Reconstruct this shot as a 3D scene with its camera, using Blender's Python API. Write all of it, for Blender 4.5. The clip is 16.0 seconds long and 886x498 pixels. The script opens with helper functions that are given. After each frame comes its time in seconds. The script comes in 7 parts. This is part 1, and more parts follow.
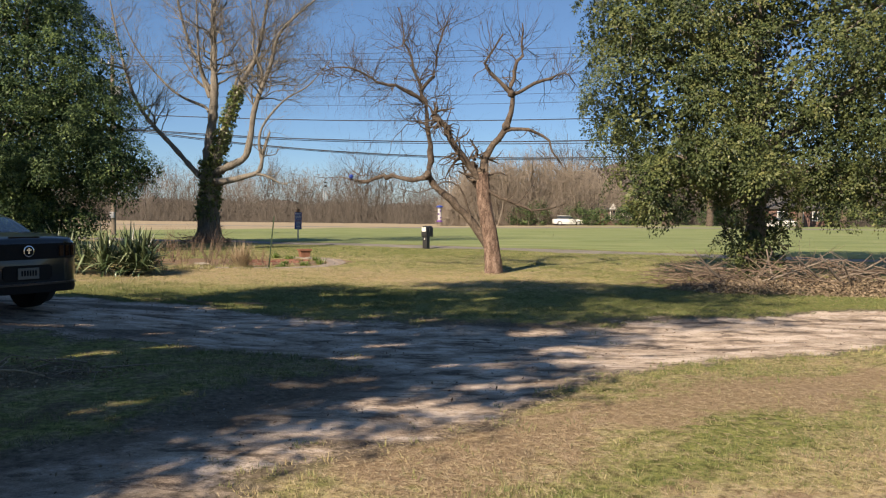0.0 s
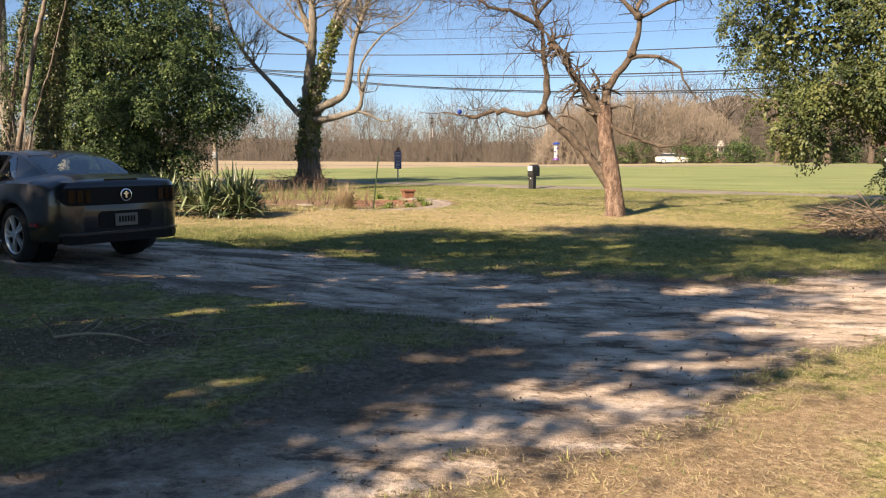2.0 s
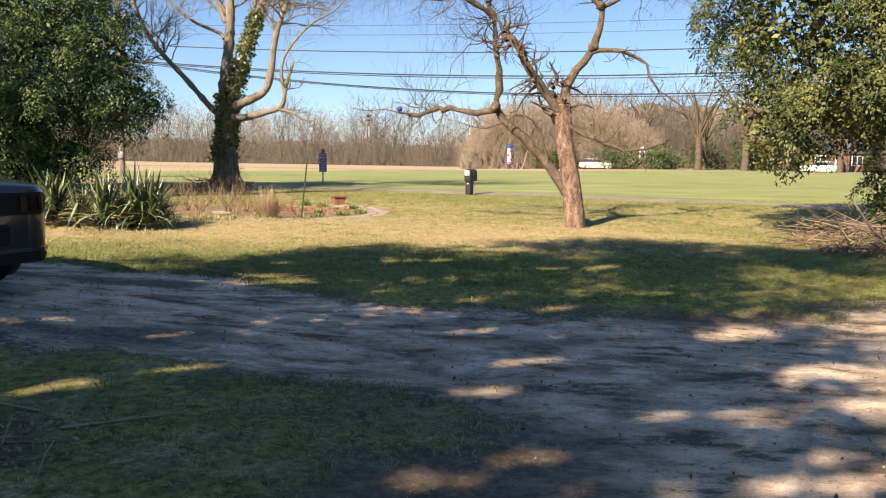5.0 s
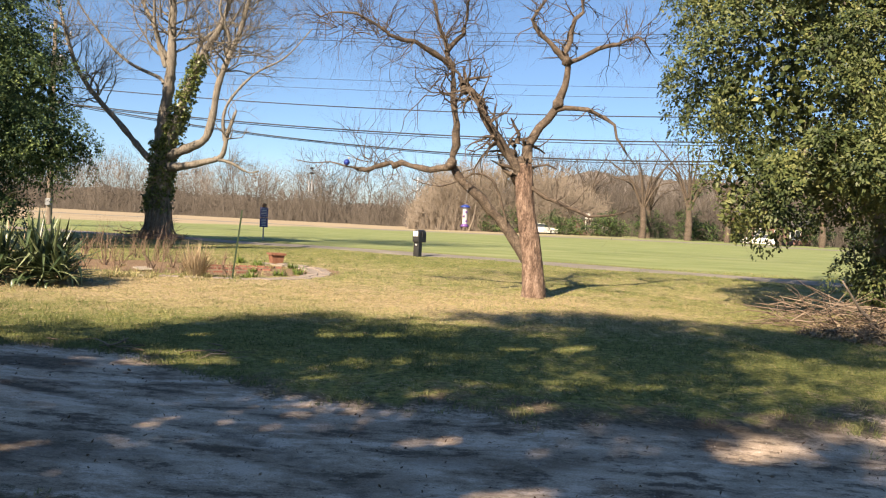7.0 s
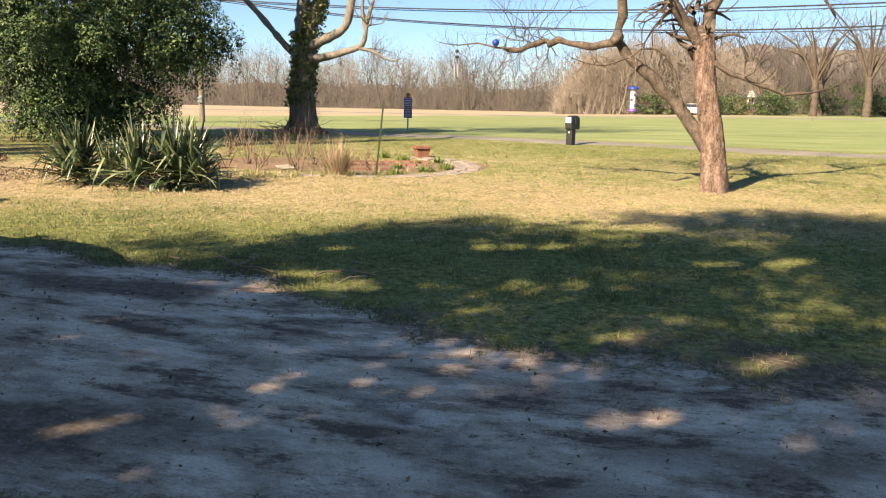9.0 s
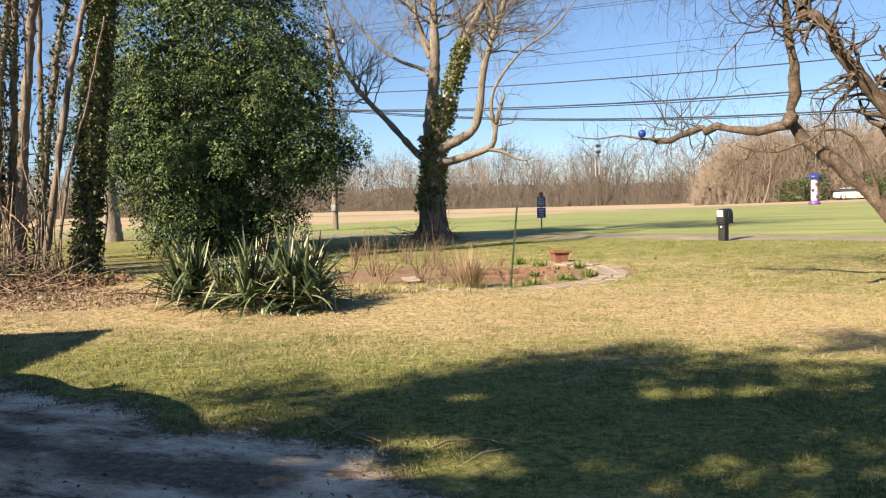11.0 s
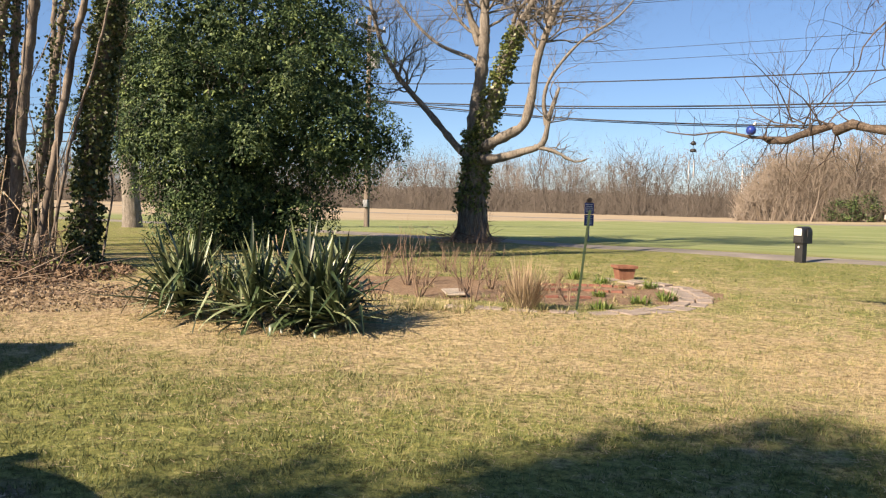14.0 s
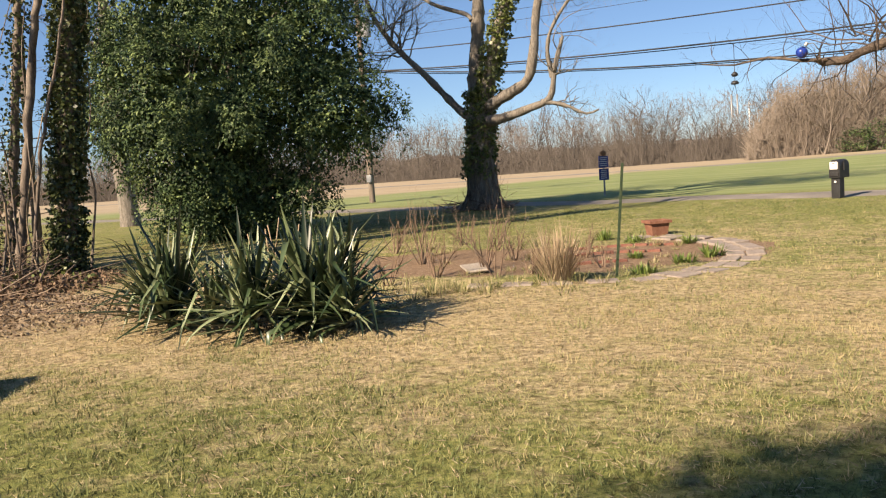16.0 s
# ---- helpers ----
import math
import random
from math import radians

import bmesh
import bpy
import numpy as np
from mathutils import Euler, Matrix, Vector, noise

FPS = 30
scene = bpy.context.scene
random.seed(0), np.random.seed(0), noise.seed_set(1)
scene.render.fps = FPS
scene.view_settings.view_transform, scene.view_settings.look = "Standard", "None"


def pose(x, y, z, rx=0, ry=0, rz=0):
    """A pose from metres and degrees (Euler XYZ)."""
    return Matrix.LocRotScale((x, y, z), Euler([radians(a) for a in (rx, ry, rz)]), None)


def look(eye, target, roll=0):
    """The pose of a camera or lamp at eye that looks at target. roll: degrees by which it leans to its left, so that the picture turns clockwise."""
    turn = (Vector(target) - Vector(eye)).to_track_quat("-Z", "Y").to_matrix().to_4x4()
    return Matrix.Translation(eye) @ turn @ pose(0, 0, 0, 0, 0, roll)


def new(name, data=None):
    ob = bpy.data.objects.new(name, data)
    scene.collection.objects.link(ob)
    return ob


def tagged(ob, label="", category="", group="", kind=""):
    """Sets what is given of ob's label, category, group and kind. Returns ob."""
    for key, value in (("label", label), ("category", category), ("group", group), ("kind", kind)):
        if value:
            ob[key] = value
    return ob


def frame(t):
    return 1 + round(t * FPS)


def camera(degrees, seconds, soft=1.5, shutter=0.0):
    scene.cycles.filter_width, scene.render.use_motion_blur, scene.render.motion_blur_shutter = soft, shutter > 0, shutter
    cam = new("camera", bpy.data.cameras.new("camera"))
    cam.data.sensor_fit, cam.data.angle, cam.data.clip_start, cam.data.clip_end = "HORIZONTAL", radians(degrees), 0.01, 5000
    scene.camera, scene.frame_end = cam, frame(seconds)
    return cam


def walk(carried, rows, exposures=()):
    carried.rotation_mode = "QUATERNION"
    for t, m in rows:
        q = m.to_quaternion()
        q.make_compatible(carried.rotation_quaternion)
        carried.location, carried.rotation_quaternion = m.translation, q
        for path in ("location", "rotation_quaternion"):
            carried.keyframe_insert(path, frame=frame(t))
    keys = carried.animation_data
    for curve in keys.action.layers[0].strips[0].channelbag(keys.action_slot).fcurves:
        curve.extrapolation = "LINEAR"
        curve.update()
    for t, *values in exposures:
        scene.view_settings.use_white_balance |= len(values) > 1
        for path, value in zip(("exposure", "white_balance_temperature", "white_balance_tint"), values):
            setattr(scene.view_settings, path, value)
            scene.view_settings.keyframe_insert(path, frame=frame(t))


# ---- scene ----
cam = camera(56.94, 16.0, soft=1.2)
PATH = [
    (0, look((0.000, -0.000, 1.667), (-0.258, 9.986, 1.211), 0.62)),
    (0.5, look((-0.090, 0.444, 1.662), (-1.438, 10.313, 0.764), -1.92)),
    (1, look((-0.283, 0.797, 1.640), (-1.872, 10.583, 0.332), -3.15)),
    (1.5, look((-0.486, 1.094, 1.646), (-1.875, 10.913, 0.362), -2.55)),
    (2, look((-0.627, 1.482, 1.638), (-2.004, 11.313, 0.431), 0.26)),
    (2.5, look((-0.781, 1.885, 1.608), (-1.946, 11.751, 0.463), -0.49)),
    (3, look((-0.880, 2.269, 1.609), (-1.772, 12.154, 0.392), -1.28)),
    (3.5, look((-1.033, 2.660, 1.641), (-2.088, 12.506, 0.244), 0.17)),
    (4, look((-1.248, 3.150, 1.622), (-2.060, 13.028, 0.298), 0.61)),
    (4.2, look((-1.325, 3.313, 1.605), (-1.952, 13.224, 0.424), 0.57)),
    (6.3, look((-1.461, 4.903, 1.586), (-1.503, 14.839, 0.463), 2.06)),
    (6.5, look((-1.482, 5.096, 1.580), (-1.254, 15.053, 0.679), 2.45)),
    (7, look((-1.552, 5.604, 1.575), (-1.296, 15.593, 1.176), 3.03)),
    (7.5, look((-1.669, 6.089, 1.546), (-2.845, 15.992, 0.807), 3.71)),
    (8, look((-1.782, 6.514, 1.553), (-3.289, 16.316, 0.270), 2.53)),
    (8.5, look((-1.824, 6.890, 1.550), (-3.057, 16.658, -0.199), 1.30)),
    (9, look((-1.842, 7.263, 1.587), (-3.285, 16.988, -0.242), 1.00)),
    (9.5, look((-1.899, 7.627, 1.658), (-3.615, 17.441, 0.795), 1.37)),
    (9.7, look((-1.926, 7.778, 1.676), (-3.827, 17.577, 1.074), 1.08)),
    (11.8, look((-2.682, 9.831, 1.615), (-6.277, 19.122, 0.744), -4.06)),
    (12, look((-2.797, 9.983, 1.600), (-6.487, 19.202, 0.417), -5.14)),
    (12.5, look((-3.031, 10.426, 1.610), (-6.990, 19.413, -0.276), -6.58)),
    (13, look((-3.182, 10.827, 1.590), (-7.095, 19.796, -0.473), -2.36)),
    (13.5, look((-3.344, 11.168, 1.604), (-6.854, 20.428, 0.212), 1.93)),
    (14, look((-3.438, 11.440, 1.617), (-6.822, 20.830, 0.993), 1.22)),
    (14.5, look((-3.538, 11.775, 1.623), (-7.383, 20.976, 0.872), 1.36)),
    (15, look((-3.671, 12.077, 1.620), (-7.912, 21.087, 0.706), 1.34)),
    (15.5, look((-3.853, 12.331, 1.661), (-7.988, 21.414, 1.028), 0.66)),
    (16, look((-4.009, 12.758, 1.604), (-7.510, 22.071, 0.598), -4.20)),
]
walk(cam, PATH, [(0, 0.91, 7000, 13), (0.5, 1.16, 7400, 14), (1, 1.37, 7600, 16), (2.5, 1.42, 7650, 16), (4, 1.56, 7700, 16), (6.5, 1.47, 7500, 14), (7, 1.47, 7450, 14), (7.5, 1.23, 7450, 14), (9, 1.68, 7600, 14), (9.5, 1.71, 7600, 14), (12, 1.43, 7400, 15), (12.5, 1.52, 7350, 15), (13, 1.70, 7300, 16), (13.5, 1.61, 7250, 16), (14.5, 1.22, 7400, 17), (15.5, 1.31, 7400, 16), (16, 1.24, 7400, 16)])

# ---- world, sun, exposure ----
SUN_DIR = Vector((0.53, 0.85, 0.0)).normalized()   # the way the shadows fall
SUN_EL = radians(34)
wd = bpy.data.worlds.new("world")
scene.world = wd
wd.use_nodes = True
wn = wd.node_tree.nodes
sky = wn.new("ShaderNodeTexSky")
sky.sky_type = "NISHITA"
sky.sun_disc = False
sky.sun_elevation = SUN_EL
sky.sun_rotation = math.atan2(-SUN_DIR.x, -SUN_DIR.y)
sky.altitude = 1800
sky.air_density, sky.dust_density, sky.ozone_density = 1.0, 0.05, 2.5
wn["Background"].inputs["Strength"].default_value = 0.069
tint = wn.new("ShaderNodeMix")
tint.data_type, tint.blend_type = "RGBA", "MULTIPLY"
tint.inputs[0].default_value = 1.0
tint.inputs[7].default_value = (0.67, 0.82, 0.97, 1)
wd.node_tree.links.new(sky.outputs[0], tint.inputs[6])
even = wn.new("ShaderNodeMix")
even.data_type = "RGBA"
even.inputs[0].default_value = 0.34
even.inputs[7].default_value = (0.87, 1.92, 3.75, 1)
wd.node_tree.links.new(tint.outputs[2], even.inputs[6])
wd.node_tree.links.new(even.outputs[2], wn["Background"].inputs["Color"])
sun = new("sun", bpy.data.lights.new("sun", "SUN"))
sun.data.energy, sun.data.angle, sun.data.color = 5.0, radians(0.55), (1.0, 0.88, 0.72)
sun.matrix_world = look((0, 0, 30), (SUN_DIR.x * math.cos(SUN_EL), SUN_DIR.y * math.cos(SUN_EL), 30 - math.sin(SUN_EL)))

# ---- helpers for building ----
rng = np.random.default_rng(7)
rnd = random.Random(11)


def link(nt, a, b):
    nt.links.new(a, b)


def material(name, cols, rough=0.8, scale=4.0, fine=40.0, bump=0.3, dist=0.02, metal=0.0, island=0.0, stretch=(1, 1, 1), spec=0.4, translucent=0.0, coord="Object", tight=1.0):
    """Noise-driven surface: cols are two to four linear colours; island adds a brightness spread per loose piece."""
    m = bpy.data.materials.new(name)
    m.use_nodes = True
    nt = m.node_tree
    n = nt.nodes
    bs = n["Principled BSDF"]
    tc = n.new("ShaderNodeTexCoord")
    mp = n.new("ShaderNodeMapping")
    mp.inputs["Scale"].default_value = stretch
    link(nt, tc.outputs[coord], mp.inputs[0])
    a = n.new("ShaderNodeTexNoise")
    a.inputs["Scale"].default_value, a.inputs["Detail"].default_value, a.inputs["Roughness"].default_value = scale, 6, 0.65
    b = n.new("ShaderNodeTexNoise")
    b.inputs["Scale"].default_value, b.inputs["Detail"].default_value = fine, 4
    link(nt, mp.outputs[0], a.inputs[0])
    link(nt, mp.outputs[0], b.inputs[0])
    mix = n.new("ShaderNodeMath")
    mix.operation = "MULTIPLY_ADD"
    mix.inputs[1].default_value = 0.4
    link(nt, b.outputs[0], mix.inputs[0])
    sc = n.new("ShaderNodeMath")
    sc.operation = "MULTIPLY"
    sc.inputs[1].default_value = 0.6
    link(nt, a.outputs[0], sc.inputs[0])
    link(nt, sc.outputs[0], mix.inputs[2])
    val = mix.outputs[0]
    if island:
        g = n.new("ShaderNodeNewGeometry")
        mi = n.new("ShaderNodeMix")
        mi.inputs[0].default_value = island
        link(nt, val, mi.inputs[2])
        link(nt, g.outputs["Random Per Island"], mi.inputs[3])
        val = mi.outputs[0]
    cr = n.new("ShaderNodeValToRGB")
    lo, hi = (0.32, 0.68) if not island else (0.32 * (1 - island), 1 - 0.32 * (1 - island))
    lo, hi = 0.5 - (0.5 - lo) * tight, 0.5 + (hi - 0.5) * tight
    el = cr.color_ramp.elements
    for i, c in enumerate(cols):
        p = lo + (hi - lo) * i / max(1, len(cols) - 1)
        e = el[i] if i < 2 else el.new(p)
        e.position = p
        e.color = (*c, 1)
    link(nt, val, cr.inputs[0])
    link(nt, cr.outputs[0], bs.inputs["Base Color"])
    bs.inputs["Roughness"].default_value = rough
    bs.inputs["Metallic"].default_value = metal
    bs.inputs["Specular IOR Level"].default_value = spec
    if bump:
        bm_ = n.new("ShaderNodeBump")
        bm_.inputs["Strength"].default_value, bm_.inputs["Distance"].default_value = bump, dist
        link(nt, mix.outputs[0], bm_.inputs["Height"])
        link(nt, bm_.outputs[0], bs.inputs["Normal"])
    if translucent:
        tr = n.new("ShaderNodeBsdfTranslucent")
        ms = n.new("ShaderNodeMixShader")
        ms.inputs[0].default_value = translucent
        link(nt, cr.outputs[0], tr.inputs[0])
        link(nt, bs.outputs[0], ms.inputs[1])
        link(nt, tr.outputs[0], ms.inputs[2])
        link(nt, ms.outputs[0], n["Material Output"].inputs[0])
    return m


def mesh_of(name, verts, faces, mats, smooth=False, face_mats=None):
    me = bpy.data.meshes.new(name)
    me.from_pydata([tuple(v) for v in verts], [], faces)
    for m in (mats if isinstance(mats, (list, tuple)) else [mats]):
        me.materials.append(m)
    if face_mats is not None:
        me.polygons.foreach_set("material_index", face_mats)
    if smooth:
        me.polygons.foreach_set("use_smooth", [True] * len(me.polygons))
    me.update()
    return me


def thing(name, x, y, z=0.0, rz=0.0, label="", category="", group="", kind=""):
    """An Empty at the base of a thing."""
    ob = new(name)
    ob.empty_display_size = 0.2
    ob.matrix_world = pose(x, y, z, 0, 0, rz)
    return tagged(ob, label, category, group, kind)


def part(name, bm, mat, parent, label="", smooth=False, kind=""):
    """Links a bmesh, or a mesh, as one mesh object under a thing or a part."""
    if isinstance(bm, bmesh.types.BMesh):
        me = bpy.data.meshes.new(name)
        bm.to_mesh(me)
        bm.free()
        me.materials.append(mat)
    else:
        me = bm
    if smooth:
        me.polygons.foreach_set("use_smooth", [True] * len(me.polygons))
    ob = new(name, me)
    ob.parent = parent
    return tagged(ob, label, kind=kind)


class Tubes:
    """Collects tapered tubes as plain vertex and face lists."""

    def __init__(self):
        self.v, self.f = [], []

    def tube(self, pts, radii, sides=6, cap=True):
        base = len(self.v)
        up = Vector((0.13, 0.31, 0.94))
        n = len(pts)
        for i, p in enumerate(pts):
            d = (pts[min(i + 1, n - 1)] - pts[max(i - 1, 0)]).normalized()
            a = d.cross(up)
            if a.length < 0.05:
                a = d.cross(Vector((1, 0, 0)))
            a.normalize()
            b = d.cross(a)
            for k in range(sides):
                w = 2 * math.pi * k / sides
                self.v.append(p + (a * math.cos(w) + b * math.sin(w)) * radii[i])
        for i in range(n - 1):
            for k in range(sides if sides > 2 else 1):
                k2 = (k + 1) % sides
                self.f.append((base + i * sides + k, base + i * sides + k2, base + (i + 1) * sides + k2, base + (i + 1) * sides + k))
        if cap and sides > 2:
            self.f.append(tuple(base + (n - 1) * sides + k for k in range(sides)))

    def mesh(self, name, mat, smooth=True):
        return mesh_of(name, self.v, self.f, mat, smooth)


def smooth_line(ctrl, step=0.25):
    """Catmull-Rom through control points, as Vectors."""
    c = [Vector(p) for p in ctrl]
    c = [c[0] * 2 - c[1]] + c + [c[-1] * 2 - c[-2]]
    out = []
    for i in range(1, len(c) - 2):
        n = max(2, int((c[i + 1] - c[i]).length / step))
        for k in range(n):
            t = k / n
            out.append(0.5 * (2 * c[i] + (c[i + 1] - c[i - 1]) * t + (2 * c[i - 1] - 5 * c[i] + 4 * c[i + 1] - c[i + 2]) * t * t
                              + (3 * c[i] - c[i - 1] - 3 * c[i + 1] + c[i + 2]) * t ** 3))
    return out + [c[-2]]


def twig(tb, p, d, length, r, depth, spread=0.9, up=0.15, wander=0.22, kids=5, r_end=0.35):
    """A wandering branch with side branches, recursively."""
    n = max(3, int(length / (0.22 if depth > 1 else 0.16)))
    n = min(n, 9)
    pts, rad = [p.copy()], [r]
    d = d.normalized()
    for i in range(n):
        d = (d + Vector((rnd.gauss(0, wander), rnd.gauss(0, wander), rnd.gauss(0, wander) + up))).normalized()
        p = p + d * (length / n)
        pts.append(p)
        rad.append(r * (1 - (1 - r_end) * (i + 1) / n))
    tb.tube(pts, rad, 5 if r > 0.04 else (4 if r > 0.02 else (3 if r > 0.011 else 2)), cap=False)
    if depth > 0:
        for k in range(kids):
            i = rnd.randint(max(1, n // 4), n)
            dd = (pts[i] - pts[i - 1]).normalized()
            side = Vector((rnd.gauss(0, 1), rnd.gauss(0, 1), rnd.gauss(0, 1)))
            side = (side - dd * side.dot(dd)).normalized()
            twig(tb, pts[i], dd + side * spread * rnd.uniform(0.6, 1.3), length * rnd.uniform(0.45, 0.72), rad[i] * 0.62, depth - 1, spread, up, wander, kids, r_end)


def limb(tb, ctrl, r0, r1, sides=8, kids=0, kid_len=1.5, kid_depth=2, start=0.3, kid_r=0.3, kid_n=4, spread=1.0, up=0.08, knobs=0.08, wander=0.26, jag=0.0):
    pts = smooth_line(ctrl, 0.2)
    n = len(pts)
    if jag:
        pts = [p + Vector((rnd.gauss(0, jag), rnd.gauss(0, jag), rnd.gauss(0, jag))) * min(1, i / 2) for i, p in enumerate(pts)]
    rad = [(r0 + (r1 - r0) * (i / (n - 1)) ** 0.85) * (1 + rnd.gauss(0, knobs)) for i in range(n)]
    tb.tube(pts, rad, sides)
    for k in range(kids):
        i = rnd.randint(int(n * start), n - 1)
        dd = (pts[i] - pts[i - 1]).normalized()
        side = Vector((rnd.gauss(0, 1), rnd.gauss(0, 1), rnd.gauss(0, 1)))
        side = (side - dd * side.dot(dd)).normalized()
        twig(tb, pts[i], dd * 0.5 + side * spread, kid_len * rnd.uniform(0.5, 1.2), max(0.006, rad[i] * kid_r), kid_depth, 0.9, up, wander, kid_n)
    return pts, rad


def rough_trunk(tb, ctrl, r0, r1, flare=0.0, sides=36, step=0.05, amp=0.02):
    """A thick stem with plates of bark standing proud and a flared foot."""
    pts = smooth_line(ctrl, step)
    n, base = len(pts), len(tb.v)
    for i, p in enumerate(pts):
        f = i / (n - 1)
        r = r0 + (r1 - r0) * f ** 0.85 + flare * math.exp(-f * 9)
        for k in range(sides):
            a = 2 * math.pi * k / sides
            d = Vector((math.cos(a), math.sin(a), 0))
            q = Vector((d.x * 3.2, d.y * 3.2, p.z * 2.2))
            bump = noise.noise(q) * 1.0 + max(0.0, noise.noise(q * 3.1 + Vector((7, 3, 1)))) * 1.2 + noise.noise(q * 8.0) * 0.35 + flare * 8 * math.exp(-f * 9) * math.sin(5 * a + 1)
            tb.v.append(p + d * (r + amp * bump))
    for i in range(n - 1):
        for k in range(sides):
            k2 = (k + 1) % sides
            tb.f.append((base + i * sides + k, base + i * sides + k2, base + (i + 1) * sides + k2, base + (i + 1) * sides + k))
    tb.f.append(tuple(base + (n - 1) * sides + k for k in range(sides)))


def leaf_cloud(centres, per, spread, size, flat=0.7, aspect=0.45, droop=0.0):
    """Many small folded leaves round clump centres, as vertex and face arrays."""
    c = np.repeat(np.asarray(centres), per, axis=0)
    n = len(c)
    c = c + rng.normal(0, spread, (n, 3)) * np.array([1, 1, 0.75])
    a = rng.normal(0, 1, (n, 3))
    a[:, 2] = a[:, 2] * 0.6 - droop
    a /= np.linalg.norm(a, axis=1)[:, None]
    nrm = rng.normal(0, flat, (n, 3)) + np.array([0, 0, 1.0])
    b = np.cross(nrm, a)
    b /= np.linalg.norm(b, axis=1)[:, None] + 1e-9
    w = np.cross(a, b)
    s = size * rng.uniform(0.65, 1.3, (n, 1))
    v = np.stack([c, c + a * s * 0.5 + b * s * aspect * 0.5 + w * s * 0.08, c + a * s, c + a * s * 0.5 - b * s * aspect * 0.5 + w * s * 0.08], 1).reshape(-1, 3)
    f = np.arange(4 * n).reshape(n, 4)
    return v, f


def lobes(spec, per_m2, shell=0.55, gap=0.0):
    """Clump centres in a set of ellipsoids, denser towards the skin."""
    out = []
    for cx, cy, cz, rx, ry, rz in spec:
        area = 4 * math.pi * ((rx * ry) ** 1.6 / 3 + (rx * rz) ** 1.6 / 3 + (ry * rz) ** 1.6 / 3) ** (1 / 1.6)
        n = int(area * per_m2)
        d = rng.normal(0, 1, (n, 3))
        d /= np.linalg.norm(d, axis=1)[:, None]
        bumps = 1 + 0.13 * np.sin(d[:, 0] * 7 + cx) + 0.13 * np.sin(d[:, 1] * 8 + d[:, 2] * 6 + cy) + rng.normal(0, 0.10, n)
        r = (shell + (1 - shell) * rng.uniform(0, 1, n) ** 0.5) * bumps
        p = np.array([cx, cy, cz]) + d * r[:, None] * np.array([rx, ry, rz])
        tuft = np.sin(p[:, 0] * 2.9 + 1.3 * np.sin(p[:, 1] * 1.7)) + np.sin(p[:, 1] * 3.1 + 1.2 * np.sin(p[:, 2] * 2.1)) + np.sin(p[:, 2] * 3.7 + 1.1 * np.sin(p[:, 0] * 2.3))
        p = p[rng.uniform(0, 1, n) < sstep(-1.1 + gap, 0.5 + gap, tuft) * 0.92 + 0.08]
        out.append(p[p[:, 2] > 0.12])
    return np.concatenate(out)


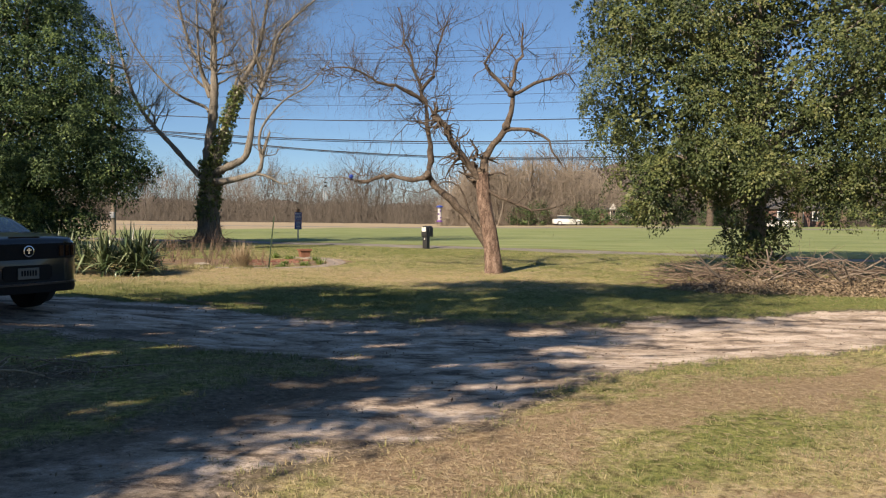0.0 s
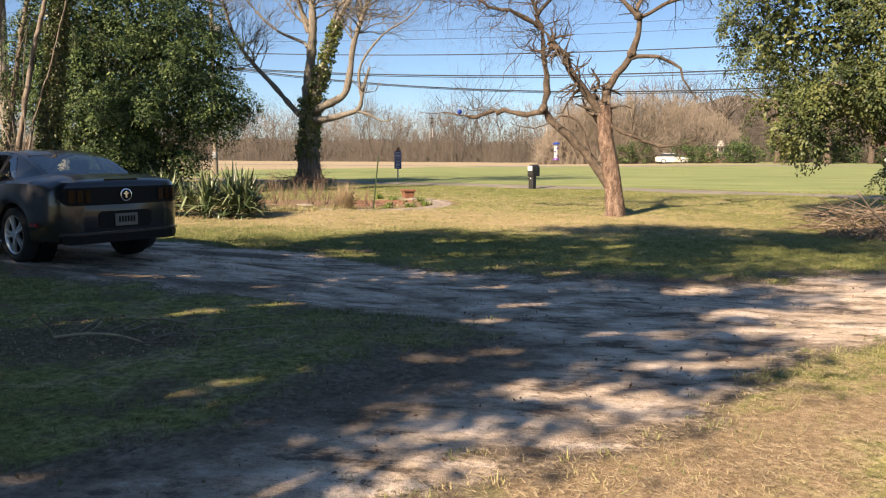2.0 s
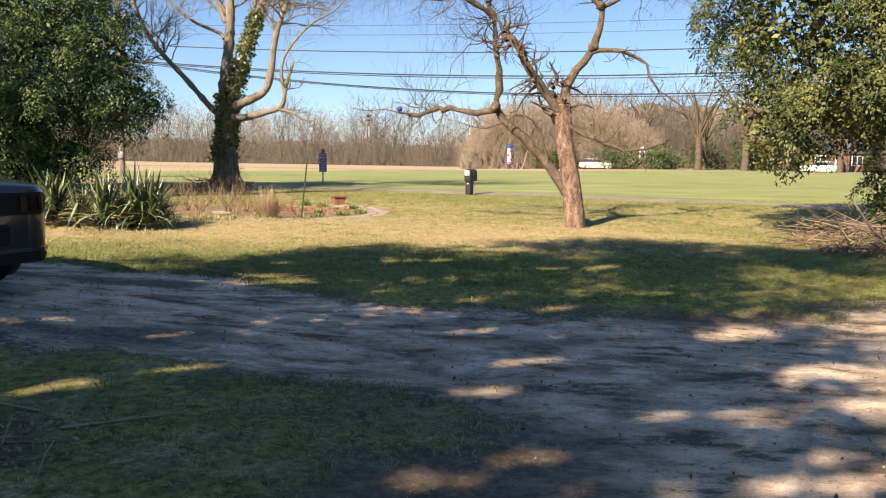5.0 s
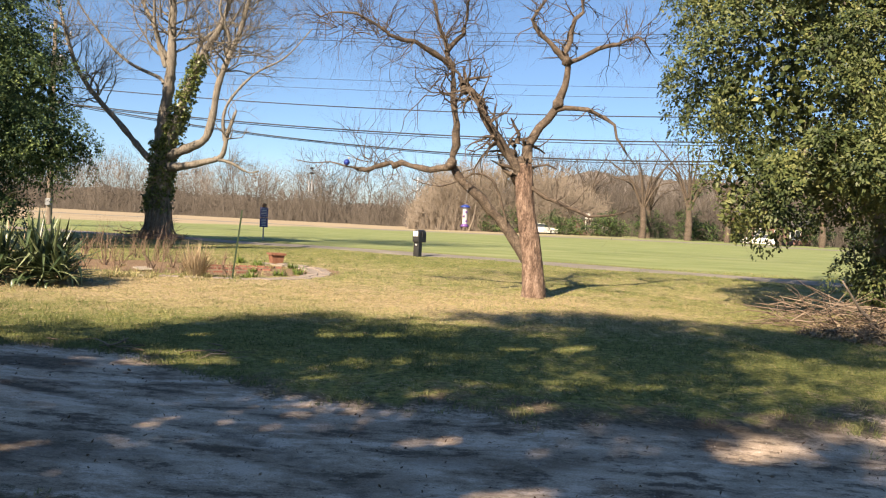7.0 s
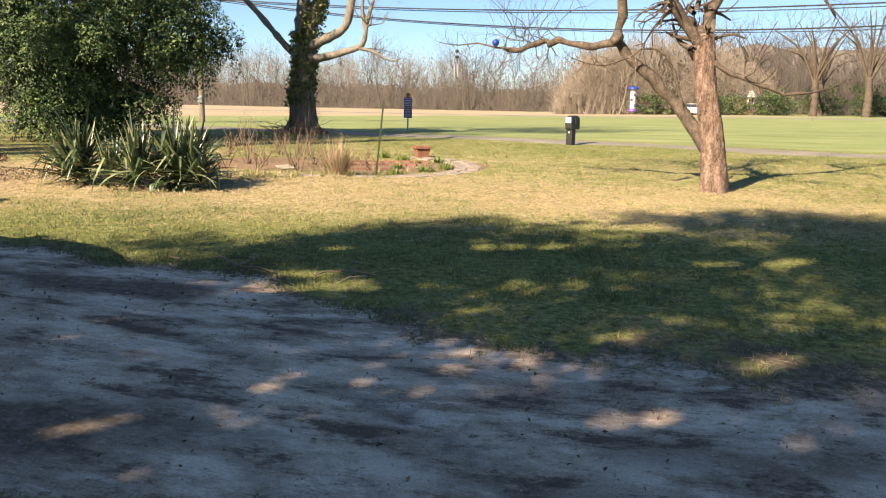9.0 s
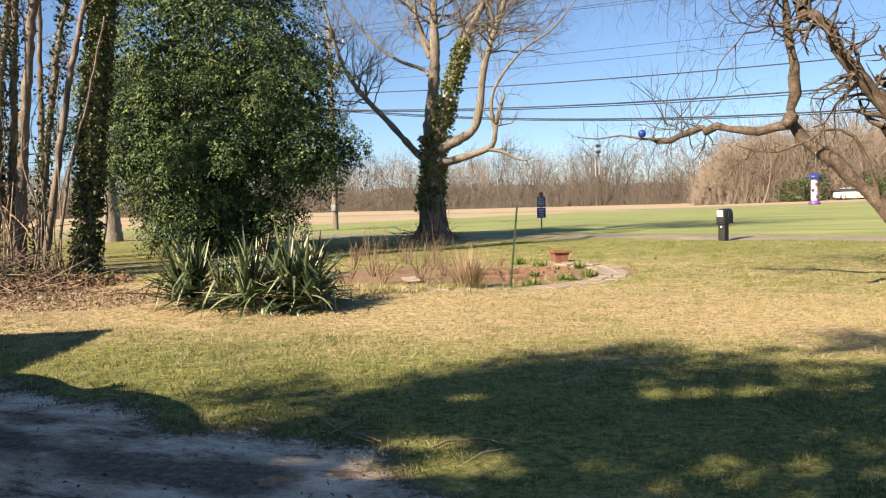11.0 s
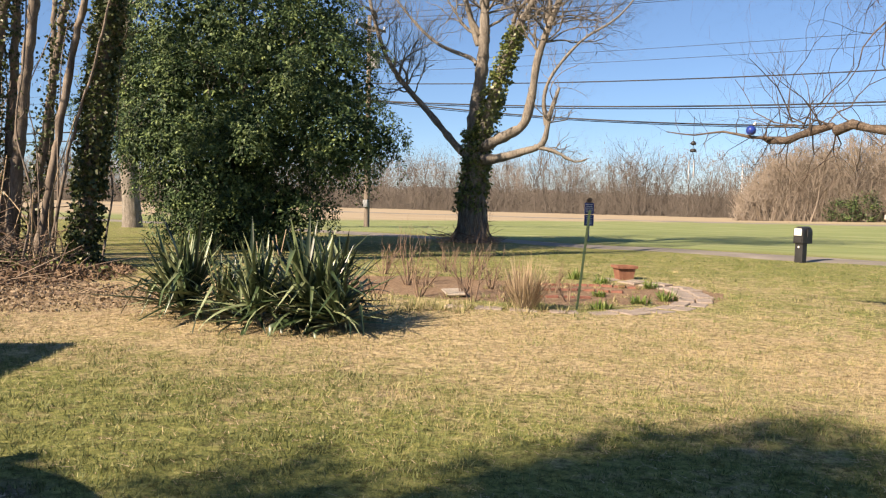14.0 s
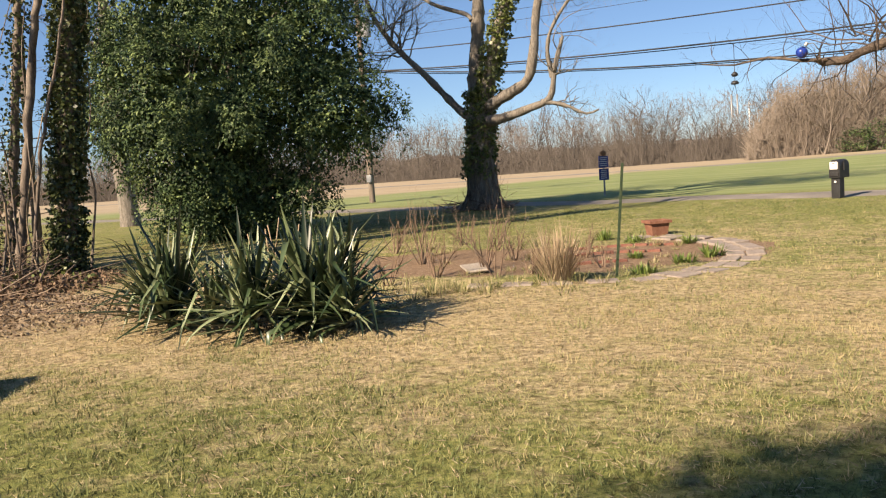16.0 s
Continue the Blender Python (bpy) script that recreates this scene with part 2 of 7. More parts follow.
def boughs(spec, per_m2, r0, r1, leaves, size, up=0.45, aspect=0.5, drop=0.12, inner=5.0):
    """Leafy boughs on the skin of a set of ellipsoids: each a small tilted dome of leaves, with sparse leaves inside the crown."""
    c_, n_ = [], []
    E = np.array(spec, float)
    for i, (cx, cy, cz, rx, ry, rz) in enumerate(spec):
        area = 4 * math.pi * ((rx * ry) ** 1.6 / 3 + (rx * rz) ** 1.6 / 3 + (ry * rz) ** 1.6 / 3) ** (1 / 1.6)
        m = int(area * per_m2)
        d = rng.normal(0, 1, (m, 3))
        d /= np.linalg.norm(d, axis=1)[:, None]
        p = E[i, :3] + d * E[i, 3:] * rng.uniform(0.74, 1.13, (m, 1))
        nr = d / E[i, 3:]
        ok = p[:, 2] > 0.15
        for j in range(len(E)):
            if j != i:
                ok &= (((p - E[j, :3]) / E[j, 3:]) ** 2).sum(1) > 0.70
        c_.append(p[ok])
        n_.append(nr[ok] / np.linalg.norm(nr[ok], axis=1)[:, None])
    c, nr = np.concatenate(c_), np.concatenate(n_)
    ok = rng.uniform(0, 1, len(c)) > drop
    c, nr = c[ok], nr[ok]
    nr = nr + np.array([0, 0, up]) + rng.normal(0, 0.22, nr.shape)
    nr /= np.linalg.norm(nr, axis=1)[:, None]
    m = len(c)
    rad = rng.uniform(r0, r1, m)
    ref = np.where(np.abs(nr[:, 2:3]) > 0.9, np.array([[1.0, 0, 0]]), np.array([[0, 0, 1.0]]))
    e1 = np.cross(nr, ref)
    e1 /= np.linalg.norm(e1, axis=1)[:, None]
    e2 = np.cross(nr, e1)
    ph = rng.uniform(0, 6.28, m)
    k = np.repeat(np.arange(m), leaves)
    n = len(k)
    a, u = rng.uniform(0, 2 * np.pi, n), np.sqrt(rng.uniform(0, 1, n))
    rr = rad[k] * u * (1 + 0.35 * np.sin(3 * a + ph[k]) + 0.15 * np.sin(7 * a + 2 * ph[k]))
    out = e1[k] * np.cos(a)[:, None] + e2[k] * np.sin(a)[:, None]
    pos = c[k] + out * rr[:, None] + nr[k] * (rad[k] * (0.25 - 0.5 * u * u) + rng.normal(0, 0.10, n) * rad[k])[:, None]
    ax = out * 0.8 + rng.normal(0, 0.55, (n, 3)) + np.array([0, 0, -0.25])
    lean = nr[k] + rng.normal(0, 0.32, (n, 3))
    ln = size * rng.uniform(0.6, 1.25, n)
    # inner leaves
    ins = []
    for cx, cy, cz, rx, ry, rz in spec:
        q = int(4 * math.pi * (rx * ry * rz) ** (2 / 3) * inner)
        d = rng.normal(0, 1, (q, 3))
        d /= np.linalg.norm(d, axis=1)[:, None]
        ins.append(np.array([cx, cy, cz]) + d * rng.uniform(0.35, 0.85, (q, 1)) * np.array([rx, ry, rz]))
    ins = np.concatenate(ins)
    ins = ins[ins[:, 2] > 0.15]
    q = len(ins)
    pos, ax = np.concatenate([pos, ins]), np.concatenate([ax, rng.normal(0, 1, (q, 3))])
    lean, ln = np.concatenate([lean, rng.normal(0, 1, (q, 3))]), np.concatenate([ln, np.full(q, size * 2.2)])
    ax /= np.linalg.norm(ax, axis=1)[:, None]
    b = np.cross(lean, ax)
    b /= np.linalg.norm(b, axis=1)[:, None] + 1e-9
    ln = ln[:, None]
    v = np.stack([pos, pos + ax * ln * 0.45 + b * ln * aspect * 0.5, pos + ax * ln, pos + ax * ln * 0.45 - b * ln * aspect * 0.5], 1).reshape(-1, 3)
    return v, np.arange(len(v)).reshape(-1, 4)


def cloud_mesh(name, v, f, mat):
    me = bpy.data.meshes.new(name)
    me.vertices.add(len(v))
    me.vertices.foreach_set("co", np.asarray(v, dtype=np.float32).ravel())
    k = f.shape[1]
    me.loops.add(f.size)
    me.loops.foreach_set("vertex_index", f.astype(np.int32).ravel())
    me.polygons.add(len(f))
    me.polygons.foreach_set("loop_start", np.arange(0, f.size, k, dtype=np.int32))
    me.materials.append(mat)
    me.update(calc_edges=True)
    return me


def box(bm, x0, x1, y0, y1, z0, z1, m=None):
    r = bmesh.ops.create_cube(bm, size=1.0)
    t = Matrix.Translation(((x0 + x1) / 2, (y0 + y1) / 2, (z0 + z1) / 2)) @ Matrix.Diagonal((x1 - x0, y1 - y0, z1 - z0, 1))
    bmesh.ops.transform(bm, matrix=(m @ t) if m else t, verts=r["verts"])
    return r["verts"]


def bevelled(bm, w=0.01, seg=2):
    bmesh.ops.bevel(bm, geom=[e for e in bm.edges], offset=w, segments=seg, affect="EDGES", profile=0.6)
    return bm


def sstep(a, b, x):
    t = np.clip((x - a) / (b - a), 0, 1)
    return t * t * (3 - 2 * t)


def ground_z(x, y):
    """Height of the ground."""
    x, y = np.asarray(x, float), np.asarray(y, float)
    z = 0.235 * np.exp(-((x + 8.3) / 3.2) ** 2 - ((y - 11.5) / 3.0) ** 2)
    z = z - 0.006 * np.clip(y - 41, 0, 110) * sstep(30, -10, x)
    z = z + 0.10 * np.exp(-((x + 12.6) / 1.6) ** 2 - ((y - 39.6) / 1.6) ** 2)
    z = z + 0.012 * np.sin(x * 1.3 + 0.7 * y) + 0.012 * np.sin(y * 1.1 - 0.4 * x)
    return z


# ---- materials ----
bark_grey = material("bark_grey", [(0.055, 0.049, 0.041), (0.178, 0.157, 0.129), (0.33, 0.297, 0.25)], 0.9, 4, 30, 0.9, 0.05, stretch=(3, 3, 0.7))
bark_warm = material("bark_warm", [(0.0495, 0.0304, 0.0224), (0.165, 0.109, 0.0805), (0.31, 0.224, 0.175)], 0.9, 5, 26, 1.0, 0.09, stretch=(2, 2, 0.8), tight=0.7)
bark_thin = material("bark_thin", [(0.0592, 0.0488, 0.0392), (0.148, 0.121, 0.0962), (0.296, 0.248, 0.196)], 0.9, 3, 25, 0.7, 0.03, stretch=(2, 2, 0.5))
bark_limb = material("bark_limb", [(0.0264, 0.0198, 0.0152), (0.0825, 0.062, 0.0462), (0.191, 0.149, 0.112)], 0.9, 5, 30, 0.9, 0.05, stretch=(1.5, 1.5, 1.5))
leaf_holly = material("leaf_holly", [(0.0145, 0.029, 0.013), (0.052, 0.093, 0.037), (0.175, 0.236, 0.085)], 0.55, 1.5, 5, 0, island=0.06, spec=0.2, translucent=0.15, tight=0.42)
leaf_magnolia = material("leaf_magnolia", [(0.0158, 0.0259, 0.0108), (0.0446, 0.0648, 0.0238), (0.0972, 0.119, 0.0418), (0.18, 0.187, 0.072)], 0.5, 1.3, 6, 0, island=0.08, spec=0.25, translucent=0.12, tight=0.55)
leaf_ivy_dark = material("leaf_ivy_dark", [(0.0144, 0.0248, 0.0088), (0.044, 0.064, 0.02), (0.112, 0.132, 0.044)], 0.45, 2, 9, 0, island=0.5, translucent=0.1)
leaf_ivy = material("leaf_ivy", [(0.03, 0.0488, 0.0135), (0.105, 0.135, 0.0375), (0.21, 0.232, 0.0825)], 0.4, 2, 9, 0, island=0.6, translucent=0.1)

# ---- ground ----
def dist_poly(px, py, line):
    """Distance to an open polyline."""
    best = np.full(px.shape, 1e9)
    for (ax, ay), (bx, by) in zip(line[:-1], line[1:]):
        dx, dy = bx - ax, by - ay
        t = np.clip(((px - ax) * dx + (py - ay) * dy) / (dx * dx + dy * dy), 0, 1)
        best = np.minimum(best, np.hypot(px - ax - t * dx, py - ay - t * dy))
    return best


def wobble(x, y):
    return (0.22 * np.sin(1.7 * x + 0.9 * y) + 0.16 * np.sin(3.1 * y - 2.3 * x + 1.0) + 0.10 * np.sin(6.3 * x + 4.1 * y) + 0.07 * np.sin(11 * x - 7 * y)
            + 0.05 * np.sin(19 * x + 15 * y))


LANE = [(-30, 15.2), (-14, 13.8), (-8, 12.8), (-5, 12.0), (-2.6, 11.0), (0, 10.2), (2.4, 10.9), (5.5, 12.3), (10, 13.7), (20, 16), (40, 21)]
SPUR = [(1.1, 10.2), (-0.15, 8.3), (-1.3, 6.4), (-2.7, 4.4), (-5.2, 2.0), (-12, -2)]
TRACK = [(-6.2, 12.9), (-4.6, 12.2), (-3.43, 11.68), (-2.62, 11.19), (-1.89, 10.41), (-1.3, 9.3), (-1.1, 8.0)]
BED = [(-9.4, 25.6), (-7.6, 25.4), (-6.2, 25.6), (-5.2, 26.2)]


def axis(a, b, step, far):
    inner = np.arange(a, b + 1e-6, step)
    out, d = [], step
    lo, hi = [a], [b]
    while hi[-1] < far:
        d *= 1.16
        hi.append(hi[-1] + d)
        lo.append(lo[-1] - d)
    return np.concatenate([lo[:0:-1], inner, hi[1:]])


gx = axis(-13, 11, 0.13, 1600.0)
gy = axis(1.5, 30, 0.13, 1600.0)
X, Y = np.meshgrid(gx, gy)
dirt = np.maximum(sstep(0.45, -0.45, dist_poly(X, Y, LANE) - 1.55 - 0.33 * sstep(-3.5, -5.5, X) + wobble(X, Y) * 0.9),
                  sstep(0.6, -0.5, dist_poly(X, Y, SPUR) - 0.74 - 0.46 * sstep(5.6, 7.8, Y) + wobble(Y, X) * 0.8))
dirt = dirt * (1 - 0.8 * np.exp(-((X + 2.5) / 0.85) ** 2 - ((Y - 9.25) / 0.42) ** 2))
bed = sstep(0.3, -0.2, dist_poly(X, Y, BED) - 1.5 + 0.5 * wobble(X, Y))
NEAR_ROAD = [(-90, 62), (-45, 50.5), (-22, 44.8), (-10, 41.2), (-1.9, 38.7), (5, 35.5), (11, 32.7), (22, 28.5), (60, 16)]
road_line = np.array(NEAR_ROAD)
ROAD_Y = np.interp(X, road_line[:, 0], road_line[:, 1])
# The -0.44 term: greener grass that also paints the shade near Y 15 darker.
dry = 0.5 + 0.45 * np.exp(-((Y - 20.2 + 0.1 * X) / 2.4) ** 2) * sstep(5, 0, X) + 0.35 * sstep(7.5, 4.5, Y) * sstep(-3, 1, X) - 0.44 * np.exp(-((Y - 15.0) / 2.1) ** 2) * sstep(-11, -8, X) \
    + 0.4 * np.exp(-((X + 13.0) / 4) ** 2 - ((Y - 20.5) / 2.5) ** 2) + 0.15 * wobble(X * 0.4, Y * 0.4) - 0.2 * sstep(28, 34, Y)
# Greener, darker grass left of the drive, partly deepening the shade by colour.
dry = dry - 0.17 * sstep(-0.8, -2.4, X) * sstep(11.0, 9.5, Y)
field = sstep(1.2, 3.0, Y - ROAD_Y)
tan = np.maximum(sstep(-3, 3, Y - np.maximum(62, 66 + 1.58 * (X + 31)) + 2 * wobble(X * 0.1, Y * 0.1)), sstep(103, 106, Y) * sstep(40, 5, X))
d_lane, d_spur = dist_poly(X, Y, LANE), dist_poly(X, Y, SPUR)
rut = np.maximum(0.55 * np.exp(-((d_lane - 0.78 + 0.35 * wobble(X * 0.5, Y * 0.5)) / 0.22) ** 2), 0.6 * np.exp(-((d_spur - 0.75 + 0.25 * wobble(Y * 0.5, X * 0.5)) / 0.2) ** 2)) * dirt
bare = 0.31 * sstep(-1.0, -2.4, X) * sstep(10.5, 9.0, Y) + 0.6 * np.exp(-((X + 4.7) / 1.0) ** 2 - ((Y - 7.8) / 0.45) ** 2) + (0.34 + 0.75 * wobble(X * 0.55 + 3, Y * 0.75) - 0.16 * sstep(1.5, 4.0, X)) * sstep(10.0, 6.0, Y - 0.35 * X) * sstep(-2.0, 0.5, X) + 0.62 * np.exp(-((X + 14.2) / 4.2) ** 2 - ((Y - 21.3) / 3) ** 2) + 0.15 + 0.06 * sstep(-1.0, 0.5, X) * sstep(9.0, 6.5, Y)
rut = np.maximum(rut, 0.8 * np.exp(-((dist_poly(X, Y, TRACK) + 0.12 * wobble(X, Y)) / 0.11) ** 2) * dirt)
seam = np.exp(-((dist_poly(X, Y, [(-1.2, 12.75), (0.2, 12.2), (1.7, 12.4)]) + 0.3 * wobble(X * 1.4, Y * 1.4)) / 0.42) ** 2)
# Dark soil at the seam and left lawn, where shade is deepened by colour.
humus_and_shade = np.maximum(sstep(-0.8, -2.4, X) * sstep(11.0, 9.5, Y), seam)
bare = bare + 0.55 * seam + 0.42 * np.exp(-((dist_poly(X, Y, [(-0.6, 5.6), (0.8, 6.6), (2.3, 7.5), (4.5, 8.7)]) + 0.5 * wobble(X, Y)) / 0.5) ** 2)
# Greener again to the right, with some of the tree shade in the colour.
dry = dry - 0.16 * np.exp(-((X - 1.5) / 2.6) ** 2 - ((Y - 15.5) / 2.2) ** 2)
dry = dry - 0.45 * np.exp(-((dist_poly(X, Y, [(0.5, 4.6), (1.4, 5.5), (2.4, 6.5)]) + 0.7 * wobble(X * 1.2, Y * 1.2)) / 0.45) ** 2)
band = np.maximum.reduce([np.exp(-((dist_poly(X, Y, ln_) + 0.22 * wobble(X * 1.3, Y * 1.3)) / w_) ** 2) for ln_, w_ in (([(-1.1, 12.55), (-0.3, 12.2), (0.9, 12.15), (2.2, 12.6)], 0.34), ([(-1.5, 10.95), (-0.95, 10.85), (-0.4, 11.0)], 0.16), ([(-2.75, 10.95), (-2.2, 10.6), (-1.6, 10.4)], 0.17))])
# Loam bands, and shade painted into the dirt left of the sunlit strip.
loam_and_shade = 0.8 * band + sstep(0.2, 1.1, -0.625 * (X + 1.25) + 0.78 * (Y - 5.7) + 0.5 * wobble(X, Y)) * sstep(10.4, 8.8, Y) * sstep(-0.5, -1.6, X) + 0.9 * seam
# First term: brown spur soil with its deep shade painted in; others darken patches.
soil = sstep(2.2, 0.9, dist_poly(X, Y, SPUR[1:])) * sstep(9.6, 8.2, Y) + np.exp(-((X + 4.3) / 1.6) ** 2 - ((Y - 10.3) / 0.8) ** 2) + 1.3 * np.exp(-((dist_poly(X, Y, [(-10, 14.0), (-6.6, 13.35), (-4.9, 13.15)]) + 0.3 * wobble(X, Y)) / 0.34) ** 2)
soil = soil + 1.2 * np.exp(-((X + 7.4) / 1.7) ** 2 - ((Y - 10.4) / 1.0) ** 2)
# Leaves the brown out along the sunlit strip, so sunlight is put into colour.
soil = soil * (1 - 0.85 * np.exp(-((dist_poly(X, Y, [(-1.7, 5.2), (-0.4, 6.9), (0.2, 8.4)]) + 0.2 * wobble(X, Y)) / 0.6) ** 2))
Zg = ground_z(X, Y) - 0.03 * dirt - 0.02 * bed - 0.03 * rut + 0.004 * dirt * np.sin(7 * X + 3 * np.sin(5 * Y)) * np.sin(8 * Y + 2 * np.sin(6 * X))
nx, ny = len(gx), len(gy)
idx = np.arange(nx * ny).reshape(ny, nx)
quads = np.stack([idx[:-1, :-1], idx[:-1, 1:], idx[1:, 1:], idx[1:, :-1]], -1).reshape(-1, 4)
verts = np.stack([X.ravel(), Y.ravel(), Zg.ravel()], 1)
is_dirt = (dirt.ravel()[quads].mean(1) > 0.5)


def ground_material():
    m = bpy.data.materials.new("lawn_and_dirt")
    m.use_nodes = True
    nt = m.node_tree
    n = nt.nodes
    bs = n["Principled BSDF"]
    tc = n.new("ShaderNodeTexCoord")

    def attr(name):
        a = n.new("ShaderNodeAttribute")
        a.attribute_name = name
        return a.outputs["Fac"]

    def noise_(scale, detail=6, rough=0.6, stretch=None, rot=0.0):
        t = n.new("ShaderNodeTexNoise")
        t.inputs["Scale"].default_value, t.inputs["Detail"].default_value, t.inputs["Roughness"].default_value = scale, detail, rough
        if stretch:
            mp = n.new("ShaderNodeMapping")
            mp.inputs["Scale"].default_value = stretch
            mp.inputs["Rotation"].default_value = (0, 0, rot)
            link(nt, tc.outputs["Object"], mp.inputs[0])
            link(nt, mp.outputs[0], t.inputs[0])
        else:
            link(nt, tc.outputs["Object"], t.inputs[0])
        return t.outputs[0]

    def ramp(v, *stops):
        r = n.new("ShaderNodeValToRGB")
        el = r.color_ramp.elements
        for i, (p, c) in enumerate(stops):
            e = el[i] if i < 2 else el.new(p)
            e.position, e.color = p, (*c, 1) if len(c) == 3 else c
        link(nt, v, r.inputs[0])
        return r.outputs[0]

    def mixc(f, a, b):
        x = n.new("ShaderNodeMix")
        x.data_type = "RGBA"
        for sock, v in ((x.inputs[0], f), (x.inputs[6], a), (x.inputs[7], b)):
            link(nt, v, sock)
        return x.outputs[2]

    def math_(op, a, b):
        x = n.new("ShaderNodeMath")
        x.operation = op
        for i, v in enumerate((a, b)):
            if isinstance(v, (int, float)):
                x.inputs[i].default_value = v
            else:
                link(nt, v, x.inputs[i])
        return x.outputs[0]

    big, mid, fine, grit = noise_(0.35), noise_(2.2), noise_(16, 8, 0.75), noise_(70, 5, 0.7)
    green = ramp(fine, (0.3, (0.0693, 0.0884, 0.0264)), (0.52, (0.172, 0.182, 0.0581)), (0.72, (0.304, 0.287, 0.119)))
    straw = ramp(fine, (0.3, (0.191, 0.142, 0.0693)), (0.5, (0.35, 0.281, 0.162)), (0.7, (0.495, 0.426, 0.277)))
    k = math_("ADD", attr("dry"), math_("MULTIPLY", math_("SUBTRACT", mid, 0.5), 1.6))
    tuft = noise_(6.0, 8, 0.7)
    k = math_("ADD", k, math_("ADD", math_("MULTIPLY", math_("SUBTRACT", big, 0.5), 0.8), math_("MULTIPLY", math_("SUBTRACT", tuft, 0.5), 1.2)))
    lawn = mixc(ramp(k, (0.30, (0, 0, 0)), (0.85, (1, 1, 1))), green, straw)
    # Random thatch and soil gaps, with the small shadows between blades as colour.
    thatch_shade = ramp(noise_(10, 5, 0.8), (0.38, (0.43, 0.40, 0.36)), (0.50, (1, 1, 1)), (0.63, (1.27, 1.24, 1.15)))
    worn = n.new("ShaderNodeMix")
    worn.data_type, worn.blend_type = "RGBA", "MULTIPLY"
    worn.inputs[0].default_value = 1.0
    link(nt, lawn, worn.inputs[6])
    link(nt, thatch_shade, worn.inputs[7])
    lawn = worn.outputs[2]
    fieldc = ramp(noise_(0.9, 8, 0.7, (0.165, 0.66, 0.66), 0.1), (0.3, (0.132, 0.172, 0.0594)), (0.52, (0.198, 0.231, 0.0957)), (0.72, (0.284, 0.29, 0.145)))
    tanc = ramp(noise_(0.5, 6, 0.7, (0.099, 0.66, 0.66)), (0.3, (0.277, 0.218, 0.139)), (0.7, (0.383, 0.317, 0.218)))
    earth = ramp(fine, (0.3, (0.112, 0.0739, 0.0462)), (0.5, (0.257, 0.18, 0.114)), (0.7, (0.409, 0.314, 0.215)))
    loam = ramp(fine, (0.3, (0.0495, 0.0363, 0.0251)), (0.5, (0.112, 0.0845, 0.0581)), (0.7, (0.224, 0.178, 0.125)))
    # Mixes in loam for dark soil and for shade painted on the left.
    earth = mixc(attr("humus_and_shade"), earth, loam)
    wear = noise_(1.3, 7, 0.7)
    ek = math_("ADD", attr("bare"), math_("ADD", math_("MULTIPLY", math_("SUBTRACT", wear, 0.5), 2.2), math_("MULTIPLY", math_("SUBTRACT", tuft, 0.5), 0.9)))
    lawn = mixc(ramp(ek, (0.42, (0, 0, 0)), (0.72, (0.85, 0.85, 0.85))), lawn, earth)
    col = mixc(attr("field"), lawn, fieldc)
    col = mixc(attr("tan"), col, tanc)
    tracks = noise_(0.6, 7, 0.68, (0.7, 1.4, 1.0), 0.3)
    patch = noise_(1.9, 7, 0.7)
    d1 = ramp(tracks, (0.40, (0.144, 0.103, 0.075)), (0.48, (0.408, 0.314, 0.243)), (0.58, (0.630, 0.519, 0.415)))
    d2 = ramp(patch, (0.40, (0.160, 0.117, 0.086)), (0.5, (0.463, 0.363, 0.281)), (0.60, (0.648, 0.528, 0.424)))
    d3 = ramp(grit, (0.36, (0.153, 0.112, 0.080)), (0.5, (0.385, 0.305, 0.226)), (0.64, (0.603, 0.516, 0.403)))
    half = n.new("ShaderNodeValue")
    half.outputs[0].default_value = 0.5
    third = n.new("ShaderNodeValue")
    third.outputs[0].default_value = 0.38
    dirtc = mixc(third.outputs[0], mixc(half.outputs[0], d1, d2), d3)
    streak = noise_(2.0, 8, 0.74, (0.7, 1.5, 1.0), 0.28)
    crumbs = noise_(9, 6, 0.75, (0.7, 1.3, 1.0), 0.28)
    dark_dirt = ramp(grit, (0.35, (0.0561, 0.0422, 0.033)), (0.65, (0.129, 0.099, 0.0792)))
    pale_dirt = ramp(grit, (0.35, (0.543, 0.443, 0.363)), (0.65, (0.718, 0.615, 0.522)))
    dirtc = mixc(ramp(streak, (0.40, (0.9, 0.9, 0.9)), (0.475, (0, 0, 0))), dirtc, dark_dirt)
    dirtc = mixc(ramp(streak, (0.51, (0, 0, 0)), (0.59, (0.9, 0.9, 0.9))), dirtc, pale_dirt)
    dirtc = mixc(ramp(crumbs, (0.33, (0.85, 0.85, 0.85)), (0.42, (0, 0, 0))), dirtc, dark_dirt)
    rk = math_("ADD", attr("rut"), math_("MULTIPLY", math_("SUBTRACT", patch, 0.5), 1.3))
    ruts = ramp(grit, (0.35, (0.066, 0.0528, 0.0409)), (0.55, (0.139, 0.112, 0.0891)), (0.7, (0.238, 0.198, 0.165)))
    dirtc = mixc(ramp(rk, (0.45, (0, 0, 0)), (0.85, (0.8, 0.8, 0.8))), dirtc, ruts)
    # Brown dirt, carrying also the spur's painted shade and sunlit strip.
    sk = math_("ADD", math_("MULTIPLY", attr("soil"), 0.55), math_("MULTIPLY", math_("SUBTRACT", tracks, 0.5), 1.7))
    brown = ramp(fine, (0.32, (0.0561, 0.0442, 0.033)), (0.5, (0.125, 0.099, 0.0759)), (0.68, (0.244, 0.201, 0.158)))
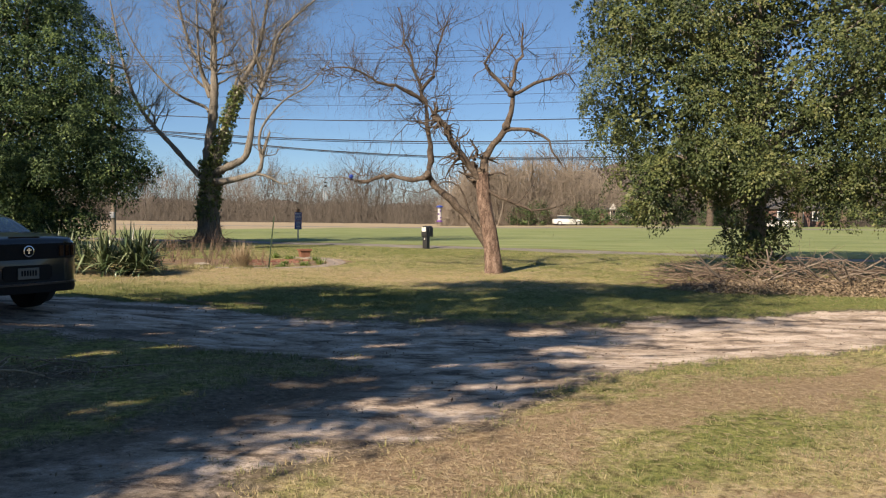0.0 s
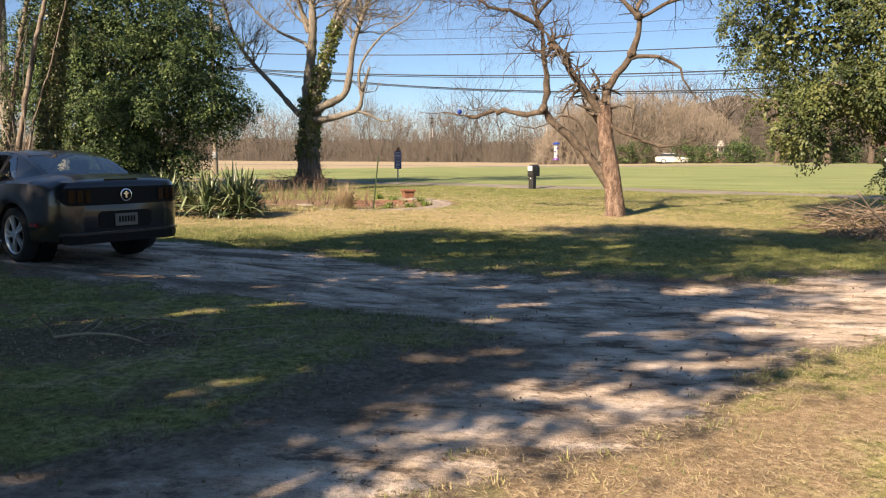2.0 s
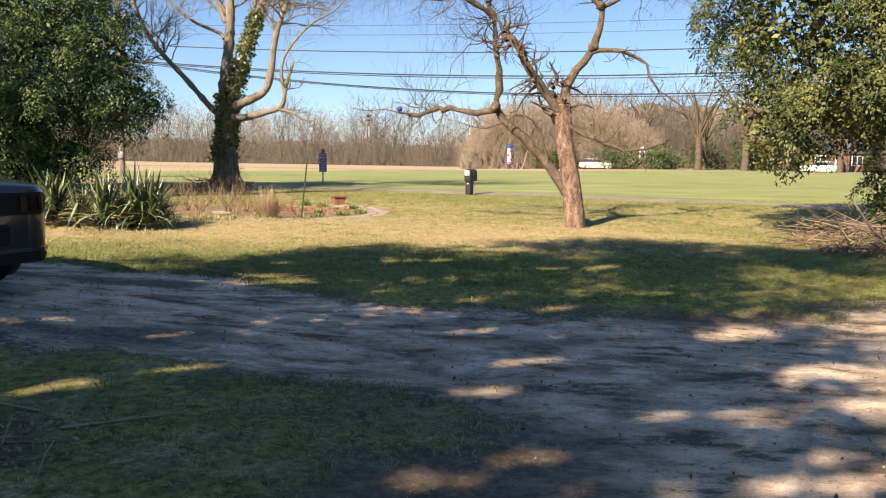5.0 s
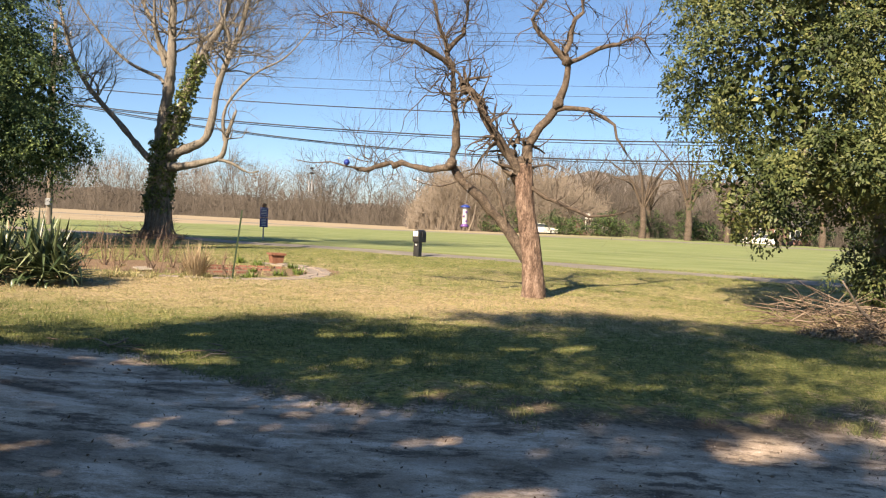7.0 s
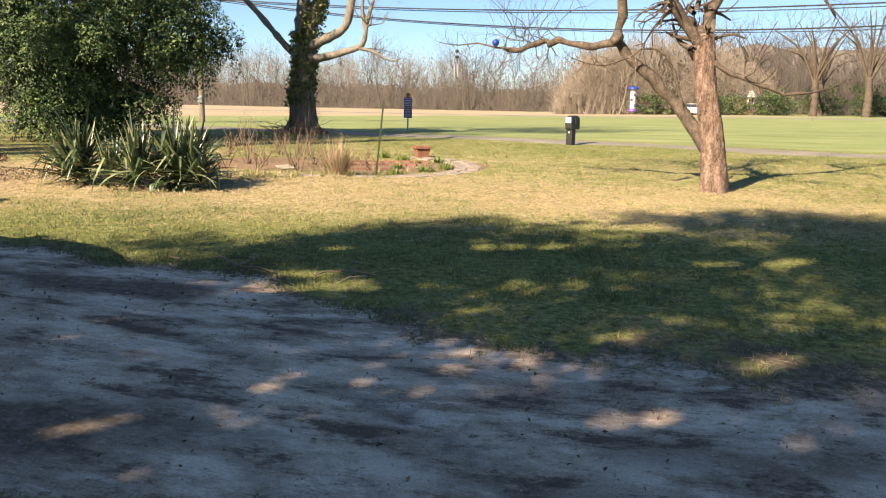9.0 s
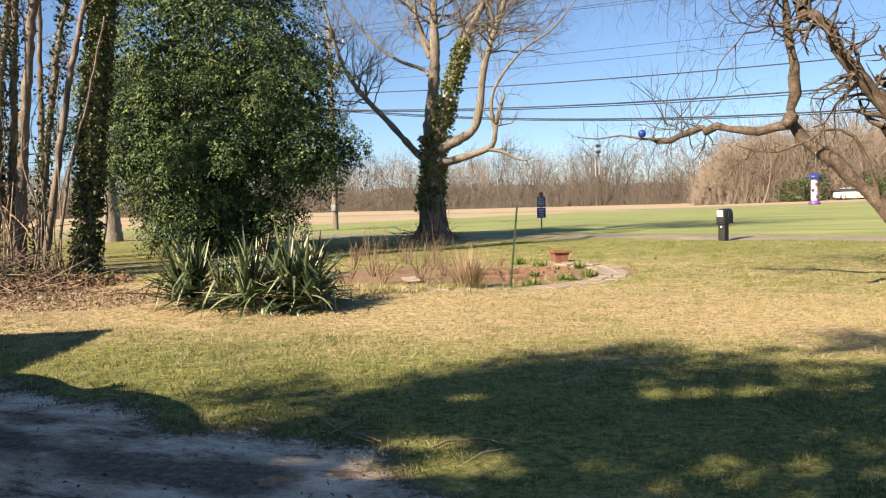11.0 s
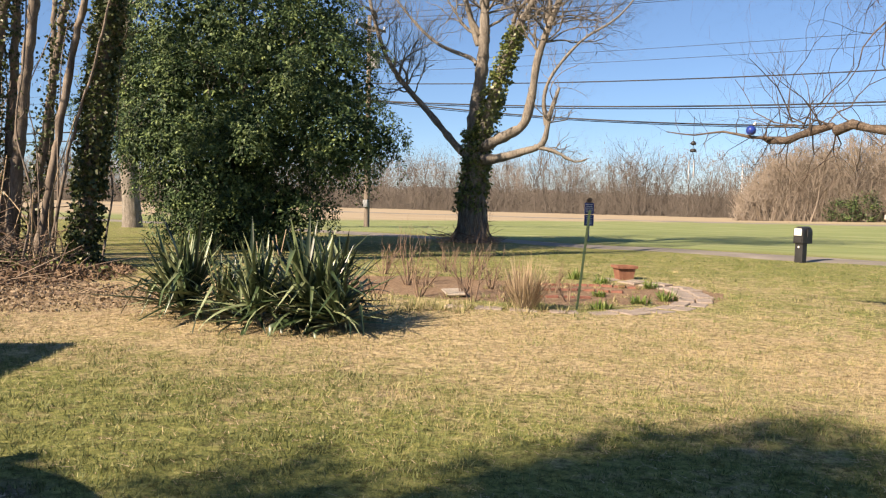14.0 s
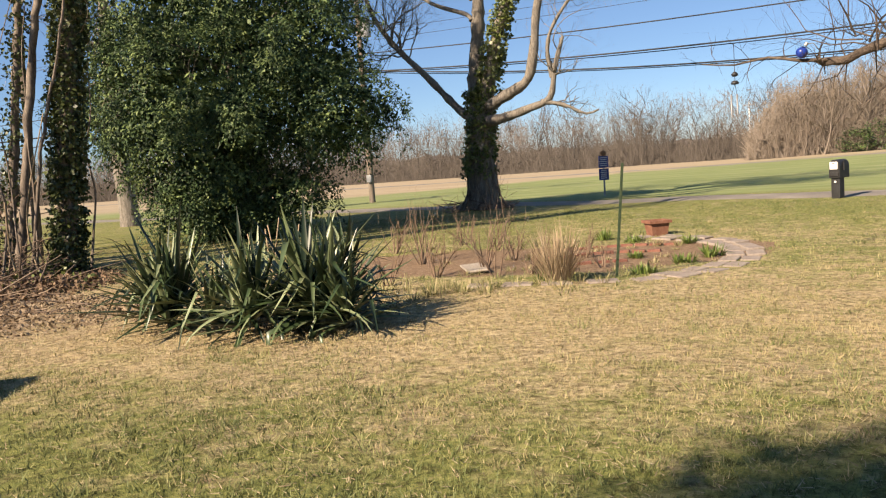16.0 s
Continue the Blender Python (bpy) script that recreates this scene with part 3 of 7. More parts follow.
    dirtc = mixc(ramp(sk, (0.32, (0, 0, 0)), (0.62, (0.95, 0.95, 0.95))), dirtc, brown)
    # Loam for the soil bands and for the shade put into the dirt colour.
    dirtc = mixc(math_("MULTIPLY", attr("loam_and_shade"), 0.7), dirtc, loam)
    edge = math_("ADD", attr("dirt"), math_("MULTIPLY", math_("SUBTRACT", mid, 0.5), 1.0))
    col = mixc(ramp(edge, (0.10, (0, 0, 0)), (0.34, (0.85, 0.85, 0.85))), col, brown)
    dk = math_("ADD", attr("dirt"), math_("MULTIPLY", math_("SUBTRACT", fine, 0.5), 1.5))
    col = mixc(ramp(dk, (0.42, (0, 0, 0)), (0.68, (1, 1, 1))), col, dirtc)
    mulch = ramp(fine, (0.3, (0.0792, 0.0508, 0.031)), (0.5, (0.191, 0.129, 0.0825)), (0.7, (0.343, 0.257, 0.172)))
    bk = math_("ADD", attr("bed"), math_("MULTIPLY", math_("SUBTRACT", fine, 0.5), 1.2))
    col = mixc(ramp(bk, (0.4, (0, 0, 0)), (0.6, (1, 1, 1))), col, mulch)
    link(nt, col, bs.inputs["Base Color"])
    bs.inputs["Roughness"].default_value = 0.95
    bs.inputs["Specular IOR Level"].default_value = 0.15
    bp = n.new("ShaderNodeBump")
    bp.inputs["Strength"].default_value, bp.inputs["Distance"].default_value = 0.8, 0.032
    link(nt, math_("ADD", math_("MULTIPLY", tuft, 0.6), math_("ADD", math_("MULTIPLY", fine, 0.8), math_("MULTIPLY", grit, 0.3))), bp.inputs["Height"])
    link(nt, bp.outputs[0], bs.inputs["Normal"])
    return m


GROUND = ground_material()


def ground_part(name, sel, label, category):
    q = quads[sel]
    used, inv = np.unique(q, return_inverse=True)
    me = cloud_mesh(name, verts[used], inv.reshape(-1, 4), GROUND)
    for key, arr in (("dirt", dirt), ("dry", dry), ("field", field), ("tan", tan), ("bed", bed), ("rut", rut), ("soil", soil), ("bare", bare), ("humus_and_shade", humus_and_shade), ("loam_and_shade", loam_and_shade)):
        at = me.attributes.new(key, "FLOAT", "POINT")
        at.data.foreach_set("value", arr.ravel()[used].astype(np.float32))
    me.polygons.foreach_set("use_smooth", [True] * len(me.polygons))
    return tagged(new(name, me), label, category, kind="structure")


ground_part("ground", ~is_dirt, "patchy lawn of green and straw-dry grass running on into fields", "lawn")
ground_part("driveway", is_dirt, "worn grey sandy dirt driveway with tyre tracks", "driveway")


# ---- evergreen trees ----
# sunlit openings in the shade trees' crowns, by where their light reaches the ground: ends and half width
LAWN_GAPS = [(-5.3, 8.35, -4.93, 8.59, 0.10), (-4.85, 8.65, -4.55, 8.72, 0.12), (-4.49, 9.0, -3.99, 9.22, 0.17), (-4.37, 7.36, -4.2, 7.41, 0.09), (-3.6, 9.59, -3.39, 9.74, 0.14), (-2.86, 8.04, -2.46, 8.59, 0.10),
             (-3.09, 6.46, -2.68, 6.91, 0.11), (-2.63, 7.04, -2.42, 7.26, 0.07), (-5.36, 10.89, -4.92, 11.04, 0.14), (-5.96, 10.82, -5.57, 10.8, 0.14), (-6.3, 12.14, -5.88, 12.33, 0.19), (-4.15, 10.56, -3.88, 10.76, 0.08),
             (-4.17, 11.51, -3.98, 11.72, 0.09), (-2.67, 13.47, -2.39, 13.43, 0.08), (-1.5, 17.6, -0.7, 17.7, 0.30), (-2.7, 15.89, -1.99, 16.05, 0.24),
             (-4.95, 6.6, -4.6, 6.75, 0.07), (-4.45, 5.85, -4.2, 6.0, 0.07), (-3.5, 5.0, -3.25, 5.1, 0.10), (-6.8, 8.85, -6.5, 8.95, 0.12)]
DRIVE_GAPS = [(-1.72, 7.78, -1.52, 7.77, 0.17), (-1.58, 9.36, -1.29, 9.44, 0.13), (-1.19, 10.15, -0.77, 10.3, 0.13), (-1.28, 8.09, -1.03, 8.21, 0.17), (-0.27, 8.91, 0.37, 8.96, 0.21), (-1.01, 7.04, -0.78, 7.2, 0.18),
              (-0.76, 6.94, -0.36, 7.08, 0.19), (-0.24, 6.84, -0.08, 6.94, 0.2), (0.01, 7.79, 0.16, 7.85, 0.17), (0.41, 8.22, 0.65, 8.32, 0.14), (1.06, 10.11, 2.1, 10.17, 0.25), (1.12, 9.22, 1.82, 9.48, 0.2),
              (0.39, 7.85, 0.97, 8.04, 0.19), (0.69, 11.25, 1.24, 11.64, 0.27), (-1.6, 11.31, -1.34, 11.34, 0.22), (-0.63, 12.21, -0.36, 12.44, 0.10), (-1.54, 12.61, -1.33, 12.73, 0.07)]
NORTH_GAPS = [(-4.4, 13.55, -2.94, 13.95, 0.08), (-2.62, 13.22, -2.39, 13.28, 0.06), (-0.47, 15.59, -0.26, 15.65, 0.16), (0.2, 15.55, 0.63, 16.0, 0.11), (-3.92, 13.94, -2.9, 14.0, 0.14), (-4.37, 14.08, -3.97, 14.25, 0.14),
              (-3.69, 14.4, -3.48, 14.47, 0.08), (-4.28, 15.45, -4.12, 15.5, 0.09)]


def open_gaps(v, f):
    """Drops the leaves whose shadow would close one of the openings."""
    c = v[f].mean(1)
    g = c[:, :2] + np.outer(c[:, 2] / math.tan(SUN_EL), np.array([SUN_DIR.x, SUN_DIR.y]))
    keep = np.ones(len(f), bool)
    rag = 0.85 + 0.9 * wobble(g[:, 0] * 2.2, g[:, 1] * 2.2) + rng.normal(0, 0.22, len(f))
    for x0, y0, x1, y1, r in LAWN_GAPS + DRIVE_GAPS + NORTH_GAPS:
        keep &= dist_poly(g[:, 0], g[:, 1], [(x0, y0), (x1, y1)]) > (0.85 * r + 0.03) * rag
    f = f[keep]
    return v[f.ravel()], np.arange(f.size).reshape(-1, 4)


def evergreen(x, y, spec, label, leafmat, crown, trunk_h, trunk_r, stems=14):
    """An evergreen: trunk and limbs, and a crown that crown(lobes) makes round the trunk's foot."""
    tr = thing("evergreen_tree", x, y, float(ground_z(x, y)), 0, label, "tree")
    tb = Tubes()
    h = trunk_h
    limb(tb, [(0, 0, -0.1), (0.05, 0.03, h * 0.3), (-0.05, 0.05, h * 0.65), (0.05, 0, h)], trunk_r, trunk_r * 0.25, 10)
    local = [(a - x, b - y, c, d, e, f) for a, b, c, d, e, f in spec]
    for i in range(stems):
        a, b, c, d, e, f = local[i % len(local)]
        z0 = min(h * 0.9, max(0.3, c - f * 0.3 - 0.5))
        tip = Vector((a + rnd.uniform(-0.7, 0.7) * d, b + rnd.uniform(-0.7, 0.7) * e, c + rnd.uniform(-0.5, 0.8) * f))
        limb(tb, [(0, 0, z0), tuple(Vector((0, 0, z0)).lerp(tip, 0.5) + Vector((0, 0, 0.3))), tuple(tip)], trunk_r * 0.35, 0.02, 6, 10, 1.3, 1, 0.25)
    part("trunk", tb.mesh("trunk", bark_grey), None, tr)
    v, f = crown(local)
    part("crown", cloud_mesh("crown", v, f, leafmat), None, tr)
    return tr


def shade_crown(x, y, per_m2, per, spread, gap):
    """The loose crown of a shade tree, with its openings."""
    def build(local):
        v, f = leaf_cloud(lobes(local, per_m2, gap=gap), per, spread, 0.2, 1.3)
        v, f = open_gaps(v + np.array([x, y, 0]), f)
        return v - np.array([x, y, 0]), f
    return build


RIGHT = [(5.3, 21.0, 4.7, 2.2, 2.2, 2.0), (4.7, 20.8, 2.5, 1.0, 1.2, 0.95), (4.2, 21.0, 6.4, 1.3, 1.5, 1.0), (6.2, 21.5, 7.6, 3.0, 3.0, 2.5), (8.8, 22.0, 5.6, 3.6, 3.6, 3.6), (11.6, 22.0, 4.6, 2.6, 2.5, 2.7),
         (8.5, 22.0, 10.0, 3.2, 3.2, 2.4), (7.6, 21.2, 0.95, 0.95, 0.8, 0.8), (6.6, 21.0, 2.7, 1.3, 1.2, 0.8), (6.3, 19.2, 3.0, 1.4, 1.2, 0.75), (5.0, 19.8, 2.6, 0.9, 0.9, 0.6), (9.9, 21.4, 2.5, 1.6, 1.4, 0.9), (12.8, 22, 7.5, 2.2, 2.2, 2.2)]
LEFT = [(-16.0, 32.2, 1.1, 1.4, 1.2, 1.0), (-17.7, 32.3, 1.5, 2.0, 1.9, 1.6), (-17.6, 31.7, 1.2, 1.9, 1.3, 1.3), (-17.9, 31.6, 2.7, 2.5, 1.7, 1.6), (-17.0, 31.3, 3.6, 1.5, 1.0, 0.8), (-19.0, 31.3, 3.7, 1.6, 1.0, 0.9), (-17.9, 33.2, 0.9, 1.6, 1.5, 0.9), (-18.2, 33.3, 4.0, 3.7, 3.5, 2.4), (-14.3, 32.8, 3.3, 1.7, 1.6, 1.1), (-15.4, 33.0, 5.2, 2.0, 2.0, 1.6), (-18.0, 33.5, 7.2, 3.5, 3.4, 2.7),
        (-18.0, 33.5, 10.0, 2.4, 2.4, 2.0), (-21.3, 33.0, 4.1, 2.1, 1.8, 1.3), (-20.4, 33.3, 5.8, 2.3, 2.2, 1.8)]
evergreen(7.6, 21.6, RIGHT, "large glossy evergreen magnolia tree beside a brush pile", leaf_magnolia, lambda sp: boughs(sp, 3.0, 0.24, 0.56, 215, 0.082, up=0.65, aspect=0.52, drop=0.26, inner=34), 10, 0.28, 22)
evergreen(-18.0, 33.3, LEFT, "tall dark green holly tree at the lawn's edge", leaf_holly, lambda sp: boughs(sp, 2.3, 0.36, 0.86, 225, 0.105, up=0.85, aspect=0.5, drop=0.20, inner=34), 10, 0.25, 20)
SHADE_A = [(-8.4, 2.6, 3.98, 3, 3, 2.46), (-8.4, 2.6, 3.74, 2.8, 2.8, 2.69), (-8.3, 2.8, 5.85, 2.6, 2.6, 1.87)]
SHADE_B = [(-8.2, 3, 7.49, 2.8, 2.8, 2.11), (-8, 3.4, 10.53, 2.1, 2.1, 1.99), (-10.05, 4.2, 8.07, 1.9, 1.9, 1.29), (-11.35, 5.05, 8.42, 1.3, 1.1, 0.53), (-11, 4.7, 9.13, 1.2, 1.1, 0.58), (-11.5, 4.2, 6.2, 1.4, 1.2, 0.9), (-12.6, 5.2, 6.4, 1.3, 1.1, 0.8), (-10.35, 3.85, 9.83, 1.4, 1.3, 0.7), (-12.45, 4.5, 8.5, 0.6, 0.5, 0.3)]
SHADE_C = [(-8.7, -1.7, 3.51, 1.9, 1.9, 2.22), (-8.6, -1.5, 5.38, 1.8, 1.8, 1.87), (-8.5, -0.9, 6.9, 1.8, 1.8, 1.75), (-8.1, -0.7, 9.24, 1.6, 1.6, 1.4), (-8.6, -1.5, 3.28, 1.9, 1.9, 2.22), (-8.5, -1.3, 5.15, 1.9, 1.9, 1.99), (-8.6, -1.1, 6.79, 2, 2, 1.99), (-7.2, -0.7, 7.96, 1.4, 1.4, 1.05), (-6.75, -1.15, 7.0, 0.85, 0.85, 0.6), (-5.6, -0.7, 7.6, 0.8, 0.8, 0.55), (-6.68, -2.36, 5.5, 0.52, 0.6, 0.4), (-6.62, -1.35, 5.5, 0.66, 0.66, 0.42), (-7.4, -2.9, 5.2, 0.9, 0.9, 0.6), (-6.86, -2.03, 9.0, 1.15, 1.1, 0.65), (-6.76, -0.93, 9.0, 1.1, 1.0, 0.65), (-7.6, -2.9, 9.0, 1.0, 1.0, 0.6), (-6.5, -1.5, 9.8, 0.9, 0.9, 0.5), (-5.9, -1.6, 6.6, 0.7, 0.7, 0.45), (-5.0, -0.9, 6.9, 0.5, 0.5, 0.35), (-8, -0.9, 9.36, 1.8, 1.8, 1.64), (-6.6, -0.6, 12.17, 2.3, 2.3, 1.52), (-7.3, 0.6, 11.4, 1.5, 1.3, 0.6), (-7.3, 1.5, 12.0, 1.5, 1.2, 0.6), (-6.2, 0.9, 13.2, 1.9, 1.2, 0.6), (-5.0, 0.3, 13.4, 1.5, 1.0, 0.5), (-8.9, 1.4, 11.6, 1.1, 1.0, 0.5), (-8.6, 2.3, 12.4, 1.5, 1.0, 0.5), (-7.0, 2.4, 12.4, 1.3, 1.0, 0.5), (-9.0, 1.8, 11.5, 1.2, 0.8, 0.4), (-5.8, 2.0, 12.6, 1.2, 0.9, 0.5)]
SHADE_D = [(-11.8, -1, 3.51, 2.7, 2.7, 2.22), (-11.6, -0.8, 6.32, 2.4, 2.4, 1.99), (-12.5, 1.3, 6.32, 2.2, 2.2, 1.87), (-10.6, 3.8, 7.02, 1.2, 1.3, 1.05), (-7.05, -1.95, 5.6, 0.42, 0.5, 0.3), (-7.35, -2.35, 6.0, 0.42, 0.45, 0.3), (-7.2, -3.0, 5.4, 0.45, 0.5, 0.3), (-7.6, -2.0, 5.5, 0.45, 0.5, 0.3), (-6.86, -1.86, 7.0, 0.42, 0.4, 0.25), (-6.3, -2.3, 7.0, 0.45, 0.22, 0.18), (-7.2, -1.65, 7.0, 0.4, 0.4, 0.25)]
shade_label = "tall evergreen tree that shades the driveway"
evergreen(-8.2, 3.0, SHADE_A, shade_label, leaf_holly, shade_crown(-8.2, 3.0, 9, 22, 0.24, 0.4), 5, 0.3)
evergreen(-9.0, 3.6, SHADE_B, shade_label, leaf_holly, shade_crown(-9.0, 3.6, 8, 22, 0.20, 0.52), 10, 0.25)
evergreen(-8.6, -1.2, SHADE_C, shade_label, leaf_holly, shade_crown(-8.6, -1.2, 8, 22, 0.24, 0.55), 8, 0.3)
evergreen(-11.7, -1.0, SHADE_D, shade_label, leaf_holly, shade_crown(-11.7, -1.0, 9, 22, 0.26, 0.0), 6, 0.25)

# ---- pruned tree on the lawn ----
def gnarl(tb, ctrl, r0, r1, sides=8, kids=0, kid_len=1.0, kid_depth=1, start=0.3, up=0.0):
    """A knotty limb with crooked twigs."""
    return limb(tb, ctrl, r0 * 0.86, r1 * 0.8, sides, int(kids * 1.25), kid_len * 0.95, kid_depth, start, 0.34, 4, 1.0, up, 0.10, 0.44, 0.026)


tr = thing("pruned_tree", 0.80, 22.6, 0, 0, "bare pruned shade tree with reddish flaking bark on the lawn", "tree")
tb = Tubes()
rough_trunk(tb, [(0.02, 0, -0.1), (0.01, 0, 0.3), (-0.12, 0, 1.2), (-0.27, 0, 2.0), (-0.33, 0, 2.75)], 0.235, 0.175, 0.03, 40, 0.045, 0.017)
part("trunk", tb.mesh("trunk", bark_warm), None, tr)
tb = Tubes()
gnarl(tb, [(-0.15, 0.05, 0.75), (-0.45, 0.15, 1.2), (-0.85, 0.2, 1.65), (-1.35, 0.2, 2.15), (-1.8, 0.2, 2.65), (-1.75, 0.2, 3.3), (-1.85, 0.2, 4.1), (-1.95, 0.2, 4.7), (-2.1, 0.3, 5.3), (-2.5, 0.3, 6.4), (-2.7, 0.3, 7.3)], 0.156, 0.020, 9, 30, 1.60, 3, 0.5)
part("limb", tb.mesh("limb", bark_limb), None, tr)
tb = Tubes()
limb(tb, [(-1.82, 0.2, 2.62), (-2.3, 0.4, 2.57), (-2.9, 0.8, 2.63), (-3.15, 0.95, 2.66), (-3.5, 1.15, 2.58), (-3.80, 1.29, 2.50), (-3.93, 1.32, 2.58)], 0.092, 0.040, 9, 22, 0.95, 2, 0.3, 0.2, 4, 1.0, 0.05, 0.12, 0.4, 0.03)
part("limb", tb.mesh("limb", bark_limb), None, tr)
tb = Tubes()
limb(tb, [(-3.72, 1.25, 2.55), (-4.12, 1.30, 2.57), (-4.5, 1.4, 2.66), (-4.9, 1.5, 2.62), (-5.3, 1.6, 2.68)], 0.026, 0.008, 6, 12, 0.6, 1, 0.2, 0.4, 3, 1.0, 0.05, 0.1, 0.4)
part("limb", tb.mesh("limb", bark_limb), None, tr)
tb = Tubes()
gnarl(tb, [(-1.95, 0.2, 4.7), (-2.5, -0.2, 5.0), (-3.2, -0.4, 5.15), (-3.9, -0.6, 5.5), (-4.6, -0.6, 5.4)], 0.078, 0.016, 6, 34, 1.60, 3, 0.3)
part("limb", tb.mesh("limb", bark_limb), None, tr)
tb = Tubes()
gnarl(tb, [(-2.05, 0.2, 5.0), (-1.7, 0.6, 5.6), (-1.6, 0.8, 6.4), (-1.2, 0.8, 7.4)], 0.070, 0.016, 6, 22, 1.40, 3, 0.3)
part("limb", tb.mesh("limb", bark_limb), None, tr)
tb = Tubes()
gnarl(tb, [(-0.36, 0, 2.5), (-0.7, -0.1, 3.0), (-1.1, -0.2, 3.5), (-1.45, -0.2, 4.1), (-1.62, -0.2, 4.2)], 0.133, 0.088, 8, 19, 1.00, 1, 0.3)
part("limb", tb.mesh("limb", bark_limb), None, tr)
tb = Tubes()
gnarl(tb, [(-0.34, 0, 2.6), (-0.2, 0.05, 3.2), (0.12, 0.1, 3.7), (0.36, 0.1, 4.2), (0.48, 0.1, 4.9), (0.42, 0.15, 5.2), (0.72, 0.2, 6.0), (0.75, 0.3, 6.9)], 0.148, 0.024, 9, 17, 1.00, 1, 0.5)
part("limb", tb.mesh("limb", bark_limb), None, tr)
tb = Tubes()
gnarl(tb, [(0.48, 0.1, 4.9), (0.1, 0.2, 5.3), (-0.3, 0.3, 5.7), (-0.2, 0.3, 5.95), (0.2, 0.3, 6.6)], 0.086, 0.024, 7, 15, 0.80, 1, 0.4)
part("limb", tb.mesh("limb", bark_limb), None, tr)
tb = Tubes()
gnarl(tb, [(0.48, 0.1, 4.9), (0.9, 0, 5.1), (1.3, 0, 5.3), (1.9, 0, 5.5), (2.2, 0, 5.2)], 0.078, 0.016, 7, 22, 0.90, 2, 0.3, up=-0.1)
part("limb", tb.mesh("limb", bark_limb), None, tr)
tb = Tubes()
gnarl(tb, [(0.24, 0.1, 3.9), (0.7, 0, 3.95), (1.1, 0, 3.85), (1.5, -0.1, 3.6), (1.75, -0.1, 3.05)], 0.070, 0.024, 7, 13, 0.50, 1, 0.3)
part("limb", tb.mesh("limb", bark_limb), None, tr)
tb = Tubes()
gnarl(tb, [(-0.3, 0, 2.4), (0.1, -0.1, 2.1), (0.6, -0.2, 1.9), (1.2, -0.3, 1.75), (1.9, -0.3, 1.9)], 0.070, 0.016, 7, 17, 0.60, 1, 0.3)
part("limb", tb.mesh("limb", bark_limb), None, tr)
tb = Tubes()
gnarl(tb, [(-0.32, 0, 2.6), (0.0, 0, 2.75), (0.35, 0, 2.72)], 0.047, 0.024, 6, 6, 0.40, 1, 0.3)
part("limb", tb.mesh("limb", bark_limb), None, tr)
tb = Tubes()
gnarl(tb, [(-0.6, 0.1, 1.4), (-0.8, 0, 2.1), (-1.2, -0.1, 2.5), (-2.0, -0.2, 2.2), (-2.6, -0.3, 2.3)], 0.039, 0.010, 6, 22, 0.80, 1, 0.3)
part("limb", tb.mesh("limb", bark_limb), None, tr)
for bx, bz, br in ((-0.34, 2.72, 0.20), (-1.62, 4.22, 0.14), (-0.62, 2.95, 0.16), (0.3, 4.05, 0.13), (-1.85, 2.68, 0.13), (0.46, 4.92, 0.12)):
    tb = Tubes()
    for k in range(7):
        dv = Vector((rnd.gauss(0, 1), rnd.gauss(0, 0.8), rnd.gauss(0.3, 1))).normalized()
        p0 = Vector((bx, 0.05, bz))
        tb.tube([p0 - dv * br * 0.6, p0, p0 + dv * br * 0.75, p0 + dv * br * 1.05], [br * 0.5, br * 0.75, br * 0.55, br * 0.12], 7)
    part("burl", tb.mesh("burl", bark_limb), None, tr)
for k in range(16):
    tb = Tubes()
    sx, sz = (rnd.uniform(-0.65, -0.1), rnd.uniform(2.45, 3.2)) if k < 11 else (rnd.uniform(-1.75, -1.3), rnd.uniform(3.8, 4.3))
    twig(tb, Vector((sx, rnd.uniform(-0.12, 0.12), sz)), Vector((rnd.uniform(-1, 1), rnd.uniform(-0.8, 0.8), rnd.uniform(-0.1, 1))), rnd.uniform(0.35, 0.8), rnd.uniform(0.035, 0.065), 1, 0.9, 0.1, 0.5, 3, 0.3)
    part("stub", tb.mesh("stub", bark_limb), None, tr)

keep_rnd, rnd = rnd, random.Random(23)
for px, pz, dx, dz, n in ((-2.4, 6.2, -0.6, 1, 12), (-3.6, 5.3, -0.6, 0.8, 14), (-4.4, 5.4, -1, 0.5, 10), (-1.5, 6.6, 0.2, 1, 10), (-1.95, 4.6, -0.8, 0.4, 8), (0.72, 6.2, 0.2, 1, 7), (1.7, 5.4, 0.8, 0.3, 8), (-0.1, 6.0, -0.3, 1, 6), (-3.4, 2.6, -0.8, 0.5, 8)):
    tb = Tubes()
    for k in range(n):
        twig(tb, Vector((px + rnd.gauss(0, 0.12), 0.2, pz + rnd.gauss(0, 0.06))), Vector((dx + rnd.gauss(0, 0.7), rnd.gauss(0, 0.8), dz + rnd.gauss(0, 0.5))), rnd.uniform(0.8, 1.7), 0.012, 2, 0.8, 0.06, 0.25, 4, 0.3)
    part("spray", tb.mesh("spray", bark_limb), None, tr, "fine reddish-brown twigs")
rnd = keep_rnd

# ---- bare roadside tree with ivy ----
tr = thing("bare_tree", -12.5, 39.4, float(ground_z(-12.5, 39.4)), 0, "large bare deciduous tree with an ivy-clad trunk by the road", "tree")
tb = Tubes()
rough_trunk(tb, [(0.08, 0, -0.2), (0.08, 0, 0.4), (0.1, 0, 1.4), (0.15, 0, 3.4)], 0.50, 0.38, 0.16, 36, 0.08, 0.04)
part("trunk", tb.mesh("trunk", bark_grey), None, tr)
tb = Tubes()
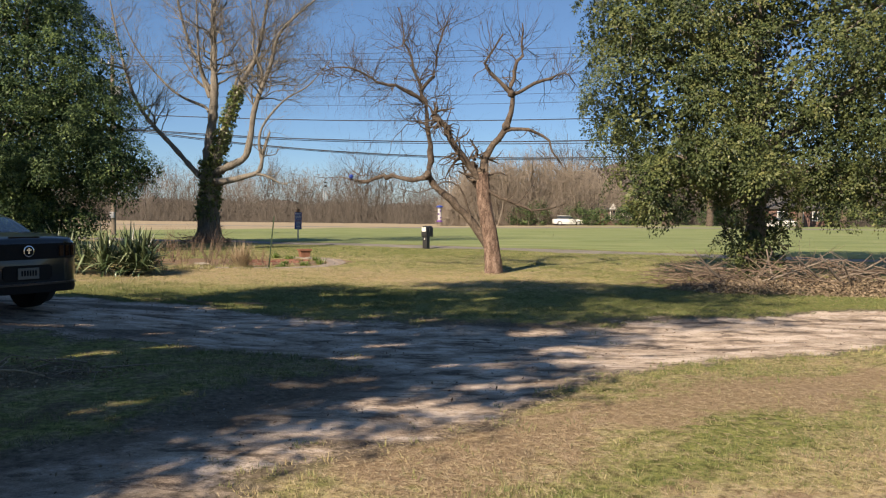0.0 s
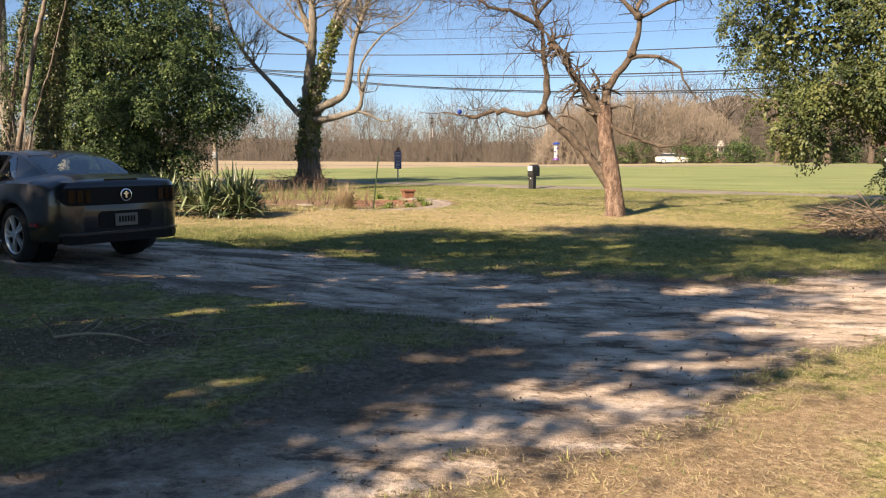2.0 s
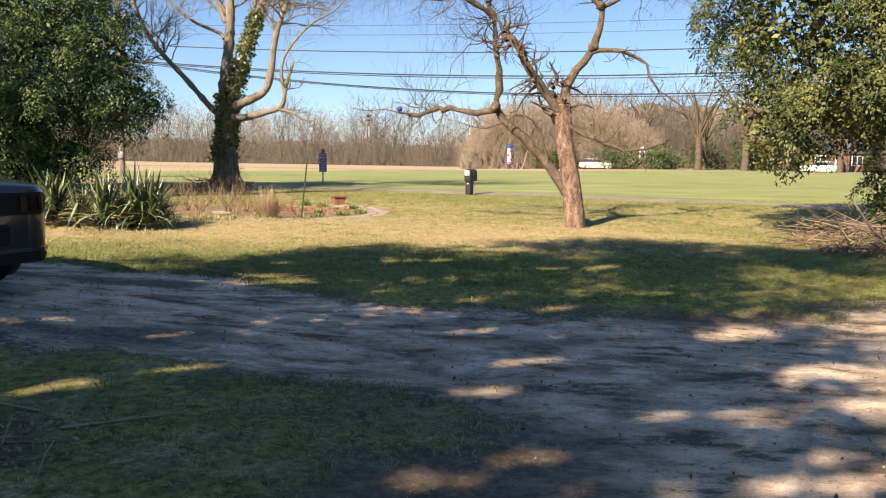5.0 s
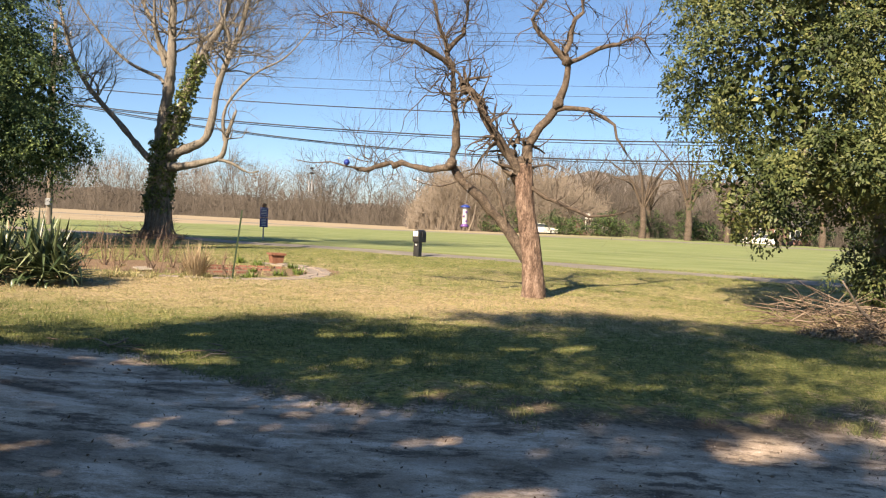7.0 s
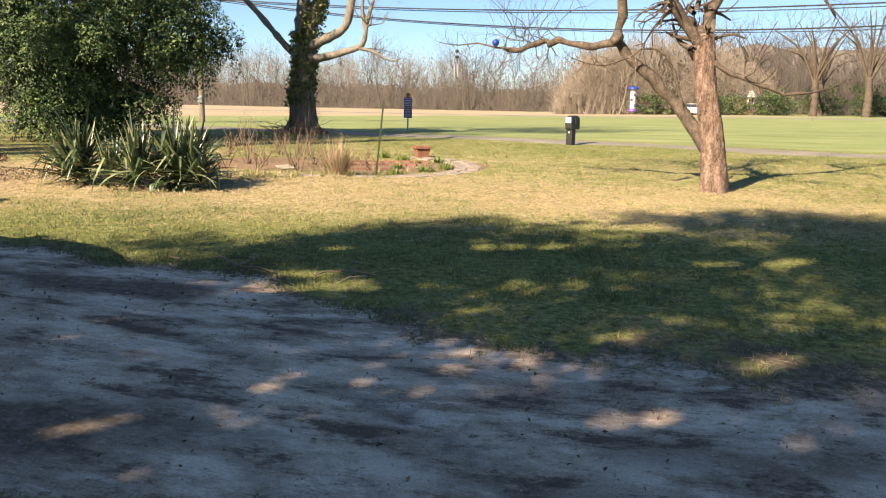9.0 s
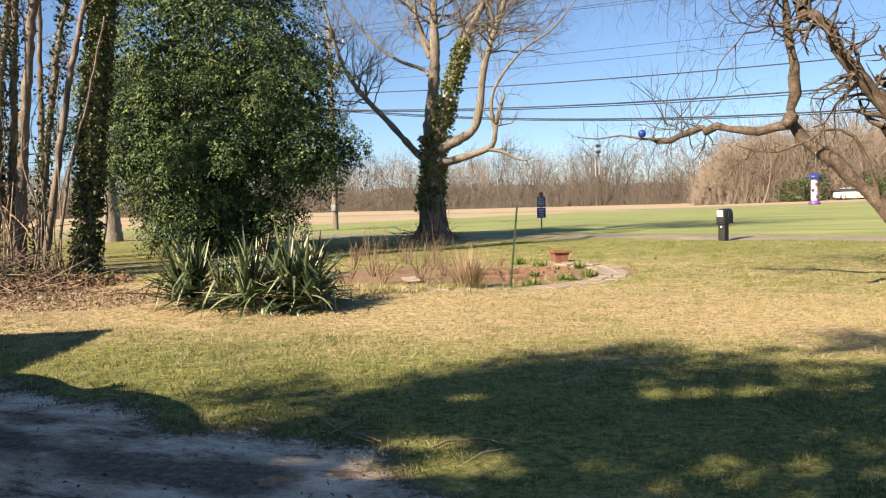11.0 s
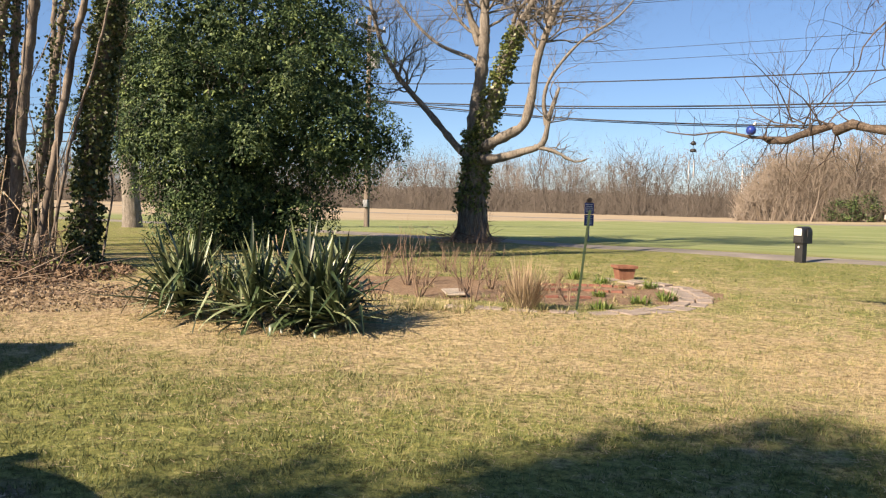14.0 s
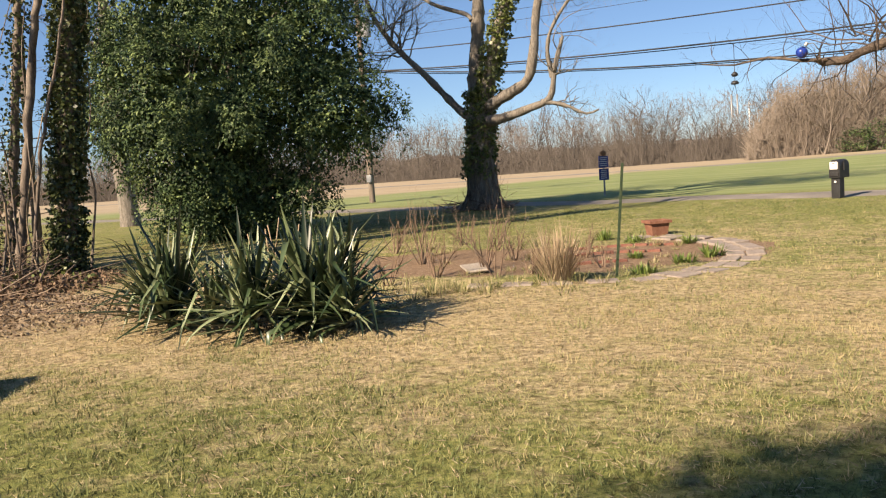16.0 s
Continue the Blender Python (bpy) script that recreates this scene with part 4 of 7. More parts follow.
limb(tb, [(0.15, 0, 3.0), (0.05, 0.1, 4.2), (0.15, 0.2, 5.4), (0.3, 0.2, 7.0), (0.25, 0.3, 9.0), (0.3, 0.2, 12.5), (0.5, 0.2, 15)], 0.306, 0.048, 9, 50, 3.00, 3, 0.35, 0.28, 5)
part("limb", tb.mesh("limb", bark_grey), None, tr)
tb = Tubes()
limb(tb, [(0.3, 0, 3.2), (0.7, -0.2, 4.6), (1.0, -0.3, 5.6), (1.7, -0.4, 7.4), (2.6, -0.6, 9), (3.2, -0.6, 12)], 0.255, 0.040, 8, 44, 3.00, 3, 0.4, 0.28, 5)
part("limb", tb.mesh("limb", bark_grey), None, tr)
tb = Tubes()
limb(tb, [(0.35, -0.1, 3.3), (1.0, -0.5, 3.55), (1.6, -0.9, 3.75), (2.15, -1.0, 4.1), (2.4, -1.0, 5.1), (2.6, -1.0, 6.4), (3.3, -0.9, 8.4), (3.8, -0.8, 10), (5.7, -0.6, 11.8)], 0.204, 0.040, 8, 50, 2.40, 3, 0.4, 0.3, 5)
part("limb", tb.mesh("limb", bark_grey), None, tr)
tb = Tubes()
limb(tb, [(0.4, -0.2, 2.9), (1.2, -0.7, 2.95), (2.2, -1.2, 3.15), (2.9, -1.4, 3.4), (3.1, -1.4, 4.3), (3.4, -1.4, 5.2)], 0.204, 0.048, 8, 11, 1.60, 3, 0.5, 0.3, 4)
part("limb", tb.mesh("limb", bark_grey), None, tr)
tb = Tubes()
limb(tb, [(2.6, -1.3, 3.3), (3.3, -1.5, 3.15), (4.0, -1.5, 2.8), (4.4, -1.5, 2.9)], 0.085, 0.024, 6, 8, 0.80, 1, 0.3)
part("limb", tb.mesh("limb", bark_grey), None, tr)
tb = Tubes()
limb(tb, [(-0.2, 0, 3.1), (-0.6, 0.1, 3.4), (-1.7, 0.1, 4.63), (-2.62, 0.1, 5.59), (-3.41, 0.1, 6.67), (-3.88, 0.1, 7.9), (-4.31, 0.1, 9.5), (-4.8, 0.1, 12)], 0.14, 0.032, 8, 50, 2.40, 3, 0.3, 0.3, 5)
part("limb", tb.mesh("limb", bark_grey), None, tr)
tb = Tubes()
limb(tb, [(0.05, 0.1, 6.3), (-0.14, 0.2, 6.54), (-1.42, 0.3, 7.1), (-2.45, 0.4, 7.98), (-3.62, 0.5, 9.41), (-4.4, 0.5, 11)], 0.085, 0.02, 6, 26, 1.8, 3, 0.3, 0.3, 4)
part("limb", tb.mesh("limb", bark_grey), None, tr)
for ctrl, r, kids in (([(0.1, 0.2, 7.0), (-0.12, 0.2, 7.6), (-0.48, 0.3, 8.7), (-1.02, 0.4, 9.7), (-1.6, 0.4, 12), (-1.9, 0.4, 14)], 0.12, 26), ([(0.15, 0.2, 7.4), (-0.27, 0.0, 8.2), (-0.39, -0.1, 9.7), (-0.5, -0.1, 13)], 0.09, 20),
                      ([(1.45, -0.4, 6.9), (1.62, -0.4, 7.9), (2.29, -0.5, 8.5), (2.79, -0.5, 8.7), (3.6, -0.5, 10.2)], 0.09, 14), ([(2.75, -1.0, 7.4), (2.94, -1.0, 8.0), (2.51, -1.0, 9.1), (2.55, -1.0, 9.9), (2.3, -1, 12)], 0.085, 18),
                      ([(3.0, -1.4, 4.0), (2.9, -1.4, 4.9), (3.2, -1.4, 5.7), (4.1, -1.4, 6.7), (5.2, -1.3, 7.4), (6.2, -1.2, 8.6)], 0.08, 20)):
    tb = Tubes()
    limb(tb, ctrl, r, 0.02, 6, kids, 1.9, 2, 0.3, 0.3, 5)
    part("limb", tb.mesh("limb", bark_grey), None, tr)
for k in range(26):
    a, h = rnd.uniform(0, 6.28), rnd.uniform(0.9, 3.0)
    tb = Tubes()
    ctrl = [(0.08 + math.cos(a) * 0.85, math.sin(a) * 0.85, 0.0)]
    for i in range(1, 6):
        z = h * i / 5
        a += rnd.gauss(0, 0.16)
        rr = 0.44 + 0.22 * math.exp(-z * 2.2) + rnd.uniform(0.02, 0.07)
        ctrl.append((0.09 + 0.02 * z + math.cos(a) * rr, math.sin(a) * rr, z))
    limb(tb, ctrl, rnd.uniform(0.02, 0.04), 0.012, 5, 4, 0.5, 1, 0.2, 0.5, 3)
    part("vine", tb.mesh("vine", bark_thin), None, tr, "brown dead vine climbing the trunk")


def ivy_on(parent, line, r0, r1, n, size=0.12, mat=None):
    pts = smooth_line(line, 0.2)
    c = []
    for k in range(n):
        i = rnd.randrange(len(pts))
        a = rnd.uniform(0, 2 * math.pi)
        r = r0 + (r1 - r0) * i / len(pts) + rnd.uniform(0, 0.1)
        c.append(tuple(pts[i] + Vector((math.cos(a) * r, math.sin(a) * r, rnd.uniform(-0.1, 0.1)))))
    v, f = leaf_cloud(np.array(c), 3, 0.05, size, 2.5, 0.8, 0.6)
    part("ivy", cloud_mesh("ivy", v, f, mat or leaf_ivy), None, parent, "climbing green ivy leaves")


ivy_on(tr, [(0.0, -0.05, 1.2), (0.06, -0.05, 1.7), (0.2, 0, 3.0), (0.1, 0.1, 3.9)], 0.46, 0.36, 1000)
ivy_on(tr, [(0.4, 0, 3.5), (0.7, -0.2, 4.6), (1.0, -0.3, 5.6), (1.7, -0.4, 7.4)], 0.34, 0.22, 900)

# ---- distant woods ----
woods_mat = material("bare_woods", [(0.0589, 0.0496, 0.0409), (0.0899, 0.0769, 0.0645), (0.127, 0.11, 0.0942)], 0.95, 0.5, 4, 0, island=0.4)
keep_rnd, rnd = rnd, random.Random(61)
protos = []
for k in range(8):
    tb = Tubes()
    pts = [Vector((0, 0, 0))]
    for i in range(7):
        pts.append(pts[-1] + Vector((rnd.gauss(0, 0.014), rnd.gauss(0, 0.014), 0.10)))
    tb.tube(pts, [0.0085 * (1 - i / 9) for i in range(8)], 4, False)
    for j in range(11):
        i = rnd.randint(3, 7)
        a = j * 2.4 + rnd.uniform(-0.4, 0.4)
        twig(tb, pts[i], Vector((math.cos(a), math.sin(a), rnd.uniform(0.9, 2.4))), rnd.uniform(0.24, 0.44) * (1.25 - i * 0.07), 0.0042, 2, 0.75, 0.10, 0.16, 4, 0.45)
    protos.append((np.array([tuple(v) for v in tb.v]), [np.array(q) for q in tb.f]))
rnd = keep_rnd


def woods(name, label, rows, mat=woods_mat):
    """rows: x, y, height, width factor of each bare tree, merged into one stand."""
    V, F, base = [], [], 0
    for x, y, h, w in rows:
        pv, pf = protos[rnd.randrange(len(protos))]
        a = rnd.uniform(0, 6.28)
        c, s = math.cos(a), math.sin(a)
        q = np.stack([(pv[:, 0] * c - pv[:, 1] * s) * h * w, (pv[:, 0] * s + pv[:, 1] * c) * h * w, pv[:, 2] * h], 1) + np.array([x, y, float(ground_z(x, y)) - 0.2])
        V.append(q)
        F.append(np.stack([t for t in pf]) + base)
        base += len(q)
    ob = new(name, cloud_mesh(name, np.concatenate(V), np.concatenate(F), mat))
    return tagged(ob, label, "woods", kind="stuff")


keep_rnd, rnd = rnd, random.Random(62)
rows = []
for k in range(145):
    x = rnd.uniform(-190, 12)
    rows.append((x, 152 + rnd.uniform(-3, 34) + 0.02 * x, rnd.uniform(8.5, 13.2), rnd.uniform(0.9, 1.5)))
woods("far_woods", "leafless grey-brown woods along the far edge of the field", rows)
pale_woods = material("pale_twigs", [(0.139, 0.112, 0.0871), (0.191, 0.158, 0.125), (0.244, 0.205, 0.165)], 0.95, 0.5, 4, 0, island=0.4)
clump = []
for k in range(56):
    u = rnd.uniform(-1, 1)
    clump.append((9.5 + 11.5 * u, 121 + rnd.uniform(0, 9), 11.5 * math.sqrt(1 - 0.9 * u * u) * rnd.uniform(0.45, 1.0), rnd.uniform(1.1, 1.7)))
woods("tree_clump", "rounded clump of pale leafless trees by the far road", clump, pale_woods)
rows = [(rnd.uniform(8, 95), 135 + rnd.uniform(-4, 26), rnd.uniform(10, 16), rnd.uniform(1.0, 1.5)) for k in range(68)]
woods("near_woods", "leafless brown trees beyond the far road", rows)
rnd = keep_rnd


def thicket(name, n, x0, x1, y0, y1, h, label, mat=woods_mat, dome=0.0, low=0.3, thin=1.0):
    """Undergrowth of thin upright stems at the foot of the woods."""
    x, y = rng.uniform(x0, x1, n), rng.uniform(y0, y1, n)
    hh = h * (low + (1 - low) * rng.uniform(0, 1, n) ** 1.5) * (0.75 + 0.35 * np.sin(x * 0.35) * np.sin(x * 0.13 + 1))
    if dome:
        hh = hh * np.sqrt(np.clip(1 - ((x - (x0 + x1) / 2) / ((x1 - x0) / 2)) ** 2, 0.05, 1))
    z = ground_z(x, y) - 0.1
    lean = rng.normal(0, 0.55 * thin, n) * hh
    w = rng.uniform(0.012, 0.05, n) * thin
    v = np.stack([np.stack([x - w, y, z], 1), np.stack([x + w, y, z], 1), np.stack([x + lean + w * 0.15, y, z + hh], 1), np.stack([x + lean - w * 0.15, y, z + hh], 1)], 1).reshape(-1, 3)
    return tagged(new(name, cloud_mesh(name, v, np.arange(4 * n).reshape(n, 4), mat)), label, "undergrowth", kind="stuff")


def saplings(name, n, x0, x1, y0, y1, h, label, mat=woods_mat, low=0.45, bend=0.12):
    """Slim young trees: a bent stem and six rising side twigs each."""
    x, y = rng.uniform(x0, x1, n), rng.uniform(y0, y1, n)
    hh = h * (low + (1 - low) * rng.uniform(0, 1, n)) * (0.8 + 0.3 * np.sin(x * 0.35) * np.sin(x * 0.13 + 1))
    base = np.stack([x, y, ground_z(x, y) - 0.1], 1)
    top = base + np.stack([rng.normal(0, bend, n) * hh, rng.normal(0, bend, n) * hh, hh], 1)
    segs = [(base, top, rng.uniform(0.02, 0.05, n))]
    for k in range(7):
        f = rng.uniform(0.2, 0.9, n)[:, None]
        p = base + (top - base) * f
        ln = hh * rng.uniform(0.16, 0.34, n)
        a, e = rng.uniform(0, 2 * np.pi, n), rng.uniform(0.0, 1.1, n)
        segs.append((p, p + np.stack([np.cos(a) * np.cos(e) * ln, np.sin(a) * np.cos(e) * ln, np.sin(e) * ln], 1), rng.uniform(0.012, 0.032, n)))
    p, q, w = (np.concatenate([s[i] for s in segs]) for i in range(3))
    side = np.stack([w, 0 * w, 0 * w], 1)
    v = np.stack([p - side, p + side, q + side * 0.25], 1).reshape(-1, 3)
    return tagged(new(name, cloud_mesh(name, v, np.arange(len(v)).reshape(-1, 3), mat)), label, "undergrowth", kind="stuff")


thicket("woods_undergrowth", 30000, -210, 16, 149, 186, 6.0, "dense brown undergrowth at the foot of the far woods")
saplings("woods_saplings", 12000, -210, 18, 150, 190, 10.5, "thin leafless young trees in the far woods")
saplings("roadside_saplings", 7000, 6, 110, 130, 160, 12.5, "thin leafless young trees beyond the far road")
thicket("roadside_undergrowth", 22000, 2, 100, 131, 160, 6.0, "dense brown undergrowth beyond the far road")
saplings("clump_saplings", 4200, -3, 20, 121.5, 131, 7.0, "dense pale brush in the clump by the far road", pale_woods, 0.25, 0.3)


rng_far = np.random.default_rng(71)


def twig_mass(name, c, r, length, w, label, mat):
    """Fine twigs, thick as haze, round the centres c with spreads r."""
    n = len(c)
    p = c + rng_far.normal(0, 1, (n, 3)) * r
    p[:, 2] = np.maximum(p[:, 2], ground_z(p[:, 0], p[:, 1]))
    a, e = rng_far.uniform(0, 2 * np.pi, n), rng_far.uniform(-0.1, 1.5, n)
    ln = length * rng_far.uniform(0.5, 1.4, n)
    q = p + np.stack([np.cos(a) * np.cos(e) * ln, np.sin(a) * np.cos(e) * ln, np.sin(e) * ln], 1)
    s_ = np.stack([np.sin(e), 0 * a, -np.cos(e) * np.cos(a)], 1) * (w * rng_far.uniform(0.5, 1.4, n))[:, None]
    v = np.stack([p - s_, p + s_, q], 1).reshape(-1, 3)
    return tagged(new(name, cloud_mesh(name, v, np.arange(3 * n).reshape(n, 3), mat)), label, "undergrowth", kind="stuff")


u_ = rng_far.uniform(-3.2, 24.5, 27000)
h_ = np.interp(u_, [-3.2, -0.7, 2, 10, 18, 24.5], [1.0, 7.6, 8.8, 10.0, 9.3, 5.0]) * (0.88 + 0.12 * np.sin(u_ * 2.1) + 0.10 * np.sin(u_ * 5.3 + 1) + 0.08 * np.sin(u_ * 11.7))
c_ = np.stack([u_, 121.5 + rng_far.uniform(0, 7, len(u_)), h_ * rng_far.uniform(0, 1, len(u_)) ** 0.75 - 0.5], 1)
twig_mass("clump_twigs", c_, np.array([0.55, 0.4, 0.6]), 1.2, 0.032, "fine pale twigs of the rounded clump by the far road", pale_woods)
grey_woods = material("grey_twigs", [(0.105, 0.092, 0.082), (0.150, 0.133, 0.118), (0.200, 0.180, 0.162)], 0.95, 0.5, 4, 0, island=0.4)
k_ = rng_far.integers(0, 230, 26000)
crowns = np.stack([rng_far.uniform(-205, 14, 230), rng_far.uniform(150, 184, 230), rng_far.uniform(4.6, 8.3, 230)], 1)
twig_mass("crown_twigs", crowns[k_], np.array([1.7, 1.7, 1.5]), 1.0, 0.040, "hazy grey twigs in the crowns of the far woods", grey_woods)
u_ = rng_far.uniform(-205, 16, 16000)
c_ = np.stack([u_, 149.5 + rng_far.uniform(0, 9, len(u_)), -1.0 + 4.6 * rng_far.uniform(0, 1, len(u_)) * (0.8 + 0.25 * np.sin(u_ * 0.3) * np.sin(u_ * 0.11))], 1)
twig_mass("belt_twigs", c_, 0.3, 1.1, 0.055, "dense brown brush along the foot of the far woods", woods_mat)

# hazy ridge of woods behind it all
haze = material("hazy_woods", [(0.116, 0.102, 0.0898), (0.156, 0.139, 0.124), (0.204, 0.184, 0.165)], 1.0, 0.35, 2.2, 0, stretch=(1.6, 1, 0.12), spec=0.0)
V, F = [], []
xs = np.arange(-700, 500, 0.9)
top = 4.5 + 0.5 * np.sin(xs * 0.05) + 0.5 * np.sin(xs * 0.31 + 2) + rng.normal(0, 0.2, len(xs)) + 16 * sstep(10, 60, xs)
for i, x in enumerate(xs):
    y = 275 + 20 * math.sin(x * 0.013)
    V += [(x, y, -4), (x, y, top[i] * 0.62), (x, y + 14, top[i])]
for i in range(len(xs) - 1):
    for k in range(2):
        F.append((i * 3 + k, i * 3 + 3 + k, i * 3 + 4 + k, i * 3 + k + 1))
tagged(new("backdrop", mesh_of("backdrop", V, F, haze)), "hazy grey-brown ridge of leafless woods on the horizon", "woods", kind="structure")

# ---- roads ----
asphalt = material("asphalt", [(0.112, 0.102, 0.0858), (0.178, 0.158, 0.132), (0.264, 0.234, 0.191)], 0.9, 0.8, 30, 0.3, 0.01)


def strip(name, line, width, z, label, category):
    pts = smooth_line([(a, b, 0) for a, b in line], 1.0)
    V, F = [], []
    for i, p in enumerate(pts):
        d = (pts[min(i + 1, len(pts) - 1)] - pts[max(i - 1, 0)]).normalized()
        nrm = Vector((-d.y, d.x, 0))
        for k in range(5):
            q = p + nrm * width * (k / 4 - 0.5) + nrm * (rnd.gauss(0, 0.06) if k in (0, 4) else 0)
            V.append((q.x, q.y, float(ground_z(q.x, q.y)) + z - (0.05 if k in (0, 4) else 0)))
    for i in range(len(pts) - 1):
        for k in range(4):
            F.append((i * 5 + k, i * 5 + k + 1, (i + 1) * 5 + k + 1, (i + 1) * 5 + k))
    return tagged(new(name, mesh_of(name, V, F, asphalt, True)), label, category, kind="structure")


strip("road", NEAR_ROAD, 2.5, 0.035, "narrow worn asphalt lane past the letter box", "road")
strip("far_road", [(-140, 104), (-60, 103), (0, 101), (60, 101), (160, 104)], 5.0, 0.04, "distant asphalt road across the field", "road")

# ---- grass ----
grass_mat = bpy.data.materials.new("grass_blade")
grass_mat.use_nodes = True
nt = grass_mat.node_tree
n_at = nt.nodes.new("ShaderNodeAttribute")
n_at.attribute_name = "dry"
n_geo = nt.nodes.new("ShaderNodeNewGeometry")
n_add = nt.nodes.new("ShaderNodeMath")
n_add.operation = "MULTIPLY_ADD"
n_add.inputs[1].default_value = 0.5
nt.links.new(n_geo.outputs["Random Per Island"], n_add.inputs[0])
nt.links.new(n_at.outputs["Fac"], n_add.inputs[2])
n_r = nt.nodes.new("ShaderNodeValToRGB")
el = n_r.color_ramp.elements
el[0].position, el[0].color = 0.35, (0.088, 0.110, 0.031, 1)
el[1].position, el[1].color = 0.68, (0.225, 0.230, 0.080, 1)
e = el.new(1.0)
e.color = (0.33, 0.267, 0.139, 1)
nt.links.new(n_add.outputs[0], n_r.inputs[0])
nt.links.new(n_r.outputs[0], nt.nodes["Principled BSDF"].inputs["Base Color"])
nt.nodes["Principled BSDF"].inputs["Roughness"].default_value = 0.7


def sample(arr, x, y):
    i = np.clip(np.searchsorted(gx, x), 0, nx - 1)
    j = np.clip(np.searchsorted(gy, y), 0, ny - 1)
    return arr[j, i]


def grass(name, n, x0, x1, y0, y1, blades_, h, w, spread, label):
    """Tufts of grass blades; each tuft has its own height and its own share of dry blades."""
    cx, cy = rng.uniform(x0, x1, n), rng.uniform(y0, y1, n)
    lush = 0.5 + 0.9 * wobble(cx * 0.8 + 2, cy * 0.9) + 0.6 * wobble(cy * 2.3, cx * 2.1)
    keep = (sample(dirt, cx, cy) + rng.normal(0, 0.18, n) < 0.42) & (sample(bed, cx, cy) < 0.6) & (rng.uniform(0, 1, n) < (0.45 + 0.55 * np.clip(lush, 0, 1)) * np.clip(1.25 - 1.4 * sample(bare, cx, cy), 0.1, 1))
    cx, cy, lush = cx[keep], cy[keep], lush[keep]
    n = len(cx)
    tone = np.clip(sample(dry, cx, cy) * 0.9 - 0.20 + rng.normal(0, 0.27, n) - 0.4 * (lush - 0.5), 0, 1)
    th = h * np.exp(rng.normal(0, 0.38, n)) * (0.75 + 0.4 * np.clip(lush, 0, 1))
    k = np.repeat(np.arange(n), blades_)
    m = len(k)
    off = rng.normal(0, spread, (m, 2))
    x, y = cx[k] + off[:, 0], cy[k] + off[:, 1]
    hh = th[k] * rng.uniform(0.4, 1.25, m)
    tip = (off / spread * 0.35 + rng.normal(0, 0.55, (m, 2))) * hh[:, None]
    a = rng.uniform(0, 2 * np.pi, m)
    ww = w * rng.uniform(0.6, 1.3, m)
    z = ground_z(x, y)
    dx, dy = np.cos(a) * ww / 2, np.sin(a) * ww / 2
    v = np.stack([np.stack([x - dx, y - dy, z - 0.01], 1), np.stack([x + dx, y + dy, z - 0.01], 1), np.stack([x + tip[:, 0], y + tip[:, 1], z + hh], 1)], 1).reshape(-1, 3)
    me = cloud_mesh(name, v, np.arange(3 * m).reshape(m, 3), grass_mat)
    at = me.attributes.new("dry", "FLOAT", "POINT")
    at.data.foreach_set("value", np.repeat(np.clip(tone[k] + rng.normal(0, 0.08, m), 0, 1), 3).astype(np.float32))
    return tagged(new(name, me), label, "grass", kind="stuff")


grass_label = "short patchy lawn grass in tufts, green and straw-coloured"
grass("grass", 19000, -7, 8, 2.5, 9.5, 14, 0.028, 0.007, 0.036, grass_label)
grass("grass", 34000, -13, 9, 9.5, 22, 13, 0.028, 0.009, 0.048, grass_label)
grass("grass", 12000, -17, 12, 22, 37, 12, 0.036, 0.015, 0.08, grass_label)

keep_rng, rng = rng, np.random.default_rng(47)
grass("grass", 4000, -11, -1, 13.6, 18.2, 13, 0.031, 0.009, 0.05, "fresh green grass tufts in the lawn beside the drive")
rng = keep_rng

straw_mat = material("dead_grass", [(0.178, 0.132, 0.0759), (0.297, 0.234, 0.139), (0.409, 0.337, 0.215)], 0.85, 3, 30, 0, island=0.6)


def straw(name, n, x0, x1, y0, y1, length, w, label):
    """Loose dead blades lying matted on the lawn, in drifts."""
    x, y = rng.uniform(x0, x1, n), rng.uniform(y0, y1, n)
    drift = 0.55 + 0.9 * wobble(x * 1.1 + 5, y * 1.2) + 0.8 * wobble(y * 3.1, x * 2.7)
    keep = (sample(dirt, x, y) + rng.normal(0, 0.15, n) < 0.40) & (sample(bed, x, y) < 0.5) & (rng.uniform(0, 1, n) < np.clip(drift, 0.06, 1) * np.clip(sample(dry, x, y) * 1.5, 0.15, 1))
    x, y = x[keep], y[keep]
    n = len(x)
    a, ln = rng.uniform(0, 2 * np.pi, n), length * rng.uniform(0.5, 1.4, n)
    dx, dy = np.cos(a), np.sin(a)
    z = ground_z(x, y) + rng.uniform(0.004, 0.016, n)
    ww = w * rng.uniform(0.6, 1.3, n) / 2
    p0 = np.stack([x - dy * ww, y + dx * ww, z], 1)
    p1 = np.stack([x + dy * ww, y - dx * ww, z + 0.002], 1)
    p2 = np.stack([x + dx * ln, y + dy * ln, z + rng.uniform(-0.002, 0.022, n)], 1)
    v = np.stack([p0, p1, p2], 1).reshape(-1, 3)
    return tagged(new(name, cloud_mesh(name, v, np.arange(3 * n).reshape(n, 3), straw_mat)), label, "dead grass", kind="stuff")


straw("dead_grass", 150000, -3, 7.5, 2.6, 9.5, 0.050, 0.0045, "matted straw-coloured dead grass on the lawn")
straw("dead_grass", 190000, -13, 9, 11.5, 23, 0.062, 0.0065, "matted straw-coloured dead grass on the lawn")

# ---- yuccas ----
yucca_mat = material("yucca_leaf", [(0.0158, 0.0302, 0.013), (0.0468, 0.0756, 0.0302), (0.101, 0.137, 0.0634), (0.187, 0.223, 0.119)], 0.38, 2, 12, 0, spec=0.5)


